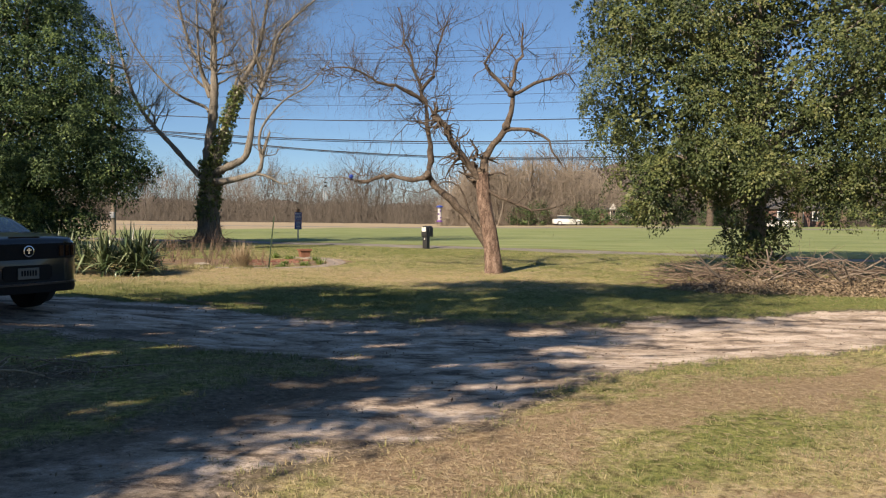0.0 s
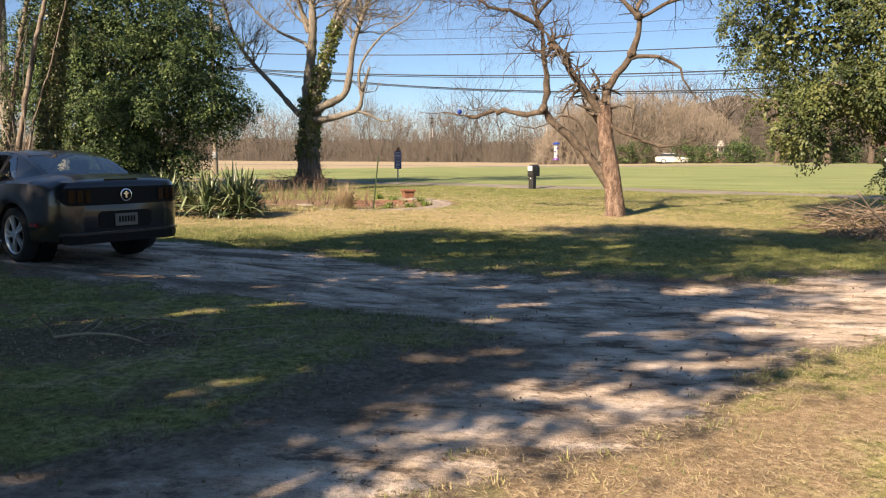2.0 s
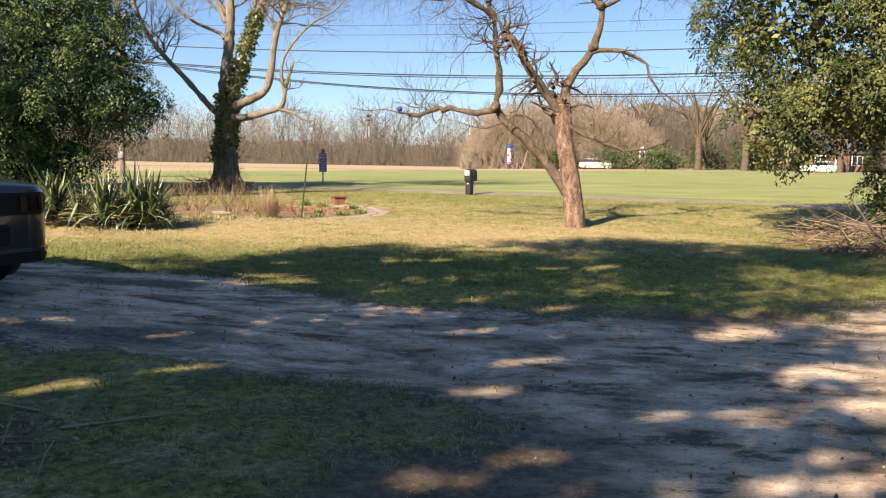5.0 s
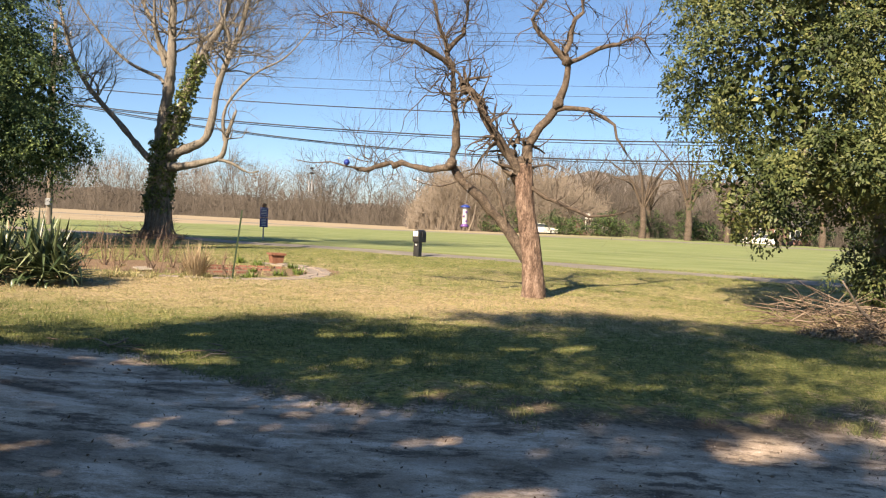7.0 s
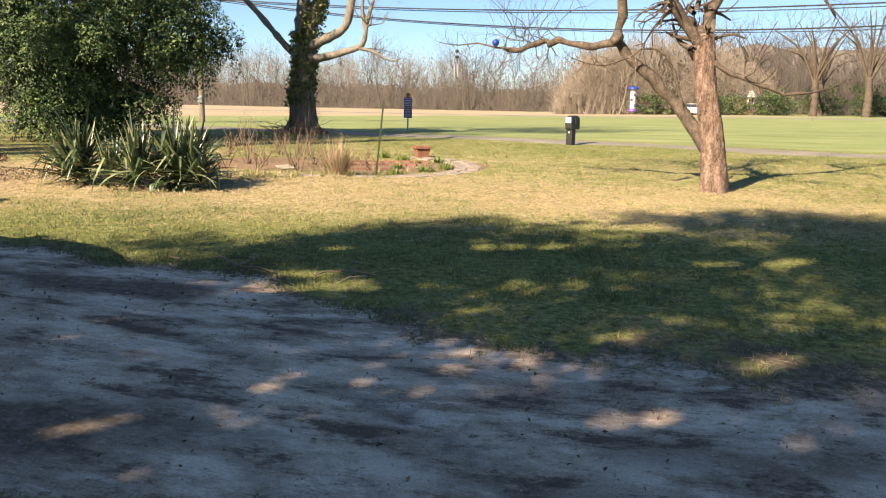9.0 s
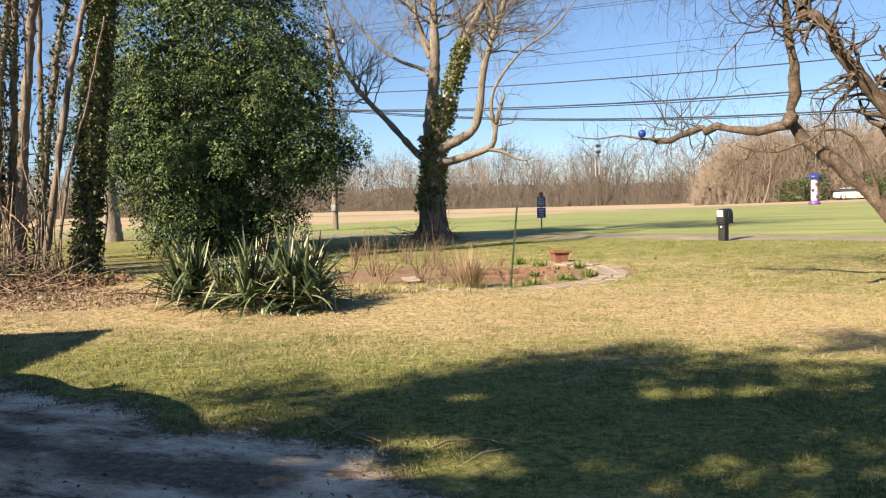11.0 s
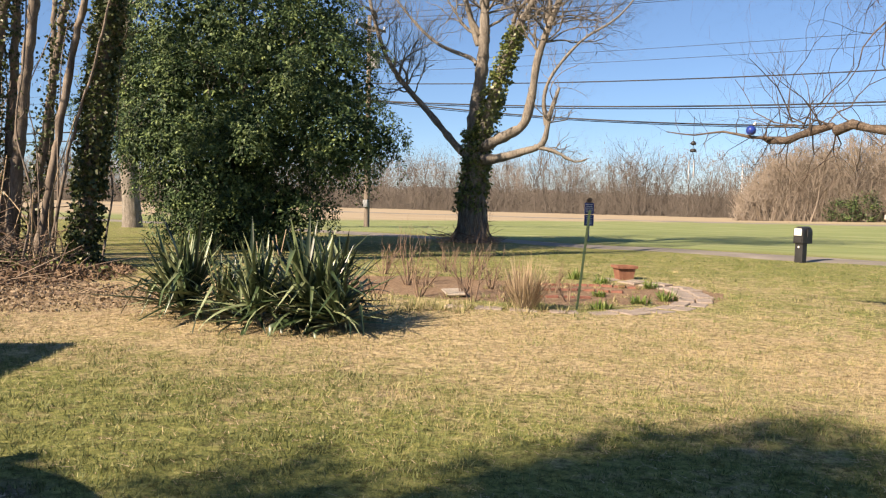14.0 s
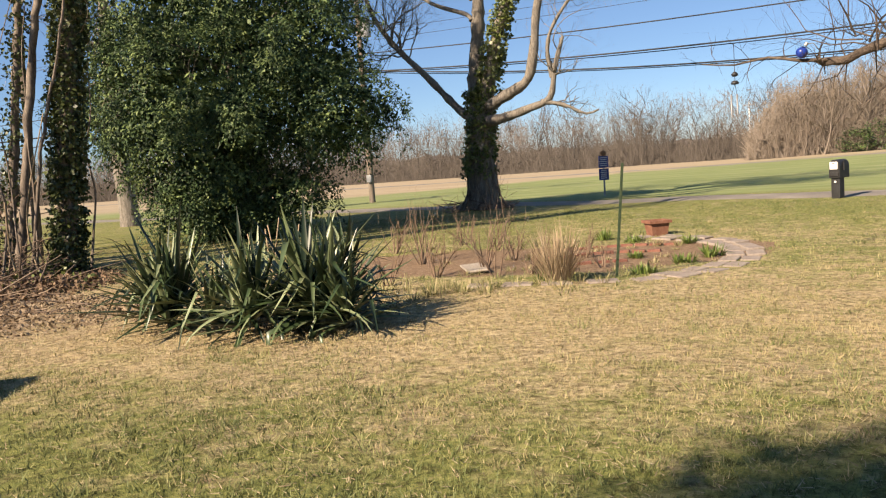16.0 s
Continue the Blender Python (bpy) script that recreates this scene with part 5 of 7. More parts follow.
def blades(centres, n, length, width, droop, up=0.25):
    """Sword leaves that arch outwards from each centre; three quads a leaf, folded."""
    V, F = [], []
    for c in centres:
        for k in range(n):
            a = rnd.uniform(0, 2 * math.pi)
            el_ = rnd.uniform(up, 1.5) ** 0.9
            L = length * rnd.uniform(0.6, 1.15)
            w = width * rnd.uniform(0.7, 1.2)
            d = Vector((math.cos(a) * math.cos(el_), math.sin(a) * math.cos(el_), math.sin(el_)))
            side = Vector((-math.sin(a), math.cos(a), 0))
            p = Vector(c) + Vector((math.cos(a), math.sin(a), 0)) * 0.06
            fold = droop * rnd.uniform(0.2, 1.6) * (1.3 - math.sin(el_))
            b = len(V)
            for i in range(5):
                t = i / 4
                q = p + d * (L * t) + Vector((0, 0, -fold * L * t * t))
                ww = w * (0.55 + 1.1 * t if t < 0.4 else (1 - t) / 0.6) * 0.5
                nrm = d.cross(side) * (-w * 0.25 * (1 - t))
                V += [q - side * ww, q + nrm * 0.6, q + side * ww]
            for i in range(4):
                o = b + i * 3
                F += [(o, o + 1, o + 4, o + 3), (o + 1, o + 2, o + 5, o + 4)]
    return V, F


ynt = yucca_mat.node_tree
o_inf = ynt.nodes.new("ShaderNodeObjectInfo")
o_mix = ynt.nodes.new("ShaderNodeMix")
o_mix.inputs[0].default_value = 0.65
ramp_in = [l for l in ynt.links if l.to_node.type == "VALTORGB"][0].from_socket
ramp_node = [q for q in ynt.nodes if q.type == "VALTORGB"][0]
ynt.links.new(ramp_in, o_mix.inputs[2])
ynt.links.new(o_inf.outputs["Random"], o_mix.inputs[3])
ynt.links.new(o_mix.outputs[0], ramp_node.inputs[0])
keep_rnd, rnd = rnd, random.Random(88)
leaf_shapes = []
for k in range(14):
    L, w, bend = rnd.uniform(0.75, 1.15), rnd.uniform(0.055, 0.085), rnd.uniform(0.0, 0.2) if k % 7 else rnd.uniform(0.7, 1.3)
    kink = rnd.uniform(0.35, 0.7) if k in (3, 9) else 9.0
    V, F = [], []
    p, a = Vector((0.03, 0, 0)), 0.0
    for i in range(8):
        t = i / 7
        ww = 0.5 * w * (0.6 + 1.2 * t if t < 0.35 else 1.02 * ((1 - t) / 0.65) ** 0.8 + 0.02)
        d = Vector((math.cos(a), 0, -math.sin(a)))
        nrm = Vector((math.sin(a), 0, math.cos(a)))
        V += [p + Vector((0, -ww, 0)) + nrm * ww * 0.45, p, p + Vector((0, ww, 0)) + nrm * ww * 0.45]
        a += bend / 7 * (0.4 + 1.6 * t) + (1.5 if t < kink <= t + 1 / 7 else 0)
        p = p + d * (L / 7)
    for i in range(7):
        o = i * 3
        F += [(o, o + 1, o + 4, o + 3), (o + 1, o + 2, o + 5, o + 4)]
    leaf_shapes.append(mesh_of("leaf", V, F, yucca_mat, True))
for (x, y, n, sc) in [(-10.0, 20.0, 110, 0.98), (-10.3, 20.5, 60, 0.85), (-9.45, 20.0, 45, 0.75), (-8.85, 19.8, 90, 0.92), (-8.25, 20.2, 120, 1.1), (-7.85, 20.1, 60, 0.8), (-8.3, 20.8, 60, 0.95)]:
    yc = thing("yucca", x, y, float(ground_z(x, y)), rnd.uniform(0, 360), "green yucca plant with stiff sword-shaped leaves on the lawn", "plant", "yucca clump")
    heads = [(0, 0, 0.10), (0.12, 0.06, 0.28), (-0.1, 0.1, 0.2)]
    for k in range(int(n * 1.45)):
        ob = new("leaf", leaf_shapes[rnd.randrange(len(leaf_shapes))])
        ob.parent = yc
        hd = heads[k % 3]
        up_ = -12 + 97 * rnd.uniform(0, 1) ** 0.8
        ob.matrix_basis = pose(hd[0], hd[1], hd[2], 0, 0, rnd.uniform(0, 360)) @ pose(0, 0, 0, rnd.uniform(-20, 20), -up_, 0) @ Matrix.Scale(sc * rnd.uniform(0.7, 1.1), 4)
rnd = keep_rnd
stalk_mat = material("dry_stalk", [(0.185, 0.125, 0.0792), (0.304, 0.231, 0.145), (0.409, 0.33, 0.224)], 0.9, 6, 30, 0.2, island=0.5)
for i in range(9):
    tb = Tubes()
    h = rnd.uniform(0.6, 1.15)
    limb(tb, [(0, 0, 0), (0.03, 0.02, h * 0.5), (rnd.uniform(-0.1, 0.1), rnd.uniform(-0.1, 0.1), h)], 0.012, 0.007, 5)
    st = new("dry_stalk", tb.mesh("dry_stalk", stalk_mat))
    sx, sy = rnd.uniform(-10.2, -8.0), rnd.uniform(20.9, 21.6)
    st.matrix_world = pose(sx, sy, float(ground_z(sx, sy)), 0, 0, rnd.uniform(0, 360))
    tagged(st, "dry brown flower stalk standing behind the yuccas", "stalk", "dry stalks")

# ---- garden bed ----
paver_mat = material("paver", [(0.158, 0.125, 0.102), (0.244, 0.205, 0.172), (0.304, 0.264, 0.228)], 0.9, 3, 30, 0.4, 0.01)
bm = bmesh.new()
box(bm, -0.20, 0.20, -0.13, 0.13, 0, 0.07)
bevelled(bm, 0.012, 1)
paver_me = bpy.data.meshes.new("paver")
bm.to_mesh(paver_me)
bm.free()
paver_me.materials.append(paver_mat)
path_t = thing("garden_path", -5.2, 25.0, 0, 0, "curved edging path of pale worn pavers round the flower bed", "path", kind="structure")
edge = smooth_line([(-7.3, 22.85, 0), (-6.3, 22.85, 0), (-5.2, 23.15, 0), (-4.45, 23.9, 0), (-3.98, 25.0, 0), (-3.95, 26.2, 0), (-4.4, 27.4, 0), (-5.3, 28.2, 0), (-6.4, 28.7, 0)], 0.42)
for i in range(len(edge) - 1):
    p = edge[i]
    d = (edge[i + 1] - p).normalized()
    for r in range(2 if i > 4 else 1):
        q = p + Vector((-d.y, d.x, 0)) * (0.29 * r)
        ob = new("paver", paver_me)
        ob.parent = path_t
        ob.matrix_world = pose(q.x, q.y, float(ground_z(q.x, q.y)) - 0.052 + rnd.uniform(-0.008, 0.008), rnd.uniform(-2, 2), rnd.uniform(-2, 2), math.degrees(math.atan2(d.y, d.x)) + rnd.uniform(-4, 4))
brick_mat = material("red_brick", [(0.0975, 0.0413, 0.0285), (0.18, 0.075, 0.0525), (0.247, 0.135, 0.0975)], 0.9, 5, 40, 0.5, 0.01)
bm = bmesh.new()
box(bm, -0.105, 0.105, -0.05, 0.05, 0, 0.065)
bevelled(bm, 0.008, 1)
brick_me = bpy.data.meshes.new("brick")
bm.to_mesh(brick_me)
bm.free()
brick_me.materials.append(brick_mat)
edging = thing("brick_edging", -6.2, 26.4, 0, 0, "low row of red bricks inside the flower bed", "bricks")
for ctrl in ([(-7.2, 25.6, 0), (-6.2, 26.3, 0), (-5.2, 26.4, 0)], [(-6.9, 26.8, 0), (-6.0, 27.2, 0), (-5.0, 27.1, 0)], [(-6.6, 24.9, 0), (-5.6, 25.4, 0)]):
    ln = smooth_line(ctrl, 0.23)
    for a, b in zip(ln[:-1], ln[1:]):
        d = b - a
        ob = new("brick", brick_me)
        ob.parent = edging
        ob.matrix_world = pose(a.x, a.y, float(ground_z(a.x, a.y)) - 0.045, rnd.uniform(-4, 4), rnd.uniform(-4, 4), math.degrees(math.atan2(d.y, d.x)) + rnd.uniform(-7, 7))

# planter
terracotta = material("terracotta", [(0.112, 0.045, 0.0285), (0.195, 0.0863, 0.0525), (0.27, 0.143, 0.0975)], 0.85, 4, 40, 0.3, 0.006)
soil = material("soil", [(0.033, 0.0231, 0.0165), (0.0792, 0.0561, 0.0396)], 0.95, 12, 60, 0.8, 0.02)
pl = thing("planter", -5.62, 28.6, float(ground_z(-5.62, 28.6)) - 0.01, 28, "square tapered terracotta planter on the flower bed", "planter")
pl.matrix_world = pl.matrix_world @ Matrix.Scale(0.75, 4)
bm = bmesh.new()
prof = [(0.19, 0.0), (0.24, 0.33), (0.29, 0.33), (0.29, 0.40), (0.25, 0.40), (0.23, 0.34)]
rings = []
for hw, z in prof:
    rings.append([bm.verts.new((sx * hw, sy * hw, z)) for sx, sy in ((-1, -1), (1, -1), (1, 1), (-1, 1))])
bm.faces.new(rings[0][::-1])
for a, b in zip(rings[:-1], rings[1:]):
    for k in range(4):
        bm.faces.new((a[k], a[(k + 1) % 4], b[(k + 1) % 4], b[k]))
part("pot", bm, terracotta, pl)
bm = bmesh.new()
box(bm, -0.228, 0.228, -0.228, 0.228, 0.30, 0.36)
part("earth", bm, soil, pl, "dark potting soil")

# metal fence post
green_paint = material("green_paint", [(0.0198, 0.0363, 0.0198), (0.0396, 0.066, 0.033), (0.066, 0.0792, 0.0462)], 0.6, 8, 60, 0.2, 0.003)
post = thing("garden_stake", -5.62, 23.35, float(ground_z(-5.62, 23.35)), 30, "green steel garden stake leaning in the flower bed", "stake")
tiltm = pose(0, 0, 0, 0, 6, 0)
bm = bmesh.new()
box(bm, -0.018, 0.018, -0.004, 0.004, -0.1, 1.48, tiltm)
box(bm, -0.004, 0.004, 0.004, 0.03, -0.1, 1.48, tiltm)
part("shaft", bm, green_paint, post)
for k in range(14):
    bm = bmesh.new()
    box(bm, -0.012, 0.012, -0.012, -0.004, 0.15 + 0.09 * k, 0.18 + 0.09 * k, tiltm)
    part("stud", bm, green_paint, post)

# dry ornamental grass and bare shrubs
V, F = blades([(0, 0, 0), (0.1, 0.05, 0.02), (-0.08, 0.1, 0)], 130, 0.85, 0.012, 0.35, up=0.75)
dg = new("dry_grass_clump", mesh_of("dry_grass_clump", V, F, stalk_mat))
dg.matrix_world = pose(-6.35, 23.0, float(ground_z(-6.35, 23.0)))
tagged(dg, "straw-coloured dead ornamental grass clump in the flower bed", "grass clump")
twig_mat = material("shrub_twig", [(0.0858, 0.0528, 0.0363), (0.185, 0.125, 0.0858), (0.277, 0.211, 0.152)], 0.9, 6, 30, 0.2)
for x, y, h, n in [(-7.3, 23.6, 1.0, 5), (-8.35, 23.9, 0.8, 9), (-7.8, 24.6, 0.8, 7), (-9.2, 25.5, 0.9, 9), (-10.4, 27.1, 0.8, 9), (-9.3, 28.0, 0.6, 8), (-8.3, 27.0, 0.6, 8), (-6.9, 23.9, 0.6, 8), (-6.0, 24.6, 0.4, 6), (-7.6, 25.6, 0.6, 9), (-8.8, 23.2, 0.6, 8), (-6.5, 25.8, 0.45, 7)]:
    tb = Tubes()
    for k in range(n):
        a = rnd.uniform(0, 6.28)
        twig(tb, Vector((0.05 * math.cos(a), 0.05 * math.sin(a), -0.02)), Vector((math.cos(a) * 0.45, math.sin(a) * 0.45, 1)), h * rnd.uniform(0.6, 1.0), 0.014, 2, 0.7, 0.1, 0.15, 3, 0.4)
    sh = new("bare_shrub", tb.mesh("bare_shrub", twig_mat))
    sh.matrix_world = pose(x, y, float(ground_z(x, y)))
    tagged(sh, "small leafless shrub in the flower bed", "shrub", "bare shrubs")
bud_mat = material("spring_leaf", [(0.0462, 0.0792, 0.0132), (0.106, 0.158, 0.033), (0.185, 0.224, 0.066)], 0.5, 4, 20, 0, island=0.5)
for x, y, s in [(-4.55, 25.6, 0.28), (-5.0, 27.3, 0.2), (-5.9, 27.6, 0.22), (-5.7, 25.7, 0.15), (-6.5, 23.3, 0.25), (-5.3, 23.7, 0.2), (-6.6, 28.2, 0.3), (-4.9, 25.0, 0.2)]:
    V, F = blades([(0, 0, 0), (0.08, 0.02, 0), (-0.05, 0.09, 0)], 26, s, 0.03, 0.5, up=0.4)
    pn = new("sprouting_plant", mesh_of("sprouting_plant", V, F, bud_mat))
    pn.matrix_world = pose(x, y, float(ground_z(x, y)) - 0.02, 0, 0, rnd.uniform(0, 360))
    tagged(pn, "low fresh green sprouting plant in the flower bed", "plant", "sprouting plants")
keep_rnd, rnd = rnd, random.Random(41)
weed_mat = material("bed_weed", [(0.066, 0.0858, 0.0231), (0.172, 0.178, 0.066), (0.33, 0.277, 0.145), (0.409, 0.343, 0.211)], 0.8, 3, 30, 0, island=0.6)
spots = [(rnd.uniform(-9.6, -6.6), 22.4 + rnd.gauss(0, 0.35), rnd.uniform(0.12, 0.34)) for k in range(46)] + [(-6.35 + rnd.gauss(0, 0.35), 22.8 + rnd.gauss(0, 0.15), rnd.uniform(0.15, 0.3)) for k in range(10)] + [(rnd.uniform(-9.5, -5), rnd.uniform(23.3, 27.5), rnd.uniform(0.06, 0.16)) for k in range(40)]
V, F = [], []
for sx, sy, sl in spots:
    v1, f1 = blades([(sx, sy, float(ground_z(sx, sy)) - 0.02)], 34, sl, 0.010, 0.5, up=0.3)
    F += [tuple(i + len(V) for i in q) for q in f1]
    V += v1
tagged(new("bed_weeds", mesh_of("bed_weeds", V, F, weed_mat)), "rough tufts of weeds and dead grass in the flower bed", "weeds", kind="stuff")
rnd = keep_rnd
plank_mat = material("weathered_board", [(0.198, 0.165, 0.125), (0.304, 0.264, 0.211), (0.396, 0.356, 0.297)], 0.9, 4, 40, 0.4, 0.005, stretch=(1, 8, 1))
bm = bmesh.new()
box(bm, -0.6, 0.6, -0.17, 0.17, 0, 0.035)
bevelled(bm, 0.01, 1)
bd = new("board", bpy.data.meshes.new("board"))
bm.to_mesh(bd.data)
bm.free()
bd.data.materials.append(plank_mat)
bd.matrix_world = pose(-8.0, 24.7, float(ground_z(-8.0, 24.7)) - 0.01, -3, 2, 115)
tagged(bd, "pale weathered board lying at the flower bed's edge", "board")

# ---- letter box ----
black_plastic = material("black_plastic", [(0.0096, 0.0096, 0.0104), (0.0192, 0.0192, 0.02), (0.032, 0.032, 0.0336)], 0.5, 6, 80, 0.15, 0.002)
white_paint = material("white_paint", [(0.508, 0.5, 0.476), (0.623, 0.615, 0.59), (0.689, 0.681, 0.656)], 0.6, 3, 30, 0.1, 0.003)
MB = (-1.72, 36.9)
mb = thing("mailbox", MB[0], MB[1], float(ground_z(*MB)), 56, "black plastic mailbox on a moulded pedestal post", "mailbox")
bm = bmesh.new()
box(bm, -0.12, 0.12, -0.12, 0.12, -0.05, 0.58)
bevelled(bm, 0.02, 2)
part("post", bm, black_plastic, mb)
bm = bmesh.new()
V1, n_seg = [], 10
for x in (-0.17, 0.33):
    ring = [bm.verts.new((x, -0.15, 0.55)), bm.verts.new((x, 0.15, 0.55))]
    for k in range(n_seg + 1):
        a = math.pi * k / n_seg
        ring.append(bm.verts.new((x, 0.15 * math.cos(a), 0.87 + 0.17 * math.sin(a))))
    V1.append(ring)
for k in range(len(V1[0])):
    k2 = (k + 1) % len(V1[0])
    bm.faces.new((V1[0][k], V1[0][k2], V1[1][k2], V1[1][k]))
bm.faces.new(V1[0])
bm.faces.new(V1[1][::-1])
bmesh.ops.recalc_face_normals(bm, faces=bm.faces)
bmesh.ops.bevel(bm, geom=list(bm.edges), offset=0.012, segments=1, affect="EDGES")
part("box", bm, black_plastic, mb)
bm = bmesh.new()
box(bm, -0.20, -0.172, -0.11, 0.11, 0.78, 0.98)
bevelled(bm, 0.01, 2)
dr = part("door", bm, white_paint, mb, "pale front door of the mailbox")
bm = bmesh.new()
box(bm, -0.215, -0.203, -0.03, 0.03, 0.93, 0.95)
part("pull", bm, black_plastic, dr)
bm = bmesh.new()
box(bm, -0.195, -0.165, -0.12, 0.12, 0.60, 0.70)
part("newspaper_slot", bm, black_plastic, mb)
bm = bmesh.new()
bmesh.ops.create_cone(bm, cap_ends=True, segments=16, radius1=0.03, radius2=0.03, depth=0.01, matrix=pose(-0.125, 0, 0.45, 0, 90, 0))
part("emblem", bm, white_paint, mb, "small white round mark")
bm = bmesh.new()
box(bm, 0.02, 0.04, -0.18, -0.152, 0.75, 1.0)
box(bm, 0.02, 0.12, -0.18, -0.152, 0.94, 1.0)
part("flag", bm, black_plastic, mb)

# ---- blue roadside sign ----
blue_enamel = material("blue_enamel", [(0.0165, 0.0315, 0.135), (0.024, 0.0435, 0.188), (0.0375, 0.06, 0.225)], 0.45, 5, 40, 0.1, 0.002)
bronze = material("bronze_crest", [(0.106, 0.0528, 0.0264), (0.198, 0.112, 0.0594)], 0.6, 12, 60, 0.3, 0.004)
steel = material("galvanised_steel", [(0.216, 0.216, 0.216), (0.324, 0.324, 0.324)], 0.5, 8, 60, 0.1, 0.002, metal=0.6)
SG = (-9.2, 45.0)
sg = thing("roadside_sign", SG[0], SG[1], float(ground_z(*SG)), 12, "dark blue roadside marker sign with pale lettering on a steel pole", "sign")
bm = bmesh.new()
bmesh.ops.create_cone(bm, cap_ends=True, segments=12, radius1=0.035, radius2=0.035, depth=1.7, matrix=pose(0, 0.03, 0.75))
part("pole", bm, steel, sg)
for z0, z1 in ((0.62, 1.07), (1.10, 1.56)):
    bm = bmesh.new()
    box(bm, -0.19, 0.19, -0.025, 0.0, z0, z1)
    bevelled(bm, 0.008, 2)
    pn = part("panel", bm, blue_enamel, sg)
    k = 0
    z = z1 - 0.07
    while z > z0 + 0.05:
        wdt = rnd.uniform(0.11, 0.16)
        bm = bmesh.new()
        box(bm, -wdt, wdt, -0.031, -0.026, z - 0.012, z + 0.012)
        part("lettering", bm, white_paint, pn, "pale line of lettering")
        z -= 0.075
bm = bmesh.new()
bmesh.ops.create_uvsphere(bm, u_segments=14, v_segments=8, radius=0.11, matrix=pose(0, 0.0, 1.66) @ Matrix.Diagonal((1, 0.25, 1, 1)))
box(bm, -0.05, 0.05, -0.02, 0.03, 1.55, 1.62)
part("crest", bm, bronze, sg, "brown crest on top of the sign")

grey_metal = material("grey_metal", [(0.224, 0.231, 0.238), (0.304, 0.31, 0.317)], 0.5, 5, 40, 0.1, 0.003)
# tube bird feeder under the pruned tree's limb
tube_mat = material("clear_tube", [(0.4, 0.4, 0.4), (0.496, 0.496, 0.496)], 0.2, 6, 40, 0.05)
purple = material("purple_plastic", [(0.106, 0.0462, 0.198), (0.158, 0.0726, 0.277)], 0.4, 6, 40, 0.05)
cap_blue = material("cap_blue", [(0.0132, 0.033, 0.198), (0.0264, 0.0594, 0.297)], 0.35, 6, 40, 0.05)
fd = thing("bird_feeder", -0.69, 22.71, 1.38, 0, "clear tube bird feeder with blue cap hung from a limb", "bird feeder")


def turned(profile, mat, name, parent, label="", seg=24):
    """A round part from (radius, height) pairs."""
    V, F = [], []
    n = len(profile)
    for k in range(seg):
        a = 2 * math.pi * k / seg
        V += [(r * math.cos(a), r * math.sin(a), z) for r, z in profile]
    for k in range(seg):
        k2 = (k + 1) % seg
        F += [(k * n + i, k2 * n + i, k2 * n + i + 1, k * n + i + 1) for i in range(n - 1)]
    return part(name, mesh_of(name, V, F, mat, True), None, parent, label)


turned([(0.001, 0.0), (0.085, 0.0), (0.09, 0.02), (0.06, 0.05), (0.055, 0.06)], purple, "base", fd, "purple base tray")
tube = turned([(0.052, 0.05), (0.052, 0.41)], tube_mat, "tube", fd)
turned([(0.10, 0.405), (0.105, 0.42), (0.07, 0.45), (0.02, 0.465), (0.001, 0.466)], cap_blue, "cap", fd, "blue domed cap")
for a, z in ((-60, 0.12), (-120, 0.22), (-70, 0.31), (60, 0.2), (120, 0.3)):
    bm = bmesh.new()
    box(bm, 0.045, 0.075, -0.018, 0.018, z - 0.02, z + 0.02, pose(0, 0, 0, 0, 0, a))
    bevelled(bm, 0.006, 1)
    part("port", bm, purple, tube)
tb = Tubes()
tb.tube([Vector((0, 0, 0.46)), Vector((0.02, 0, 0.7)), Vector((0, 0, 0.98))], [0.004] * 3, 5)
part("hanger", tb.mesh("hanger", steel), None, fd)

# wind chime on the thin outer twig
wcm = thing("wind_chime", -4.10, 23.95, 1.96, 0, "dark metal wind chime hanging from a thin twig", "wind chime")
for dx, dy, z0 in ((-0.05, 0.0, 0.0), (0.02, 0.04, 0.02), (0.02, -0.04, 0.03)):
    tb = Tubes()
    tb.tube([Vector((dx, dy, z0)), Vector((dx, dy, 0.28))], [0.011, 0.011], 8)
    part("chime_tube", tb.mesh("chime_tube", steel), None, wcm)
    tb = Tubes()
    tb.tube([Vector((dx, dy, 0.27)), Vector((0, 0, 0.41))], [0.003, 0.003], 4)
    part("string", tb.mesh("string", black_plastic), None, wcm)
turned([(0.001, 0.40), (0.045, 0.405), (0.05, 0.425), (0.03, 0.45), (0.001, 0.452)], black_plastic, "disc", wcm)
turned([(0.001, 0.50), (0.03, 0.505), (0.045, 0.53), (0.02, 0.56), (0.001, 0.565)], black_plastic, "crown", wcm)
tb = Tubes()
tb.tube([Vector((0, 0, 0.44)), Vector((0, 0, 0.92))], [0.004, 0.004], 5)
part("cord", tb.mesh("cord", black_plastic), None, wcm)

# ---- poles and wires ----
pole_wood = material("pole_wood", [(0.106, 0.0825, 0.0627), (0.178, 0.145, 0.112), (0.238, 0.205, 0.165)], 0.9, 3, 30, 0.4, 0.01, stretch=(4, 4, 0.5))
wire_mat = material("wire_black", [(0.0096, 0.0096, 0.0112), (0.024, 0.024, 0.0256)], 0.6, 5, 20, 0)


def wire_y(x):
    return 48.4 - 0.2 * x


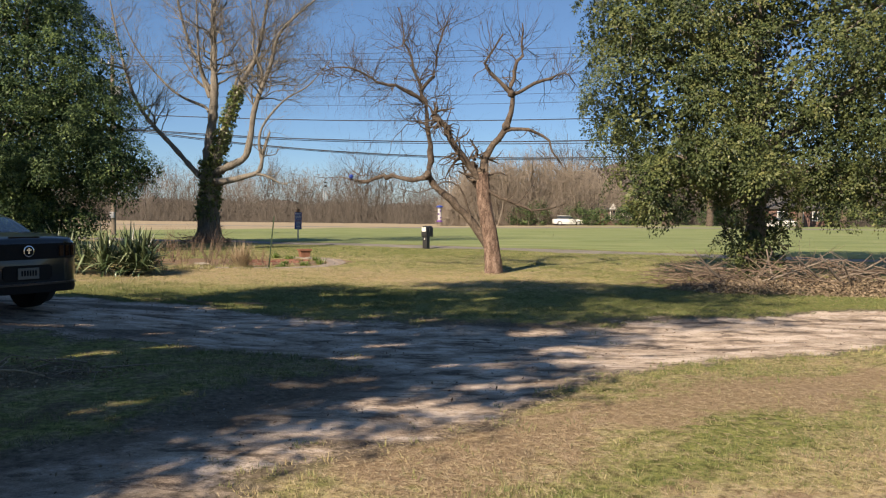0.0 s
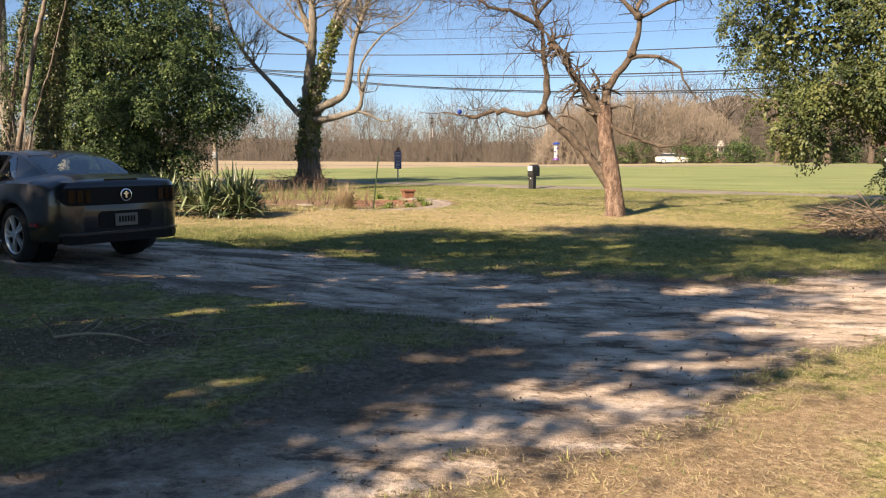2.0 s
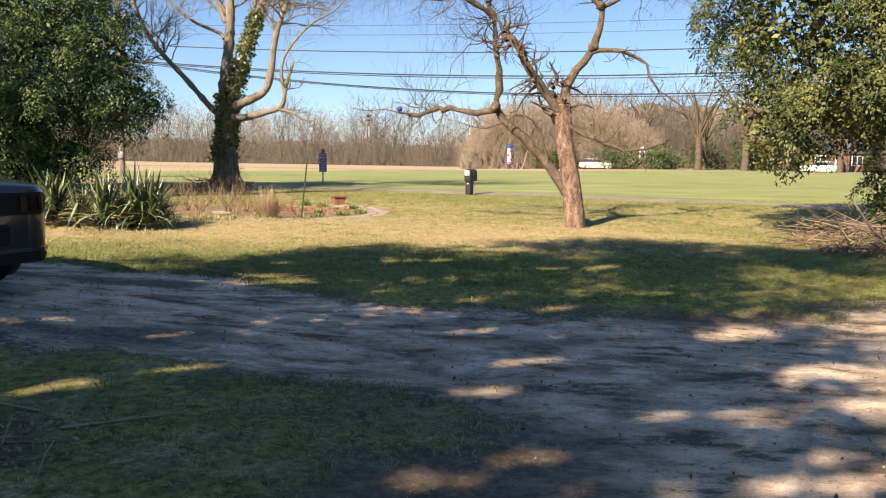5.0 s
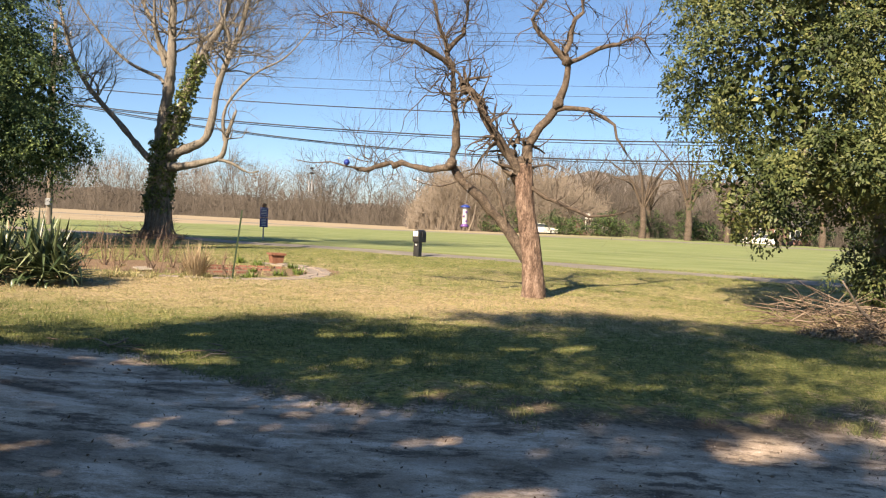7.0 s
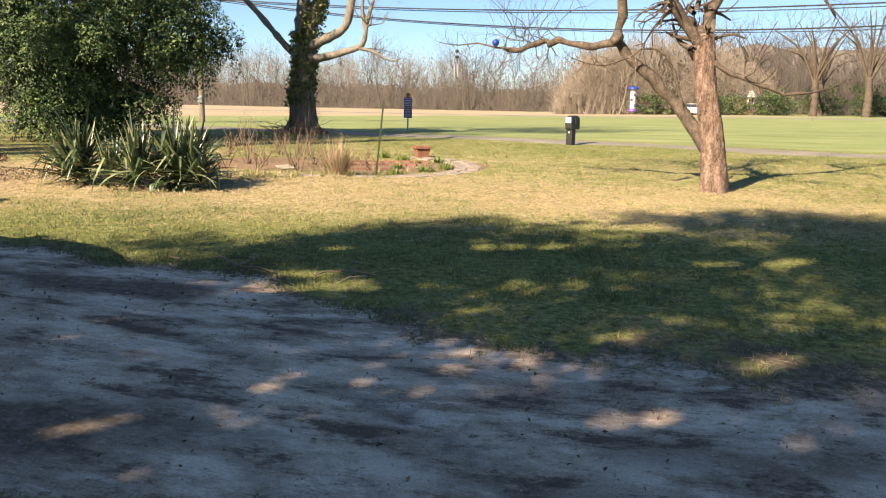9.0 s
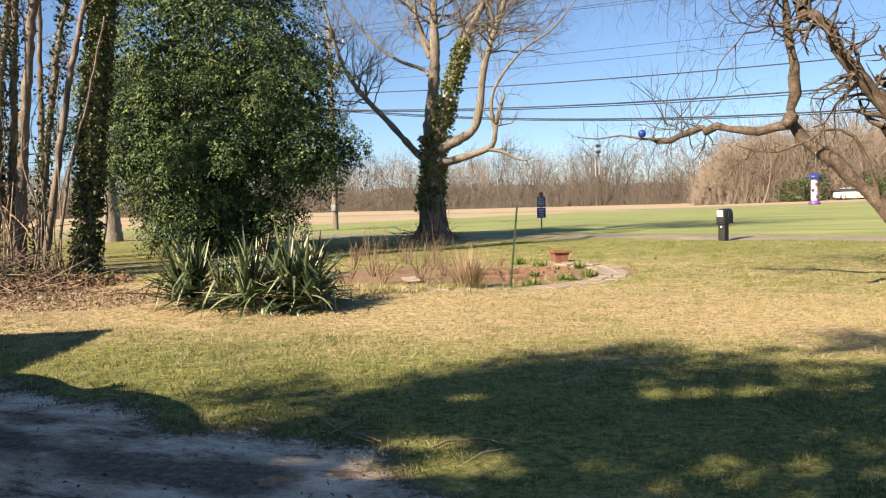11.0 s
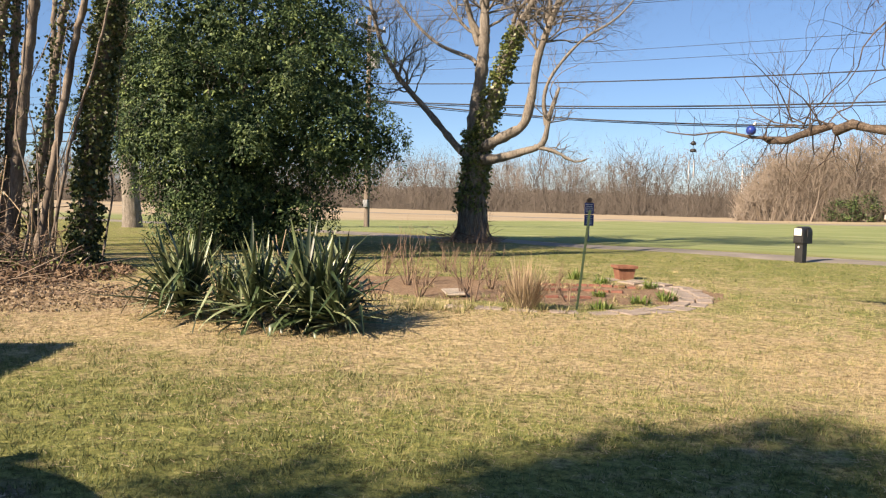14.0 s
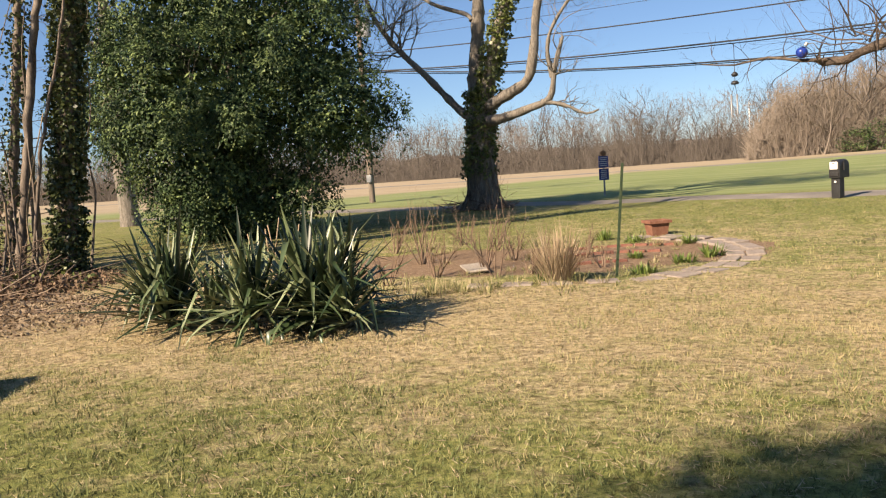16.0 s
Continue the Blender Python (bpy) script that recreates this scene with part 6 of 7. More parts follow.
def utility_pole(x, y, h):
    up = thing("utility_pole", x, y, float(ground_z(x, y)) - 0.05, 0, "tall wooden utility pole with crossarm and overhead wires", "utility pole", "utility poles")
    tb = Tubes()
    tb.tube([Vector((0, 0, -0.3)), Vector((0, 0, h * 0.5)), Vector((0, 0, h))], [0.17, 0.15, 0.11], 12)
    part("shaft", tb.mesh("shaft", pole_wood), None, up)
    bm = bmesh.new()
    box(bm, -1.25, 1.25, -0.16, -0.06, h - 0.75, h - 0.62, pose(0, 0, 0, 0, 0, 75))
    part("crossarm", bm, pole_wood, up)
    for o in (-1.15, -0.5, 1.15):
        bm = bmesh.new()
        bmesh.ops.create_cone(bm, cap_ends=True, segments=10, radius1=0.06, radius2=0.035, depth=0.2, matrix=pose(0, 0, 0, 0, 0, 75) @ pose(o, -0.11, h - 0.52))
        part("insulator", bm, white_paint, up)
    bm = bmesh.new()
    bmesh.ops.create_cone(bm, cap_ends=True, segments=20, radius1=0.26, radius2=0.26, depth=0.8, matrix=pose(0.45, -0.1, h - 2.5))
    bmesh.ops.create_cone(bm, cap_ends=True, segments=20, radius1=0.28, radius2=0.2, depth=0.1, matrix=pose(0.45, -0.1, h - 2.06))
    part("transformer", bm, grey_metal, up, "grey steel transformer can")
    bm = bmesh.new()
    box(bm, -0.12, 0.16, -0.30, -0.15, 1.15, 1.55)
    bevelled(bm, 0.02, 1)
    part("meter_box", bm, grey_metal, up, "pale grey meter box")
    return up


utility_pole(-23.0, 53.0, 11.7)
utility_pole(34.0, wire_y(34), 11.7)


def wire(z_pole, z_min, x_min, r, name="overhead_wire", dy=0.0):
    k = (z_pole - z_min) / (x_min + 23.0) ** 2
    xs = np.linspace(-23, 34, 40)
    pts = [Vector((x, wire_y(x) + dy, z_min + k * (x - x_min) ** 2)) for x in xs]
    pts2 = [Vector((x, wire_y(x) + dy, z_min + 0.3 + k * (x + 23 + 29) ** 2 * 0.8)) for x in np.linspace(-80, -23, 20)]
    pts2 = [p + Vector((0, 0, pts[0].z - pts2[-1].z)) for p in pts2][:-1]
    tb = Tubes()
    tb.tube(pts2 + pts, [r] * (len(pts) + len(pts2)), 5)
    ob = new(name, tb.mesh(name, wire_mat))
    return tagged(ob, "black overhead utility wire above the road", "wire", "overhead wires")


for zp, zm, xm, r, dy in ((7.85, 7.03, 2.5, 0.028, 0), (6.92, 5.78, 3.0, 0.036, 0), (6.85, 5.66, 4.0, 0.022, 0.1), (7.0, 4.82, 5.0, 0.036, 0), (6.9, 4.72, 6.0, 0.02, 0.1), (8.5, 8.0, 2.0, 0.010, 0), (9.0, 8.55, 2.0, 0.010, 0.2),
                          (11.3, 10.9, 2.0, 0.012, -1.1), (11.3, 10.95, 2.0, 0.012, 1.1), (11.3, 10.4, 2.0, 0.012, -0.5)):
    wire(zp, zm, xm, r, dy=dy)
# far light pole
lp = thing("far_pole", -3.1, 168, float(ground_z(-3.1, 168)), 0, "far slender pale pole with a white box at its foot", "pole")
tb = Tubes()
tb.tube([Vector((0, 0, -0.2)), Vector((0, 0, 9.6))], [0.10, 0.08], 8)
part("shaft", tb.mesh("shaft", white_paint), None, lp)
bm = bmesh.new()
box(bm, -0.45, 0.45, -0.4, 0.4, 0.0, 0.9)
bevelled(bm, 0.05, 1)
part("box", bm, white_paint, lp)
bm = bmesh.new()
box(bm, -1.0, 1.0, -0.1, 0.1, 8.9, 9.1)
part("arm", bm, grey_metal, lp)

# ---- blue ball on the limb ----
ball_mat = material("blue_plastic", [(0.008, 0.024, 0.16), (0.016, 0.048, 0.288)], 0.3, 4, 30, 0.05)
bl = thing("hanging_ball", -3.32, 23.84, 2.66, 0, "small blue ball hung at a limb's end", "ball")
bm = bmesh.new()
bmesh.ops.create_uvsphere(bm, u_segments=20, v_segments=12, radius=0.07)
part("ball", bm, ball_mat, bl, smooth=True)
bm = bmesh.new()
bmesh.ops.create_cone(bm, cap_ends=True, segments=10, radius1=0.025, radius2=0.02, depth=0.04, matrix=pose(0.05, 0, 0.095, 0, 30, 0))
part("cap", bm, steel, bl)
tb = Tubes()
tb.tube([Vector((0.05, 0, 0.10)), Vector((0.13, 0, 0.10)), Vector((0.2, 0, 0.0))], [0.006] * 3, 5)
part("hook", tb.mesh("hook", steel), None, bl)

# ---- thicket of ivy-clad trunks ----
def ivy_trunk(x, y, r, h, lean, ivy, name="ivy_trunk", twigs=10):
    t = thing(name, x, y, float(ground_z(x, y)), 0, "tall bare trunk with climbing ivy in the thicket" if ivy else "tall slender bare trunk in the thicket", "tree", "thicket trunks")
    lx, ly = lean
    ctrl = [(0, 0, -0.15), (lx * 0.1 + rnd.gauss(0, 0.05), ly * 0.1, h * 0.12), (lx * 0.35 + rnd.gauss(0, 0.07), ly * 0.35, h * 0.4), (lx * 0.7 + rnd.gauss(0, 0.10), ly * 0.7, h * 0.7), (lx, ly, h)]
    tb = Tubes()
    limb(tb, ctrl, r, r * 0.45, 9, twigs, 2.2, 2, 0.45, 0.25, 4, jag=0.012)
    part("trunk", tb.mesh("trunk", bark_thin), None, t)
    if ivy:
        cut = [ctrl[0], ctrl[1], ctrl[2], ctrl[3]]
        ivy_on(t, cut, r * 1.05, r * 0.9, ivy if ivy > 2000 else int(ivy * 0.55), 0.085, leaf_ivy_dark)
    return t


for x, y, r, h, lean, ivy in [(-16.62, 25.2, 0.22, 13, (1.9, 0.2), 5500), (-20.35, 25.0, 0.14, 13, (1.1, 0.2), 2300), (-19.35, 25.2, 0.10, 12, (0.1, 0), 0), (-19.15, 24.9, 0.11, 12, (2.0, 0), 1500), (-18.85, 25.2, 0.13, 13, (1.2, 0.2), 700),
                               (-18.5, 25.1, 0.155, 13, (1.5, 0.2), 90), (-18.1, 25.2, 0.10, 12, (3.0, 0), 1500), (-17.7, 25.0, 0.10, 12, (3.3, 0), 0), (-17.35, 24.9, 0.045, 6, (2.0, 0), 0), (-20.9, 23.6, 0.15, 12, (-0.4, 0), 900), (-19.9, 22.0, 0.15, 12, (-0.6, 0.2), 600),
                               (-18.9, 20.4, 0.15, 12, (-0.5, 0), 700), (-21.8, 25.6, 0.14, 12, (0.4, 0), 0), (-22.8, 27.8, 0.15, 13, (-0.4, 0), 700), (-21.9, 29.5, 0.12, 12, (0.5, 0), 0), (-24.5, 26.5, 0.15, 12, (0.3, 0), 300), (-26.5, 30.0, 0.15, 12, (0.3, 0), 0),
                               (-23.6, 24.8, 0.12, 12, (0.6, 0), 200), (-22.3, 24.4, 0.09, 11, (-0.5, 0), 0), (-25.6, 28.0, 0.13, 12, (0.2, 0), 0)]:
    ivy_trunk(x, y, r, h, lean, ivy)
# pale vines hanging along the trunks
keep_rnd, rnd = rnd, random.Random(71)
for i in range(44):
    x, y = rnd.uniform(-24.5, -16.6), rnd.uniform(23.8, 26.2)
    h = rnd.uniform(2.5, 8.5)
    tb = Tubes()
    ctrl = [(0, 0, -0.05)]
    for k in range(1, 7):
        ctrl.append((ctrl[-1][0] + rnd.gauss(0.03, 0.16), ctrl[-1][1] + rnd.gauss(0, 0.12), h * k / 6))
    if i % 3 == 0:
        ctrl += [(ctrl[-1][0] + 0.25, ctrl[-1][1], h * 0.93), (ctrl[-1][0] + 0.35, ctrl[-1][1] + 0.1, h * 0.7)]
    limb(tb, ctrl, rnd.uniform(0.014, 0.032), 0.008, 5, 5, 0.7, 1, 0.3, 0.5, 3, knobs=0.03)
    vn = new("climbing_vine", tb.mesh("climbing_vine", stalk_mat if i % 2 else bark_thin))
    vn.matrix_world = pose(x, y, float(ground_z(x, y)))
    tagged(vn, "pale bare vine climbing among the thicket trunks", "vine", "climbing vines")
rnd = keep_rnd
# tangled vines and saplings
for i in range(30):
    x, y = rnd.uniform(-21.5, -17.4), rnd.uniform(22.0, 27.5)
    h = rnd.uniform(1.0, 2.8) if i % 3 else rnd.uniform(3.5, 9)
    tb = Tubes()
    limb(tb, [(0, 0, -0.05), (rnd.gauss(0, 0.2), rnd.gauss(0, 0.2), h * 0.35), (rnd.gauss(0, 0.4), rnd.gauss(0, 0.4), h * 0.7), (rnd.gauss(0, 0.7), rnd.gauss(0, 0.5), h)], 0.035 if h > 2.5 else 0.02, 0.008, 5, 7, h * 0.22, 1, 0.3, 0.5, 3, knobs=0.03)
    sp = new("sapling", tb.mesh("sapling", twig_mat))
    sp.matrix_world = pose(x, y, float(ground_z(x, y)))
    tagged(sp, "thin bare sapling stem tangled in the thicket", "sapling", "thicket saplings")

# old trunk behind the holly
old = thing("old_tree", -29.2, 41.4, float(ground_z(-29.2, 41.4)), 0, "thick bare old tree trunk standing by the lane", "tree")
tb = Tubes()
limb(tb, [(0, 0, -0.2), (0, 0, 0.4), (-0.15, 0, 2.5), (-0.3, 0, 5), (-0.1, 0, 12)], 0.46, 0.15, 12, 14, 3, 2, 0.5, knobs=0.03)
part("trunk", tb.mesh("trunk", bark_grey), None, old)


# ---- brush and litter ----
def sticks(name, n, cx, cy, rx, ry, hgt, label, mat, lmin=0.3, lmax=1.4, r=0.012):
    tb = Tubes()
    for k in range(n):
        a, d = rnd.uniform(0, 6.28), rnd.uniform(0, 1) ** 0.6
        x, y = cx + math.cos(a) * rx * d, cy + math.sin(a) * ry * d
        z = float(ground_z(x, y)) + rnd.uniform(0, hgt) * (1 - d * d * 0.9)
        L = rnd.uniform(lmin, lmax)
        b = rnd.uniform(0, 6.28)
        v = Vector((math.cos(b), math.sin(b), rnd.gauss(0.05, 0.3) if hgt > 0.1 else 0.0)).normalized()
        p = Vector((x, y, max(z, 0.02)))
        q = p + v * L * 0.5 + Vector((0, 0, rnd.gauss(0, 0.05)))
        e_ = p + v * L
        q.z, e_.z = max(q.z, 0.02), max(e_.z, 0.01)
        rr = r * rnd.uniform(0.4, 1.5)
        tb.tube([p, q, e_], [rr, rr * 0.8, rr * 0.35], 4, False)
    return tagged(new(name, tb.mesh(name, mat)), label, "brush", kind="stuff")


litter_mat = material("leaf_litter", [(0.0462, 0.0264, 0.0172), (0.119, 0.0759, 0.0462), (0.238, 0.165, 0.106)], 0.9, 3, 20, 0, island=0.7)
litter_pale = material("dry_leaf_litter", [(0.132, 0.0924, 0.0594), (0.218, 0.165, 0.106), (0.317, 0.251, 0.172)], 0.9, 3, 20, 0, island=0.7)
brush_mat = material("brush_stick", [(0.066, 0.0462, 0.033), (0.172, 0.122, 0.0891), (0.304, 0.238, 0.175)], 0.9, 3, 25, 0.2, island=0.6)


def litter(name, n, cx, cy, rx, ry, hgt, label, size=0.09, mat=None):
    a, d = rng.uniform(0, 2 * np.pi, n), rng.uniform(0, 1, n) ** 0.55
    x, y = cx + np.cos(a) * rx * d, cy + np.sin(a) * ry * d
    z = ground_z(x, y) + 0.015 + hgt * (1 - d * d) * rng.uniform(0.2, 1, n)
    v, f = leaf_cloud(np.stack([x, y, z], 1), 1, 0.01, size, 0.7, 0.6)
    v[:, 2] = np.maximum(v[:, 2], 0.004 + ground_z(v[:, 0], v[:, 1]))
    return tagged(new(name, cloud_mesh(name, v, f, mat or litter_mat)), label, "litter", kind="stuff")


sticks("brush_pile", 620, 8.3, 18.6, 3.4, 1.2, 0.75, "long pile of cut brown brush under the evergreen", brush_mat, 0.25, 1.1, 0.009)
sticks("brush_heap", 240, 5.6, 19.6, 1.2, 0.8, 0.5, "loose heap of bare twigs", brush_mat, 0.3, 1.0, 0.009)
litter("brush_litter", 14000, 8.3, 18.4, 3.8, 1.5, 0.24, "brown dead leaves and pine straw in the brush pile", 0.07, litter_pale)
litter("thicket_litter", 13000, -17.9, 23.2, 3.7, 2.9, 0.16, "brown leaf litter under the thicket")
sticks("thicket_brush", 260, -17.6, 22.2, 3.0, 2.4, 0.5, "tangle of fallen twigs under the thicket", brush_mat, 0.3, 1.5, 0.011)
keep_rnd, rnd = rnd, random.Random(31)
sticks("thicket_tangle", 420, -18.4, 24.2, 2.4, 1.6, 0.95, "knee-high tangle of dead vines round the thicket trunks", brush_mat, 0.4, 1.3, 0.010)
v, f = leaf_cloud(np.array([(rnd.gauss(-18.2, 1.3), rnd.gauss(23.6, 0.8), 0.0) for k in range(260)]), 8, 0.16, 0.09, 1.2, 0.8, 0.6)
v[:, 2] = ground_z(v[:, 0], v[:, 1]) + 0.01 + np.abs(v[:, 2])
tagged(new("ground_ivy", cloud_mesh("ground_ivy", v, f, leaf_ivy)), "low ivy creeping over the thicket floor", "ivy", kind="stuff")
for i in range(16):
    x, y = rnd.uniform(-20.2, -16.4), rnd.uniform(23.2, 25.6)
    h = rnd.uniform(1.2, 3.2)
    tb = Tubes()
    limb(tb, [(0, 0, -0.05), (rnd.gauss(0, 0.2), rnd.gauss(0, 0.1), h * 0.4), (rnd.gauss(0, 0.45), rnd.gauss(0, 0.2), h)], 0.022, 0.01, 5, 3, 0.5, 1, 0.3, 0.5, 3, knobs=0.03)
    vn = new("dead_vine", tb.mesh("dead_vine", stalk_mat))
    vn.matrix_world = pose(x, y, float(ground_z(x, y)))
    tagged(vn, "pale dead vine stem rising in the thicket", "vine", "dead vines")
rnd = keep_rnd
sticks("lawn_twigs", 12, -4.2, 14.3, 1.1, 0.6, 0.005, "fallen twigs lying on the lawn", brush_mat, 0.2, 0.5, 0.006)
sticks("drive_twigs", 16, -4.3, 8.1, 0.9, 0.5, 0.02, "fallen sticks on the shaded lawn", brush_mat, 0.2, 0.7, 0.008)
keep_rng, rng = rng, np.random.default_rng(41)
litter("yard_litter", 7000, -14.2, 20.9, 3.0, 1.9, 0.02, "tan dead leaves strewn over the worn lawn by the thicket", 0.055, litter_pale)
keep_rnd, rnd = rnd, random.Random(43)
sticks("yard_sticks", 70, -14.8, 21.3, 2.6, 1.5, 0.03, "fallen sticks on the worn lawn by the thicket", brush_mat, 0.2, 0.9, 0.008)
rnd, rng = keep_rnd, keep_rng
litter("drive_litter", 1100, -4.5, 8.0, 1.4, 0.8, 0.015, "brown dead leaves on the shaded lawn", size=0.035, mat=litter_pale)
tb = Tubes()
limb(tb, [(0, 0, 0.03), (0.22, 0.06, 0.055), (0.48, 0.07, 0.06), (0.72, 0.0, 0.045), (0.92, -0.1, 0.02)], 0.016, 0.006, 7, 4, 0.28, 1, 0.25, 0.6, 2, knobs=0.05)
fb = new("fallen_branch", tb.mesh("fallen_branch", stalk_mat))
fb.matrix_world = pose(-4.87, 7.80, float(ground_z(-4.5, 7.8)))
tagged(fb, "pale bent fallen branch on the shaded lawn", "branch")
# stems of the brush pile that stick up
for i in range(20):
    tb = Tubes()
    x, y = rnd.uniform(5.6, 11), rnd.uniform(17.8, 19.6)
    L = rnd.uniform(0.9, 2.0)
    a = rnd.uniform(0, 6.28)
    limb(tb, [(0, 0, 0.1), (math.cos(a) * L * 0.5, math.sin(a) * L * 0.3, 0.4), (math.cos(a) * L, math.sin(a) * L * 0.6, rnd.uniform(0.3, 0.9))], 0.035, 0.015, 6, 3, 0.4, 1, 0.3)
    br = new("cut_branch", tb.mesh("cut_branch", bark_thin))
    br.matrix_world = pose(x, y, float(ground_z(x, y)))
    tagged(br, "pale cut branch lying on the brush pile", "branch", "cut branches")
# vines at the foot of the roadside tree
sticks("tree_foot_brush", 150, -12.5, 39.2, 1.3, 0.9, 0.5, "tangle of dead vines at the roadside tree's foot", brush_mat, 0.3, 1.1, 0.012)
# pebbles on the drive
peb_mat = material("pebble", [(0.119, 0.106, 0.0924), (0.238, 0.218, 0.191), (0.363, 0.343, 0.31)], 0.9, 20, 60, 0, island=0.8)
n = 16000
px_, py_ = rng.uniform(-9, 9, n), rng.uniform(3.5, 15, n)
k = sample(dirt, px_, py_) > 0.55
v, f = leaf_cloud(np.stack([px_[k], py_[k], ground_z(px_[k], py_[k]) - 0.026], 1), 1, 0.002, 0.014, 0.3, 0.9)
tagged(new("gravel", cloud_mesh("gravel", v, f, peb_mat)), "small stones scattered over the dirt driveway", "gravel", kind="stuff")

n = 3500
px_, py_ = rng.uniform(-9, 9, n), rng.uniform(3.5, 15, n)
k = sample(dirt, px_, py_) + rng.normal(0, 0.25, n) > 0.45
v, f = leaf_cloud(np.stack([px_[k], py_[k], ground_z(px_[k], py_[k]) - 0.02], 1), 1, 0.003, 0.035, 0.5, 0.5)
tagged(new("leaf_scraps", cloud_mesh("leaf_scraps", v, f, litter_mat)), "brown leaf scraps scattered over the dirt driveway", "litter", kind="stuff")

# ---- far houses, trees and car ----
brick_wall = material("far_brick", [(0.12, 0.0638, 0.051), (0.173, 0.101, 0.0825), (0.217, 0.139, 0.116)], 0.9, 2, 12, 0.2, 0.01)
shingle = material("grey_shingle", [(0.0594, 0.0561, 0.0528), (0.112, 0.106, 0.099)], 0.9, 2, 14, 0.3, 0.01)
dark_glass = material("dark_glass", [(0.02, 0.025, 0.03), (0.05, 0.06, 0.07)], 0.1, 2, 10, 0)
red_paint = material("red_paint", [(0.185, 0.0198, 0.0198), (0.238, 0.033, 0.033)], 0.5, 2, 10, 0)


def gable(w, dpt, z0, z1, over=0.35):
    bm = bmesh.new()
    t = 0.14
    for s in (-1, 1):
        a = [(-w / 2 - over, s * (dpt / 2 + over), z0 - 0.1), (w / 2 + over, s * (dpt / 2 + over), z0 - 0.1), (w / 2 + over, 0, z1), (-w / 2 - over, 0, z1)]
        lo = [bm.verts.new(p) for p in a]
        hi = [bm.verts.new((p[0], p[1], p[2] + t)) for p in a]
        bm.faces.new(lo)
        bm.faces.new(hi[::-1])
        for i in range(4):
            bm.faces.new((lo[i], lo[(i + 1) % 4], hi[(i + 1) % 4], hi[i]))
    bmesh.ops.recalc_face_normals(bm, faces=bm.faces)
    return bm


def house(x, y, w, dpt, h, ridge, wall, label, rz=0, doors=(), wins=(), dormer=False):
    hs = thing("house", x, y, float(ground_z(x, y)), rz, label, "house")
    bm = bmesh.new()
    box(bm, -w / 2, w / 2, -dpt / 2, dpt / 2, -0.2, h)
    for s in (-1, 1):
        a = [bm.verts.new((s * w / 2, -dpt / 2, h)), bm.verts.new((s * w / 2, dpt / 2, h)), bm.verts.new((s * w / 2, 0, ridge))]
        bm.faces.new(a)
    part("wall", bm, wall, hs)
    part("roof", gable(w, dpt, h, ridge), shingle, hs)
    for cx, m in doors:
        bm = bmesh.new()
        box(bm, cx - 0.5, cx + 0.5, -dpt / 2 - 0.08, -dpt / 2 - 0.003, 0.1, 2.15)
        part("door", bm, m, hs)
    for cx, ww in wins:
        bm = bmesh.new()
        box(bm, cx - ww / 2 - 0.12, cx + ww / 2 + 0.12, -dpt / 2 - 0.07, -dpt / 2 - 0.003, 0.85, 2.3)
        wf = part("window", bm, white_paint, hs)
        for s in (-1, 1):
            bm = bmesh.new()
            box(bm, cx + s * ww / 4 - ww / 4 + 0.04, cx + s * ww / 4 + ww / 4 - 0.04, -dpt / 2 - 0.085, -dpt / 2 - 0.073, 0.95, 2.2)
            part("pane", bm, dark_glass, wf)
    if dormer:
        bm = bmesh.new()
        a = [bm.verts.new(p) for p in ((-0.7, -dpt / 2 - 0.3, h), (0.7, -dpt / 2 - 0.3, h), (0, -dpt / 2 - 0.3, h + 0.95))]
        b = [bm.verts.new(p) for p in ((-0.7, 0, h), (0.7, 0, h), (0, 0, h + 0.95))]
        bm.faces.new(a)
        for i in range(3):
            bm.faces.new((a[i], a[(i + 1) % 3], b[(i + 1) % 3], b[i]))
        bmesh.ops.recalc_face_normals(bm, faces=bm.faces)
        part("dormer", bm, white_paint, hs, "white gabled dormer")
    return hs


house(21.9, 126, 6.0, 7, 2.3, 3.7, brick_wall, "small far red-brick house with white trim and red door", 4, [(-1.6, red_paint)], [(0.3, 1.4), (2.1, 1.1)], True)
house(13.6, 127, 6, 6, 2.6, 4.2, white_paint, "small far white house behind trees", -6, [(0.6, brick_wall)], [(-1.4, 1.1), (2.0, 1.0)])
house(50.5, 128, 10, 7, 2.7, 4.6, brick_wall, "far low brick house behind the trees", 0, [(0.0, white_paint)], [(-2.6, 1.4), (2.6, 1.4)])


def far_bush(x, y, rx, rz, mat, label):
    t = thing("bush", x, y, float(ground_z(x, y)), 0, label, "bush", "far bushes")
    tb = Tubes()
    for k in range(5):
        a = rnd.uniform(0, 6.28)
        twig(tb, Vector((0, 0, 0)), Vector((math.cos(a), math.sin(a), 1.2)), rz * 1.2, 0.05, 1)
    part("stems", tb.mesh("stems", bark_grey), None, t)
    c = lobes([(0, 0, rz, rx, rx, rz)], 4)
    v, f = leaf_cloud(c, 14, 0.25, 0.28)
    part("crown", cloud_mesh("crown", v, f, mat), None, t)


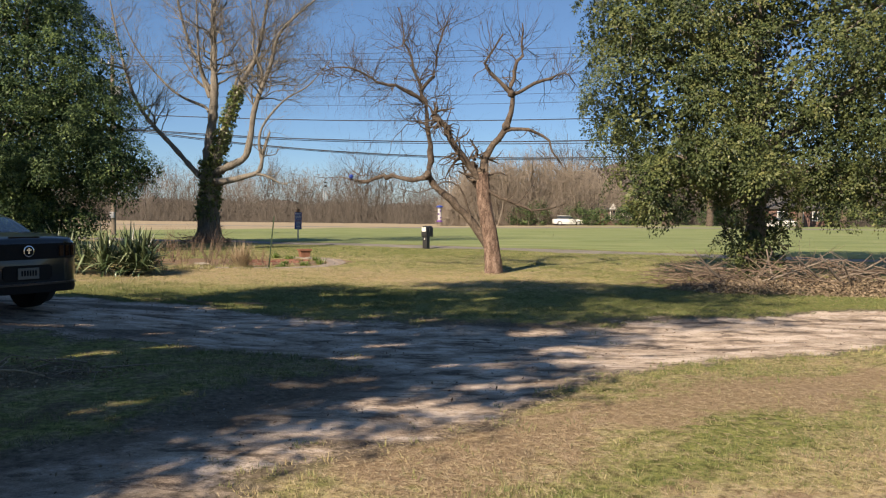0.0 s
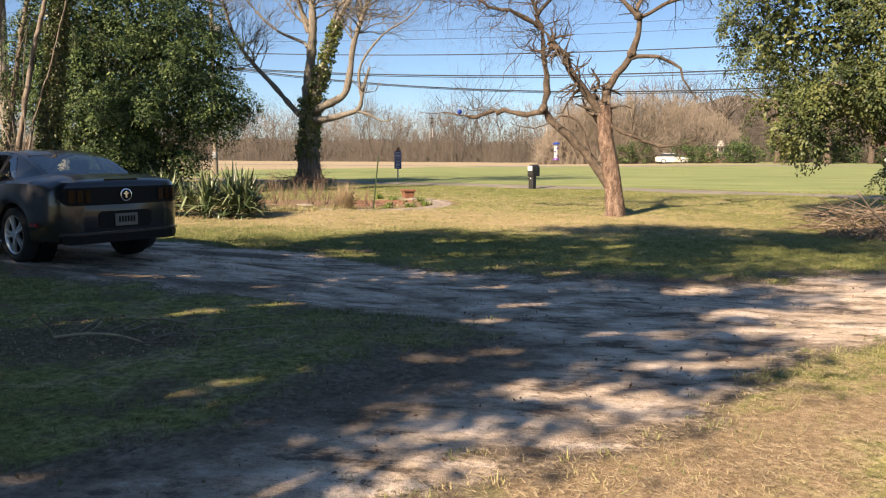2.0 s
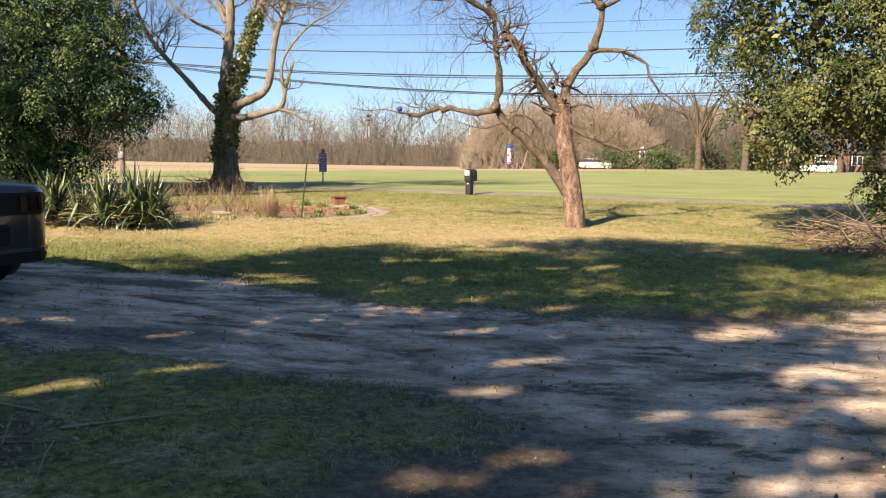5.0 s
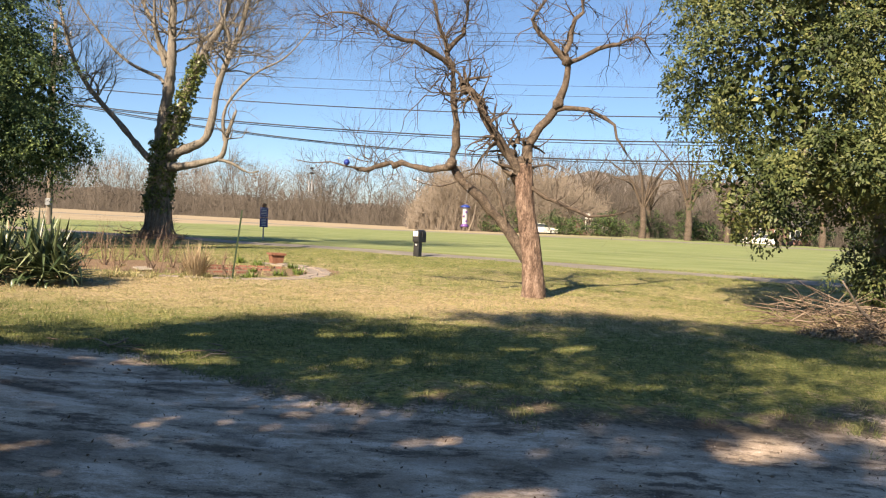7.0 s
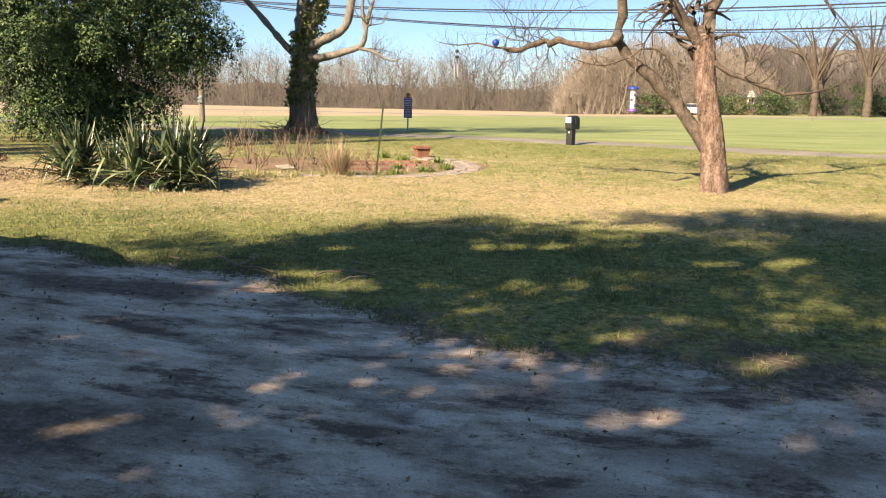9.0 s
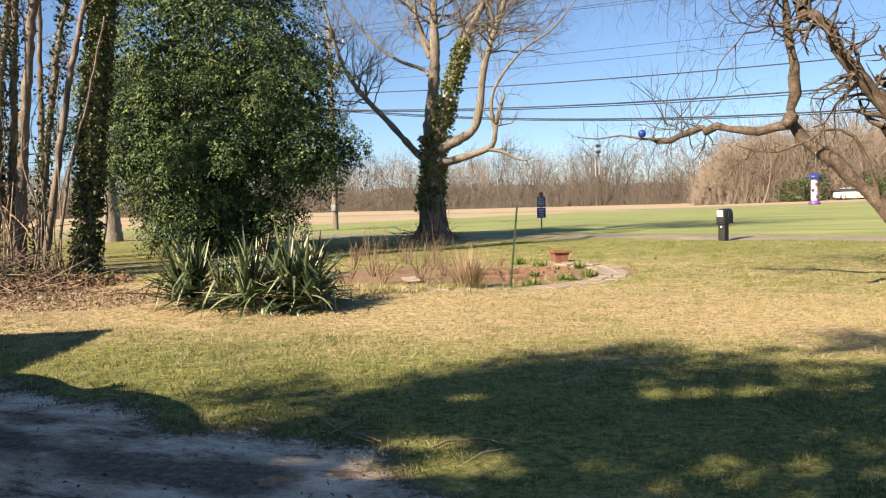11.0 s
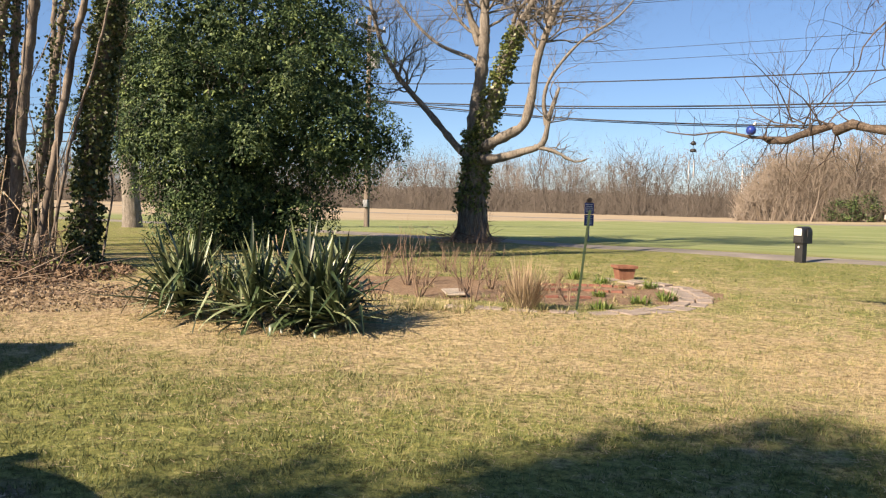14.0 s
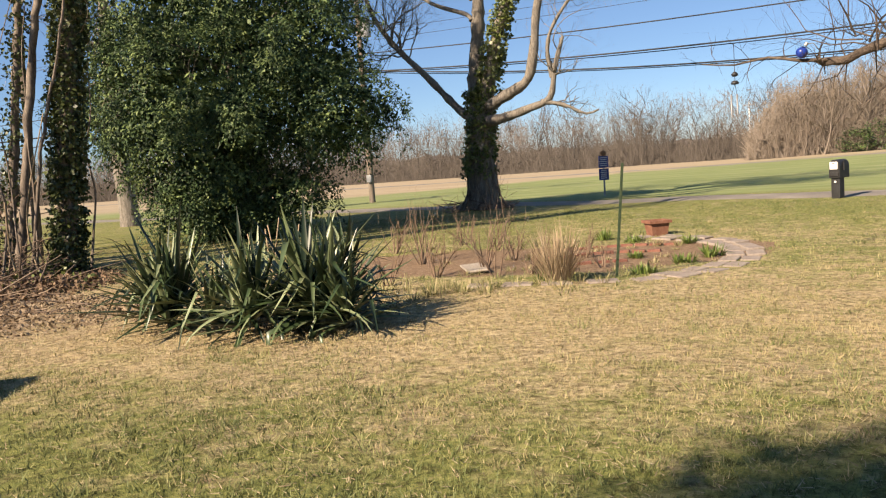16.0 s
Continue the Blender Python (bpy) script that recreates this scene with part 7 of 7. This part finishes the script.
for x, y, rx, rz in [(19.6, 118.5, 1.5, 1.2), (23.6, 119.0, 1.5, 1.3), (18.3, 118.5, 1.3, 1.0), (21.9, 119, 1.2, 0.8), (24.2, 120, 2.0, 1.7), (26.5, 121, 1.6, 0.9), (16.6, 120, 1.7, 1.5), (31.5, 124, 2.6, 1.8), (36.5, 122, 2.0, 2.2), (39.5, 124, 2.6, 1.4), (43, 121, 1.6, 1.2), (8.5, 122, 2.2, 1.4), (11, 121, 1.6, 1.8), (56, 124, 2.5, 2), (62, 122, 2.5, 1.8)]:
    far_bush(x, y, rx, rz, leaf_holly, "far dark evergreen bush beside the houses")


def yard_tree(x, y, h, r):
    t = thing("yard_tree", x, y, float(ground_z(x, y)), 0, "large bare shade tree in a far front yard", "tree", "far yard trees")
    tb = Tubes()
    pts, rad = limb(tb, [(0, 0, -0.2), (0.05, 0, h * 0.15), (-0.1, 0.1, h * 0.35)], r, r * 0.75, 9)
    for k in range(9):
        a = k * 0.7 + rnd.uniform(-0.3, 0.3)
        e_ = Vector((math.cos(a) * h * rnd.uniform(0.25, 0.48), math.sin(a) * h * 0.3, h * rnd.uniform(0.6, 1.0)))
        limb(tb, [(-0.1, 0.1, h * 0.3), tuple(Vector((0, 0, h * 0.5)).lerp(e_, 0.4)), tuple(e_)], r * 0.42, 0.05, 5, 5, h * 0.27, 3, 0.25, 0.35, 3)
    part("trunk", tb.mesh("trunk", bark_limb), None, t)


for x, y, h, r in [(28.5, 117, 13, 0.5), (34.8, 117, 14, 0.55), (31, 123, 12, 0.35), (41, 119, 13, 0.45), (47, 116, 14, 0.5), (54, 118, 13, 0.5), (16.5, 128, 12, 0.4), (23.5, 131, 13, 0.4), (63, 117, 14, 0.5)]:
    yard_tree(x, y, h, r)

# single fallen sticks on the lawn beside the drive
for line in (((-4.80, 14.81), (-4.77, 14.68), (-4.77, 14.44), (-4.78, 14.16)), ((-4.70, 14.20), (-4.58, 14.20), (-4.39, 14.11)),
             ((-4.00, 14.09), (-3.95, 14.21), (-3.88, 14.29), (-3.72, 14.31), (-3.54, 14.26)), ((-5.52, 14.39), (-5.33, 14.26))):
    tb = Tubes()
    pts = [Vector((x, y, float(ground_z(x, y)) + 0.02 + 0.012 * (k % 2))) for k, (x, y) in enumerate(line)]
    tb.tube(smooth_line(pts, 0.05), [0.008] * len(smooth_line(pts, 0.05)), 5)
    tagged(new("fallen_stick", tb.mesh("fallen_stick", brush_mat)), "thin pale crooked stick fallen on the lawn", "stick", "fallen sticks")

# ---- parked coupe ----
car_paint = material("car_paint", [(0.013, 0.0145, 0.018), (0.020, 0.022, 0.027)], 0.28, 3, 60, 0, metal=0.5, spec=0.5)
car_paint.node_tree.nodes["Principled BSDF"].inputs["Coat Weight"].default_value = 0.75
car_paint.node_tree.nodes["Principled BSDF"].inputs["Coat Roughness"].default_value = 0.03
trim_black = material("trim_black", [(0.0035, 0.0035, 0.004), (0.008, 0.008, 0.009)], 0.5, 6, 50, 0.05, 0.001, spec=0.15)
rubber = material("rubber", [(0.012, 0.012, 0.012), (0.028, 0.027, 0.026)], 0.85, 10, 60, 0.3, 0.003)
alloy = material("alloy", [(0.62, 0.62, 0.63), (0.80, 0.80, 0.81)], 0.3, 6, 50, 0.05, 0.001, metal=0.8)
lens_red = material("lens_red", [(0.006, 0.0003, 0.001), (0.010, 0.0005, 0.0016)], 0.12, 8, 50, 0, spec=0.15)
marker_red = material("marker_red", [(0.20, 0.010, 0.008), (0.30, 0.016, 0.012)], 0.25, 8, 50, 0)
chrome = material("chrome", [(0.6, 0.6, 0.62), (0.72, 0.72, 0.74)], 0.15, 8, 50, 0, metal=0.9)
plate_mat = material("plate_plastic", [(0.1, 0.095, 0.08), (0.15, 0.142, 0.12)], 0.5, 8, 50, 0)
seat_mat = material("seat_cloth", [(0.1, 0.1, 0.11), (0.2, 0.2, 0.21)], 0.8, 8, 50, 0.1, 0.002)
car_glass = bpy.data.materials.new("car_glass")
car_glass.use_nodes = True
g_n = car_glass.node_tree.nodes
g_n.remove(g_n["Principled BSDF"])
g_t, g_g, g_f, g_m = g_n.new("ShaderNodeBsdfTransparent"), g_n.new("ShaderNodeBsdfGlossy"), g_n.new("ShaderNodeFresnel"), g_n.new("ShaderNodeMixShader")
g_t.inputs[0].default_value = (0.62, 0.68, 0.71, 1)
g_g.inputs["Roughness"].default_value = 0.02
g_f.inputs[0].default_value = 3.3
for a_, b_ in ((g_f.outputs[0], g_m.inputs[0]), (g_t.outputs[0], g_m.inputs[1]), (g_g.outputs[0], g_m.inputs[2]), (g_m.outputs[0], g_n["Material Output"].inputs[0])):
    car_glass.node_tree.links.new(a_, b_)

CAR_Z = float(ground_z(-8.0, 12.4)) - 0.008
car = thing("car", -6.13, 11.30, CAR_Z, 150.7, "dark grey two-door sports coupe parked on the driveway", "car")
car.matrix_world = pose(-6.13, 11.30, CAR_Z, 0, 0, 150.7) @ Matrix.Scale(1.02, 4)
SECTIONS = np.array([(0.00, 0.56, 0.30, 0.965, 0.985), (0.03, 0.70, 0.29, 1.00, 1.025), (0.09, 0.79, 0.28, 1.01, 1.045), (0.20, 0.86, 0.27, 1.02, 1.065), (0.45, 0.915, 0.24, 1.03, 1.10), (0.9, 0.945, 0.24, 1.01, 1.11),
                 (1.5, 0.94, 0.22, 0.975, 1.09), (2.2, 0.915, 0.21, 0.95, 1.04), (3.0, 0.915, 0.21, 0.93, 1.0), (3.6, 0.93, 0.22, 0.90, 0.97), (4.1, 0.91, 0.22, 0.86, 0.92), (4.5, 0.84, 0.24, 0.80, 0.85), (4.72, 0.70, 0.28, 0.72, 0.77), (4.78, 0.5, 0.34, 0.66, 0.70)])
WHEELS = (1.02, 3.74)
stations = sorted(set([0.0, 0.03, 0.09, 0.14, 0.20, 0.33, 0.45, 1.6, 1.9, 2.2, 2.6, 3.0, 3.2, 4.3, 4.5, 4.62, 4.72, 4.78] + [round(c + 0.40 * math.cos(math.pi * k / 16), 4) for c in WHEELS for k in range(17)]))
FR = (0.0, 0.07, 0.2, 0.5, 0.78, 0.93, 1.0)
V, F = [], []
for x in stations:
    w, zb, zs, zt = (float(np.interp(x, SECTIONS[:, 0], SECTIONS[:, k])) for k in range(1, 5))
    for c in WHEELS:
        if abs(x - c) < 0.40:
            zb = max(zb, 0.33 + math.sqrt(0.40 ** 2 - (x - c) ** 2))
    hh = zs - zb
    flare = 1.012 if any(abs(x - c) < 0.42 for c in WHEELS) else 1.0
    half = [(w * 0.80, zb), (w * 0.96 * flare, zb + hh * FR[1]), (w * 0.985 * flare, zb + hh * FR[2]), (w, zb + hh * FR[3]), (w * 0.985, zb + hh * FR[4]), (w * 0.965, zb + hh * FR[5]), (w * 0.90, zs + 0.005), (w * 0.62, zt - 0.012), (0.0001, zt)]
    V += [(x, y, z) for y, z in half] + [(x, -y, z) for y, z in half[-2::-1]]
m = 17
for i in range(len(stations) - 1):
    for k in range(m - 1):
        F.append((i * m + k, i * m + k + 1, (i + 1) * m + k + 1, (i + 1) * m + k))
    F.append((i * m + m - 1, i * m, (i + 1) * m, (i + 1) * m + m - 1))
F.append(tuple(range(m))[::-1])
F.append(tuple((len(stations) - 1) * m + k for k in range(m)))
body_me = mesh_of("body", V, F, car_paint, True)
body_me.set_sharp_from_angle(angle=radians(38))
bm = bmesh.new()
bm.from_mesh(body_me)
bmesh.ops.recalc_face_normals(bm, faces=bm.faces)
bm.to_mesh(body_me)
bm.free()
body = part("body", body_me, None, car)

GX = [0.78, 1.05, 1.30, 1.55, 1.85, 2.20, 2.55, 2.85, 3.15]
GZ = [1.095, 1.215, 1.31, 1.38, 1.405, 1.397, 1.32, 1.18, 1.015]
GB = [0.66, 0.72, 0.76, 0.785, 0.80, 0.80, 0.80, 0.79, 0.76]
GT = [0.60, 0.585, 0.57, 0.56, 0.56, 0.565, 0.58, 0.61, 0.66]


def cabin(x, v, off=0.0):
    """Point of the glasshouse: x along the car, v from -1 (right belt) over the roof to 1 (left belt)."""
    z, b, t = np.interp(x, GX, GZ), np.interp(x, GX, GB), np.interp(x, GX, GT)
    zb = np.interp(x, [0.78, 1.5, 2.2, 3.15], [1.06, 1.0, 0.97, 0.95])
    s, a = (1 if v >= 0 else -1), abs(v)
    if a <= 0.5:
        y, zz = t * a / 0.5, z - 0.035 * (a / 0.5) ** 2.5
        n = Vector((0, 0.15 * s * a, 1))
    else:
        k = (a - 0.5) / 0.5
        y, zz = t + (b - t) * k, (z - 0.035) + (min(zb, z - 0.05) - (z - 0.035)) * k
        n = Vector((0, s, 0.4))
    slope = (np.interp(x + 0.05, GX, GZ) - np.interp(x - 0.05, GX, GZ)) / 0.1
    if a <= 0.5:
        n = Vector((-slope, 0.15 * s * a, 1))
    n.normalize()
    return Vector((x, s * y, zz)) + n * off


def cabin_patch(x0, x1, v0, v1, off, nx_=8, nv=8, x0b=None, x1b=None):
    """Grid on the glasshouse; x0b and x1b are the ends at v1 for slanted pillars."""
    V, F = [], []
    for i in range(nx_ + 1):
        for j in range(nv + 1):
            t, v = i / nx_, v0 + (v1 - v0) * j / nv
            xa = x0 + ((x0b if x0b is not None else x0) - x0) * j / nv
            xb = x1 + ((x1b if x1b is not None else x1) - x1) * j / nv
            V.append(cabin(xa + (xb - xa) * t, v, off))
    for i in range(nx_):
        for j in range(nv):
            a = i * (nv + 1) + j
            F.append((a, a + nv + 1, a + nv + 2, a + 1))
    return V, F


V, F = cabin_patch(1.42, 2.42, -0.5, 0.5, 0.0, 10, 10)
part("roof", mesh_of("roof", V, F, car_paint, True), None, car)
V, F = cabin_patch(0.80, 1.40, -0.44, 0.44, 0.0, 8, 8)
part("rear_window", mesh_of("rear_window", V, F, car_glass, True), None, car, "tinted rear window")
V, F = cabin_patch(2.44, 3.10, -0.45, 0.45, 0.0, 8, 8)
part("windscreen", mesh_of("windscreen", V, F, car_glass, True), None, car)
for s in (-1, 1):
    V, F = cabin_patch(0.80, 1.42, s * 0.44, s * 0.5, 0.001, 8, 2)
    part("pillar", mesh_of("pillar", V, F, car_paint, True), None, car)
    V, F = cabin_patch(0.80, 1.52, s * 0.5, s * 1.0, 0.001, 8, 4, 0.80, 1.22)
    part("rear_pillar", mesh_of("rear_pillar", V, F, car_paint, True), None, car)
    V, F = cabin_patch(2.44, 3.14, s * 0.45, s * 0.52, 0.001, 8, 2)
    part("front_pillar", mesh_of("front_pillar", V, F, car_paint, True), None, car)
    V, F = cabin_patch(1.52, 1.66, s * 0.54, s * 0.96, 0.0, 4, 4, 1.24, 1.66)
    part("quarter_window", mesh_of("quarter_window", V, F, car_glass, True), None, car)
    V, F = cabin_patch(1.66, 1.74, s * 0.5, s * 1.0, 0.002, 2, 4)
    part("door_pillar", mesh_of("door_pillar", V, F, trim_black, True), None, car)
    V, F = cabin_patch(1.74, 2.50, s * 0.54, s * 0.98, 0.0, 6, 4, 1.74, 2.98)
    part("door_window", mesh_of("door_window", V, F, car_glass, True), None, car)
    V, F = cabin_patch(1.42, 2.50, s * 0.49, s * 0.545, 0.002, 8, 2)
    part("roof_rail", mesh_of("roof_rail", V, F, car_paint, True), None, car)
    bm = bmesh.new()
    box(bm, 2.74, 2.88, s * 0.86 if s > 0 else -0.99, 0.99 if s > 0 else -0.86, 0.95, 1.06)
    bevelled(bm, 0.03, 2)
    part("wing_mirror", bm, car_paint, car)
    bm = bmesh.new()
    box(bm, 1.78, 1.98, s * 0.93 - 0.012, s * 0.93 + 0.012, 0.82, 0.845)
    part("door_handle", bm, car_paint, car)
    bm = bmesh.new()
    box(bm, 0.42, 0.60, s * 0.905 - 0.02, s * 0.905 + 0.02, 0.475, 0.52)
    part("side_marker", bm, marker_red, car, "red side marker lens")
    bm = bmesh.new()
    box(bm, 1.75, 2.25, s * 0.36 - 0.24, s * 0.36 + 0.24, 0.5, 0.85)
    box(bm, 1.62, 1.78, s * 0.36 - 0.24, s * 0.36 + 0.24, 0.6, 1.12)
    box(bm, 1.64, 1.76, s * 0.36 - 0.12, s * 0.36 + 0.12, 1.12, 1.27)
    bevelled(bm, 0.03, 2)
    part("front_seat", bm, seat_mat, car)


def rear_x(y, z):
    a = abs(y)
    return float(np.interp(a, [0.0, 0.56, 0.70, 0.79, 0.86], [-0.005, 0.0, 0.03, 0.09, 0.20])) + max(0, z - 1.0) * 0.3


def rear_patch(y0, y1, z0, z1, off, t=0.02, n=10, rnd_=0.0):
    """A curved panel on the tail that follows the bumper."""
    V, F = [], []
    for i in range(n + 1):
        y = y0 + (y1 - y0) * i / n
        e = max(0.0, rnd_ - min(i, n - i) * abs(y1 - y0) / n)
        cut = rnd_ - math.sqrt(max(0.0, rnd_ ** 2 - e ** 2))
        for z, o in ((z0 + cut, off), (z1 - cut * 0.7, off), (z1 - cut * 0.7, off - t - 0.04), (z0 + cut, off - t - 0.04)):
            V.append((rear_x(y, z) - o, y, z))
    for i in range(n):
        a = i * 4
        for k in range(4):
            k2 = (k + 1) % 4
            F.append((a + k, a + k2, a + 4 + k2, a + 4 + k))
    F += [(0, 1, 2, 3), (n * 4 + 3, n * 4 + 2, n * 4 + 1, n * 4)]
    return mesh_of("panel", V, F, trim_black)


tail = part("tail_panel", rear_patch(-0.80, 0.80, 0.735, 0.952, 0.012, n=48, rnd_=0.10), None, car)
for s in (-1, 1):
    cl = part("taillight", rear_patch(s * 0.44, s * 0.765, 0.76, 0.932, 0.017, rnd_=0.03), None, tail, "dark red three-bar taillight")
    for k in range(3):
        y0 = 0.465 + 0.096 * k
        me = rear_patch(s * y0, s * (y0 + 0.066), 0.773, 0.919, 0.026, n=3)
        me.materials[0] = lens_red
        part("lens", me, None, cl)
me = rear_patch(-0.80, 0.80, 0.265, 0.385, 0.002, n=28, rnd_=0.06)
part("diffuser", me, None, car)
me = rear_patch(-0.80, 0.80, 0.375, 0.405, 0.026, n=20)
me.materials[0] = car_paint
part("bumper_lip", me, None, car)
part("plate_recess", rear_patch(-0.36, 0.36, 0.44, 0.655, 0.010, n=16, rnd_=0.05), None, car)
bm = bmesh.new()
box(bm, -0.030, -0.018, -0.155, 0.155, 0.465, 0.62)
bevelled(bm, 0.004, 1)
plt = part("number_plate", bm, plate_mat, car, "pale yellowish number plate")
for k in range(6):
    bm = bmesh.new()
    box(bm, -0.034, -0.031, -0.115 + 0.04 * k, -0.09 + 0.04 * k, 0.51, 0.585)
    part("bar", bm, trim_black, plt)
bm = bmesh.new()
bmesh.ops.create_cone(bm, cap_ends=True, segments=28, radius1=0.078, radius2=0.078, depth=0.03, matrix=pose(-0.02, 0, 0.85, 0, 90, 0))
bd_ = part("badge", bm, trim_black, car, "round dark badge with a chrome ring")
bm = bmesh.new()
r0, r1 = [], []
for k in range(28):
    a = 2 * math.pi * k / 28
    r0.append(bm.verts.new((-0.038, 0.078 * math.cos(a), 0.85 + 0.078 * math.sin(a))))
    r1.append(bm.verts.new((-0.040, 0.066 * math.cos(a), 0.85 + 0.066 * math.sin(a))))
for k in range(28):
    bm.faces.new((r0[k], r0[(k + 1) % 28], r1[(k + 1) % 28], r1[k]))
part("ring", bm, chrome, bd_)
bm = bmesh.new()
box(bm, -0.042, -0.037, -0.012, 0.012, 0.815, 0.895)
box(bm, -0.042, -0.037, -0.035, 0.035, 0.86, 0.875)
part("motif", bm, chrome, bd_)
bm = bmesh.new()
box(bm, 0.06, 0.09, -0.22, 0.22, 1.030, 1.048)
part("brake_light", bm, lens_red, car, "slim red high brake light")
bm = bmesh.new()
box(bm, 0.55, 1.35, -0.55, 0.55, 1.0, 1.02)
box(bm, 1.2, 1.32, -0.5, 0.5, 0.8, 1.12)
bevelled(bm, 0.01, 1)
part("rear_shelf", bm, seat_mat, car)
for s in (-1, 1):
    bm = bmesh.new()
    bmesh.ops.create_cone(bm, cap_ends=True, segments=16, radius1=0.038, radius2=0.038, depth=0.2, matrix=pose(0.15, s * 0.50, 0.315, 0, 90, 0))
    part("exhaust_pipe", bm, trim_black, car)
# wheels
bm = bmesh.new()
bmesh.ops.create_cone(bm, cap_ends=True, segments=32, radius1=0.395, radius2=0.395, depth=0.20, matrix=pose(0, 0, 0, 90, 0, 0))
well_me = bpy.data.meshes.new("wheel_well")
bm.to_mesh(well_me)
bm.free()
well_me.materials.append(trim_black)


def lathe(profile, seg=36):
    V, F = [], []
    n = len(profile)
    for k in range(seg):
        a = 2 * math.pi * k / seg
        V += [(r * math.cos(a), y, r * math.sin(a)) for r, y in profile]
    for k in range(seg):
        for i in range(n - 1):
            F.append((k * n + i, k * n + i + 1, ((k + 1) % seg) * n + i + 1, ((k + 1) % seg) * n + i))
    return V, F


V, F = lathe([(0.23, -0.10), (0.31, -0.115), (0.338, -0.09), (0.345, 0.0), (0.338, 0.09), (0.31, 0.115), (0.245, 0.10), (0.235, 0.06)])
tyre_me = mesh_of("tyre", V, F, rubber, True)
V, F = lathe([(0.246, 0.10), (0.238, 0.10), (0.228, 0.085), (0.225, 0.05)])
rim_me = mesh_of("rim", V, F, alloy, True)
V, F = lathe([(0.224, 0.05), (0.218, -0.08), (0.05, -0.08)])
barrel_me = mesh_of("barrel", V, F, trim_black, True)
bm = bmesh.new()
for k in range(5):
    for da in (-9, 9):
        box(bm, 0.03, 0.232, 0.062, 0.09, -0.016, 0.016, pose(0, 0, 0, 0, 72 * k + da, 0))
bmesh.ops.create_cone(bm, cap_ends=True, segments=20, radius1=0.06, radius2=0.06, depth=0.05, matrix=pose(0, 0.075, 0, 90, 0, 0))
spoke_me = bpy.data.meshes.new("spokes")
bm.to_mesh(spoke_me)
bm.free()
spoke_me.materials.append(alloy)
for x in (1.02, 3.74):
    for s in (-1, 1):
        wl = part("wheel_well", well_me, None, car)
        wl.location = (x, s * 0.655, 0.345)
        ty = part("tyre", tyre_me, None, car)
        ty.location = (x, s * 0.815, 0.345)
        ty.rotation_euler = (0, 0, 0 if s > 0 else math.pi)
        part("rim", rim_me, None, ty)
        part("barrel", barrel_me, None, ty)
        part("spokes", spoke_me, None, ty)
for s in (-1, 1):
    bm = bmesh.new()
    box(bm, 4.60, 4.74, s * 0.55 - 0.14, s * 0.55 + 0.14, 0.62, 0.72)
    bevelled(bm, 0.02, 1)
    part("headlight", bm, chrome, car)

# far white cars
def white_car(x0, y0, rz, label):
    wc = thing("car", x0, y0, float(ground_z(x0, y0)), rz, label, "car")
    V, F = [], []
    for x, w, zb, zt in [(0, 0.7, 0.35, 0.85), (0.15, 0.85, 0.25, 0.95), (1, 0.9, 0.22, 0.98), (3.4, 0.9, 0.22, 0.95), (4.3, 0.85, 0.25, 0.8), (4.5, 0.7, 0.35, 0.7)]:
        V += [(x, w * 0.9, zb), (x, w, 0.55), (x, w * 0.94, zt), (x, -w * 0.94, zt), (x, -w, 0.55), (x, -w * 0.9, zb)]
    for i in range(5):
        for k in range(6):
            F.append((i * 6 + k, i * 6 + (k + 1) % 6, (i + 1) * 6 + (k + 1) % 6, (i + 1) * 6 + k))
    F += [tuple(range(6)), tuple(30 + k for k in range(6))]
    part("body", mesh_of("body", V, F, white_paint), None, wc)
    bm = bmesh.new()
    a = [bm.verts.new(p) for p in ((0.3, -0.8, 0.95), (3.2, -0.8, 0.95), (3.2, 0.8, 0.95), (0.3, 0.8, 0.95))]
    b = [bm.verts.new(p) for p in ((0.8, -0.62, 1.42), (2.4, -0.62, 1.42), (2.4, 0.62, 1.42), (0.8, 0.62, 1.42))]
    for i in range(4):
        bm.faces.new((a[i], a[(i + 1) % 4], b[(i + 1) % 4], b[i]))
    part("windows", bm, dark_glass, wc)
    bm = bmesh.new()
    box(bm, 0.75, 2.45, -0.64, 0.64, 1.41, 1.46)
    part("roof", bm, white_paint, wc)
    for x in (0.85, 3.6):
        for s in (-1, 1):
            ty = part("tyre", tyre_me, None, wc)
            ty.location = (x, s * 0.82, 0.34)
            ty.rotation_euler = (0, 0, 0 if s > 0 else math.pi)
            part("rim", rim_me, None, ty)


white_car(45.0, 112.0, 150, "white family car on the far road")
white_car(13.0, 120.5, 4, "white car parked before the far white house")

# ---- garage at the end of the drive, out of view, added for its shadow ----
gr = thing("garage", -12.65, 14.0, float(ground_z(-12.65, 14.0)), -66.5, "plain white garage with a grey roof, unseen, added for its shadow", "garage")
bm = bmesh.new()
box(bm, 0.35, 6.6, -6.4, -0.35, -0.3, 3.17)
part("wall", bm, white_paint, gr)
bm = bmesh.new()
box(bm, 0, 7.0, -6.8, 0, 3.18, 3.35)
part("roof", bm, shingle, gr)
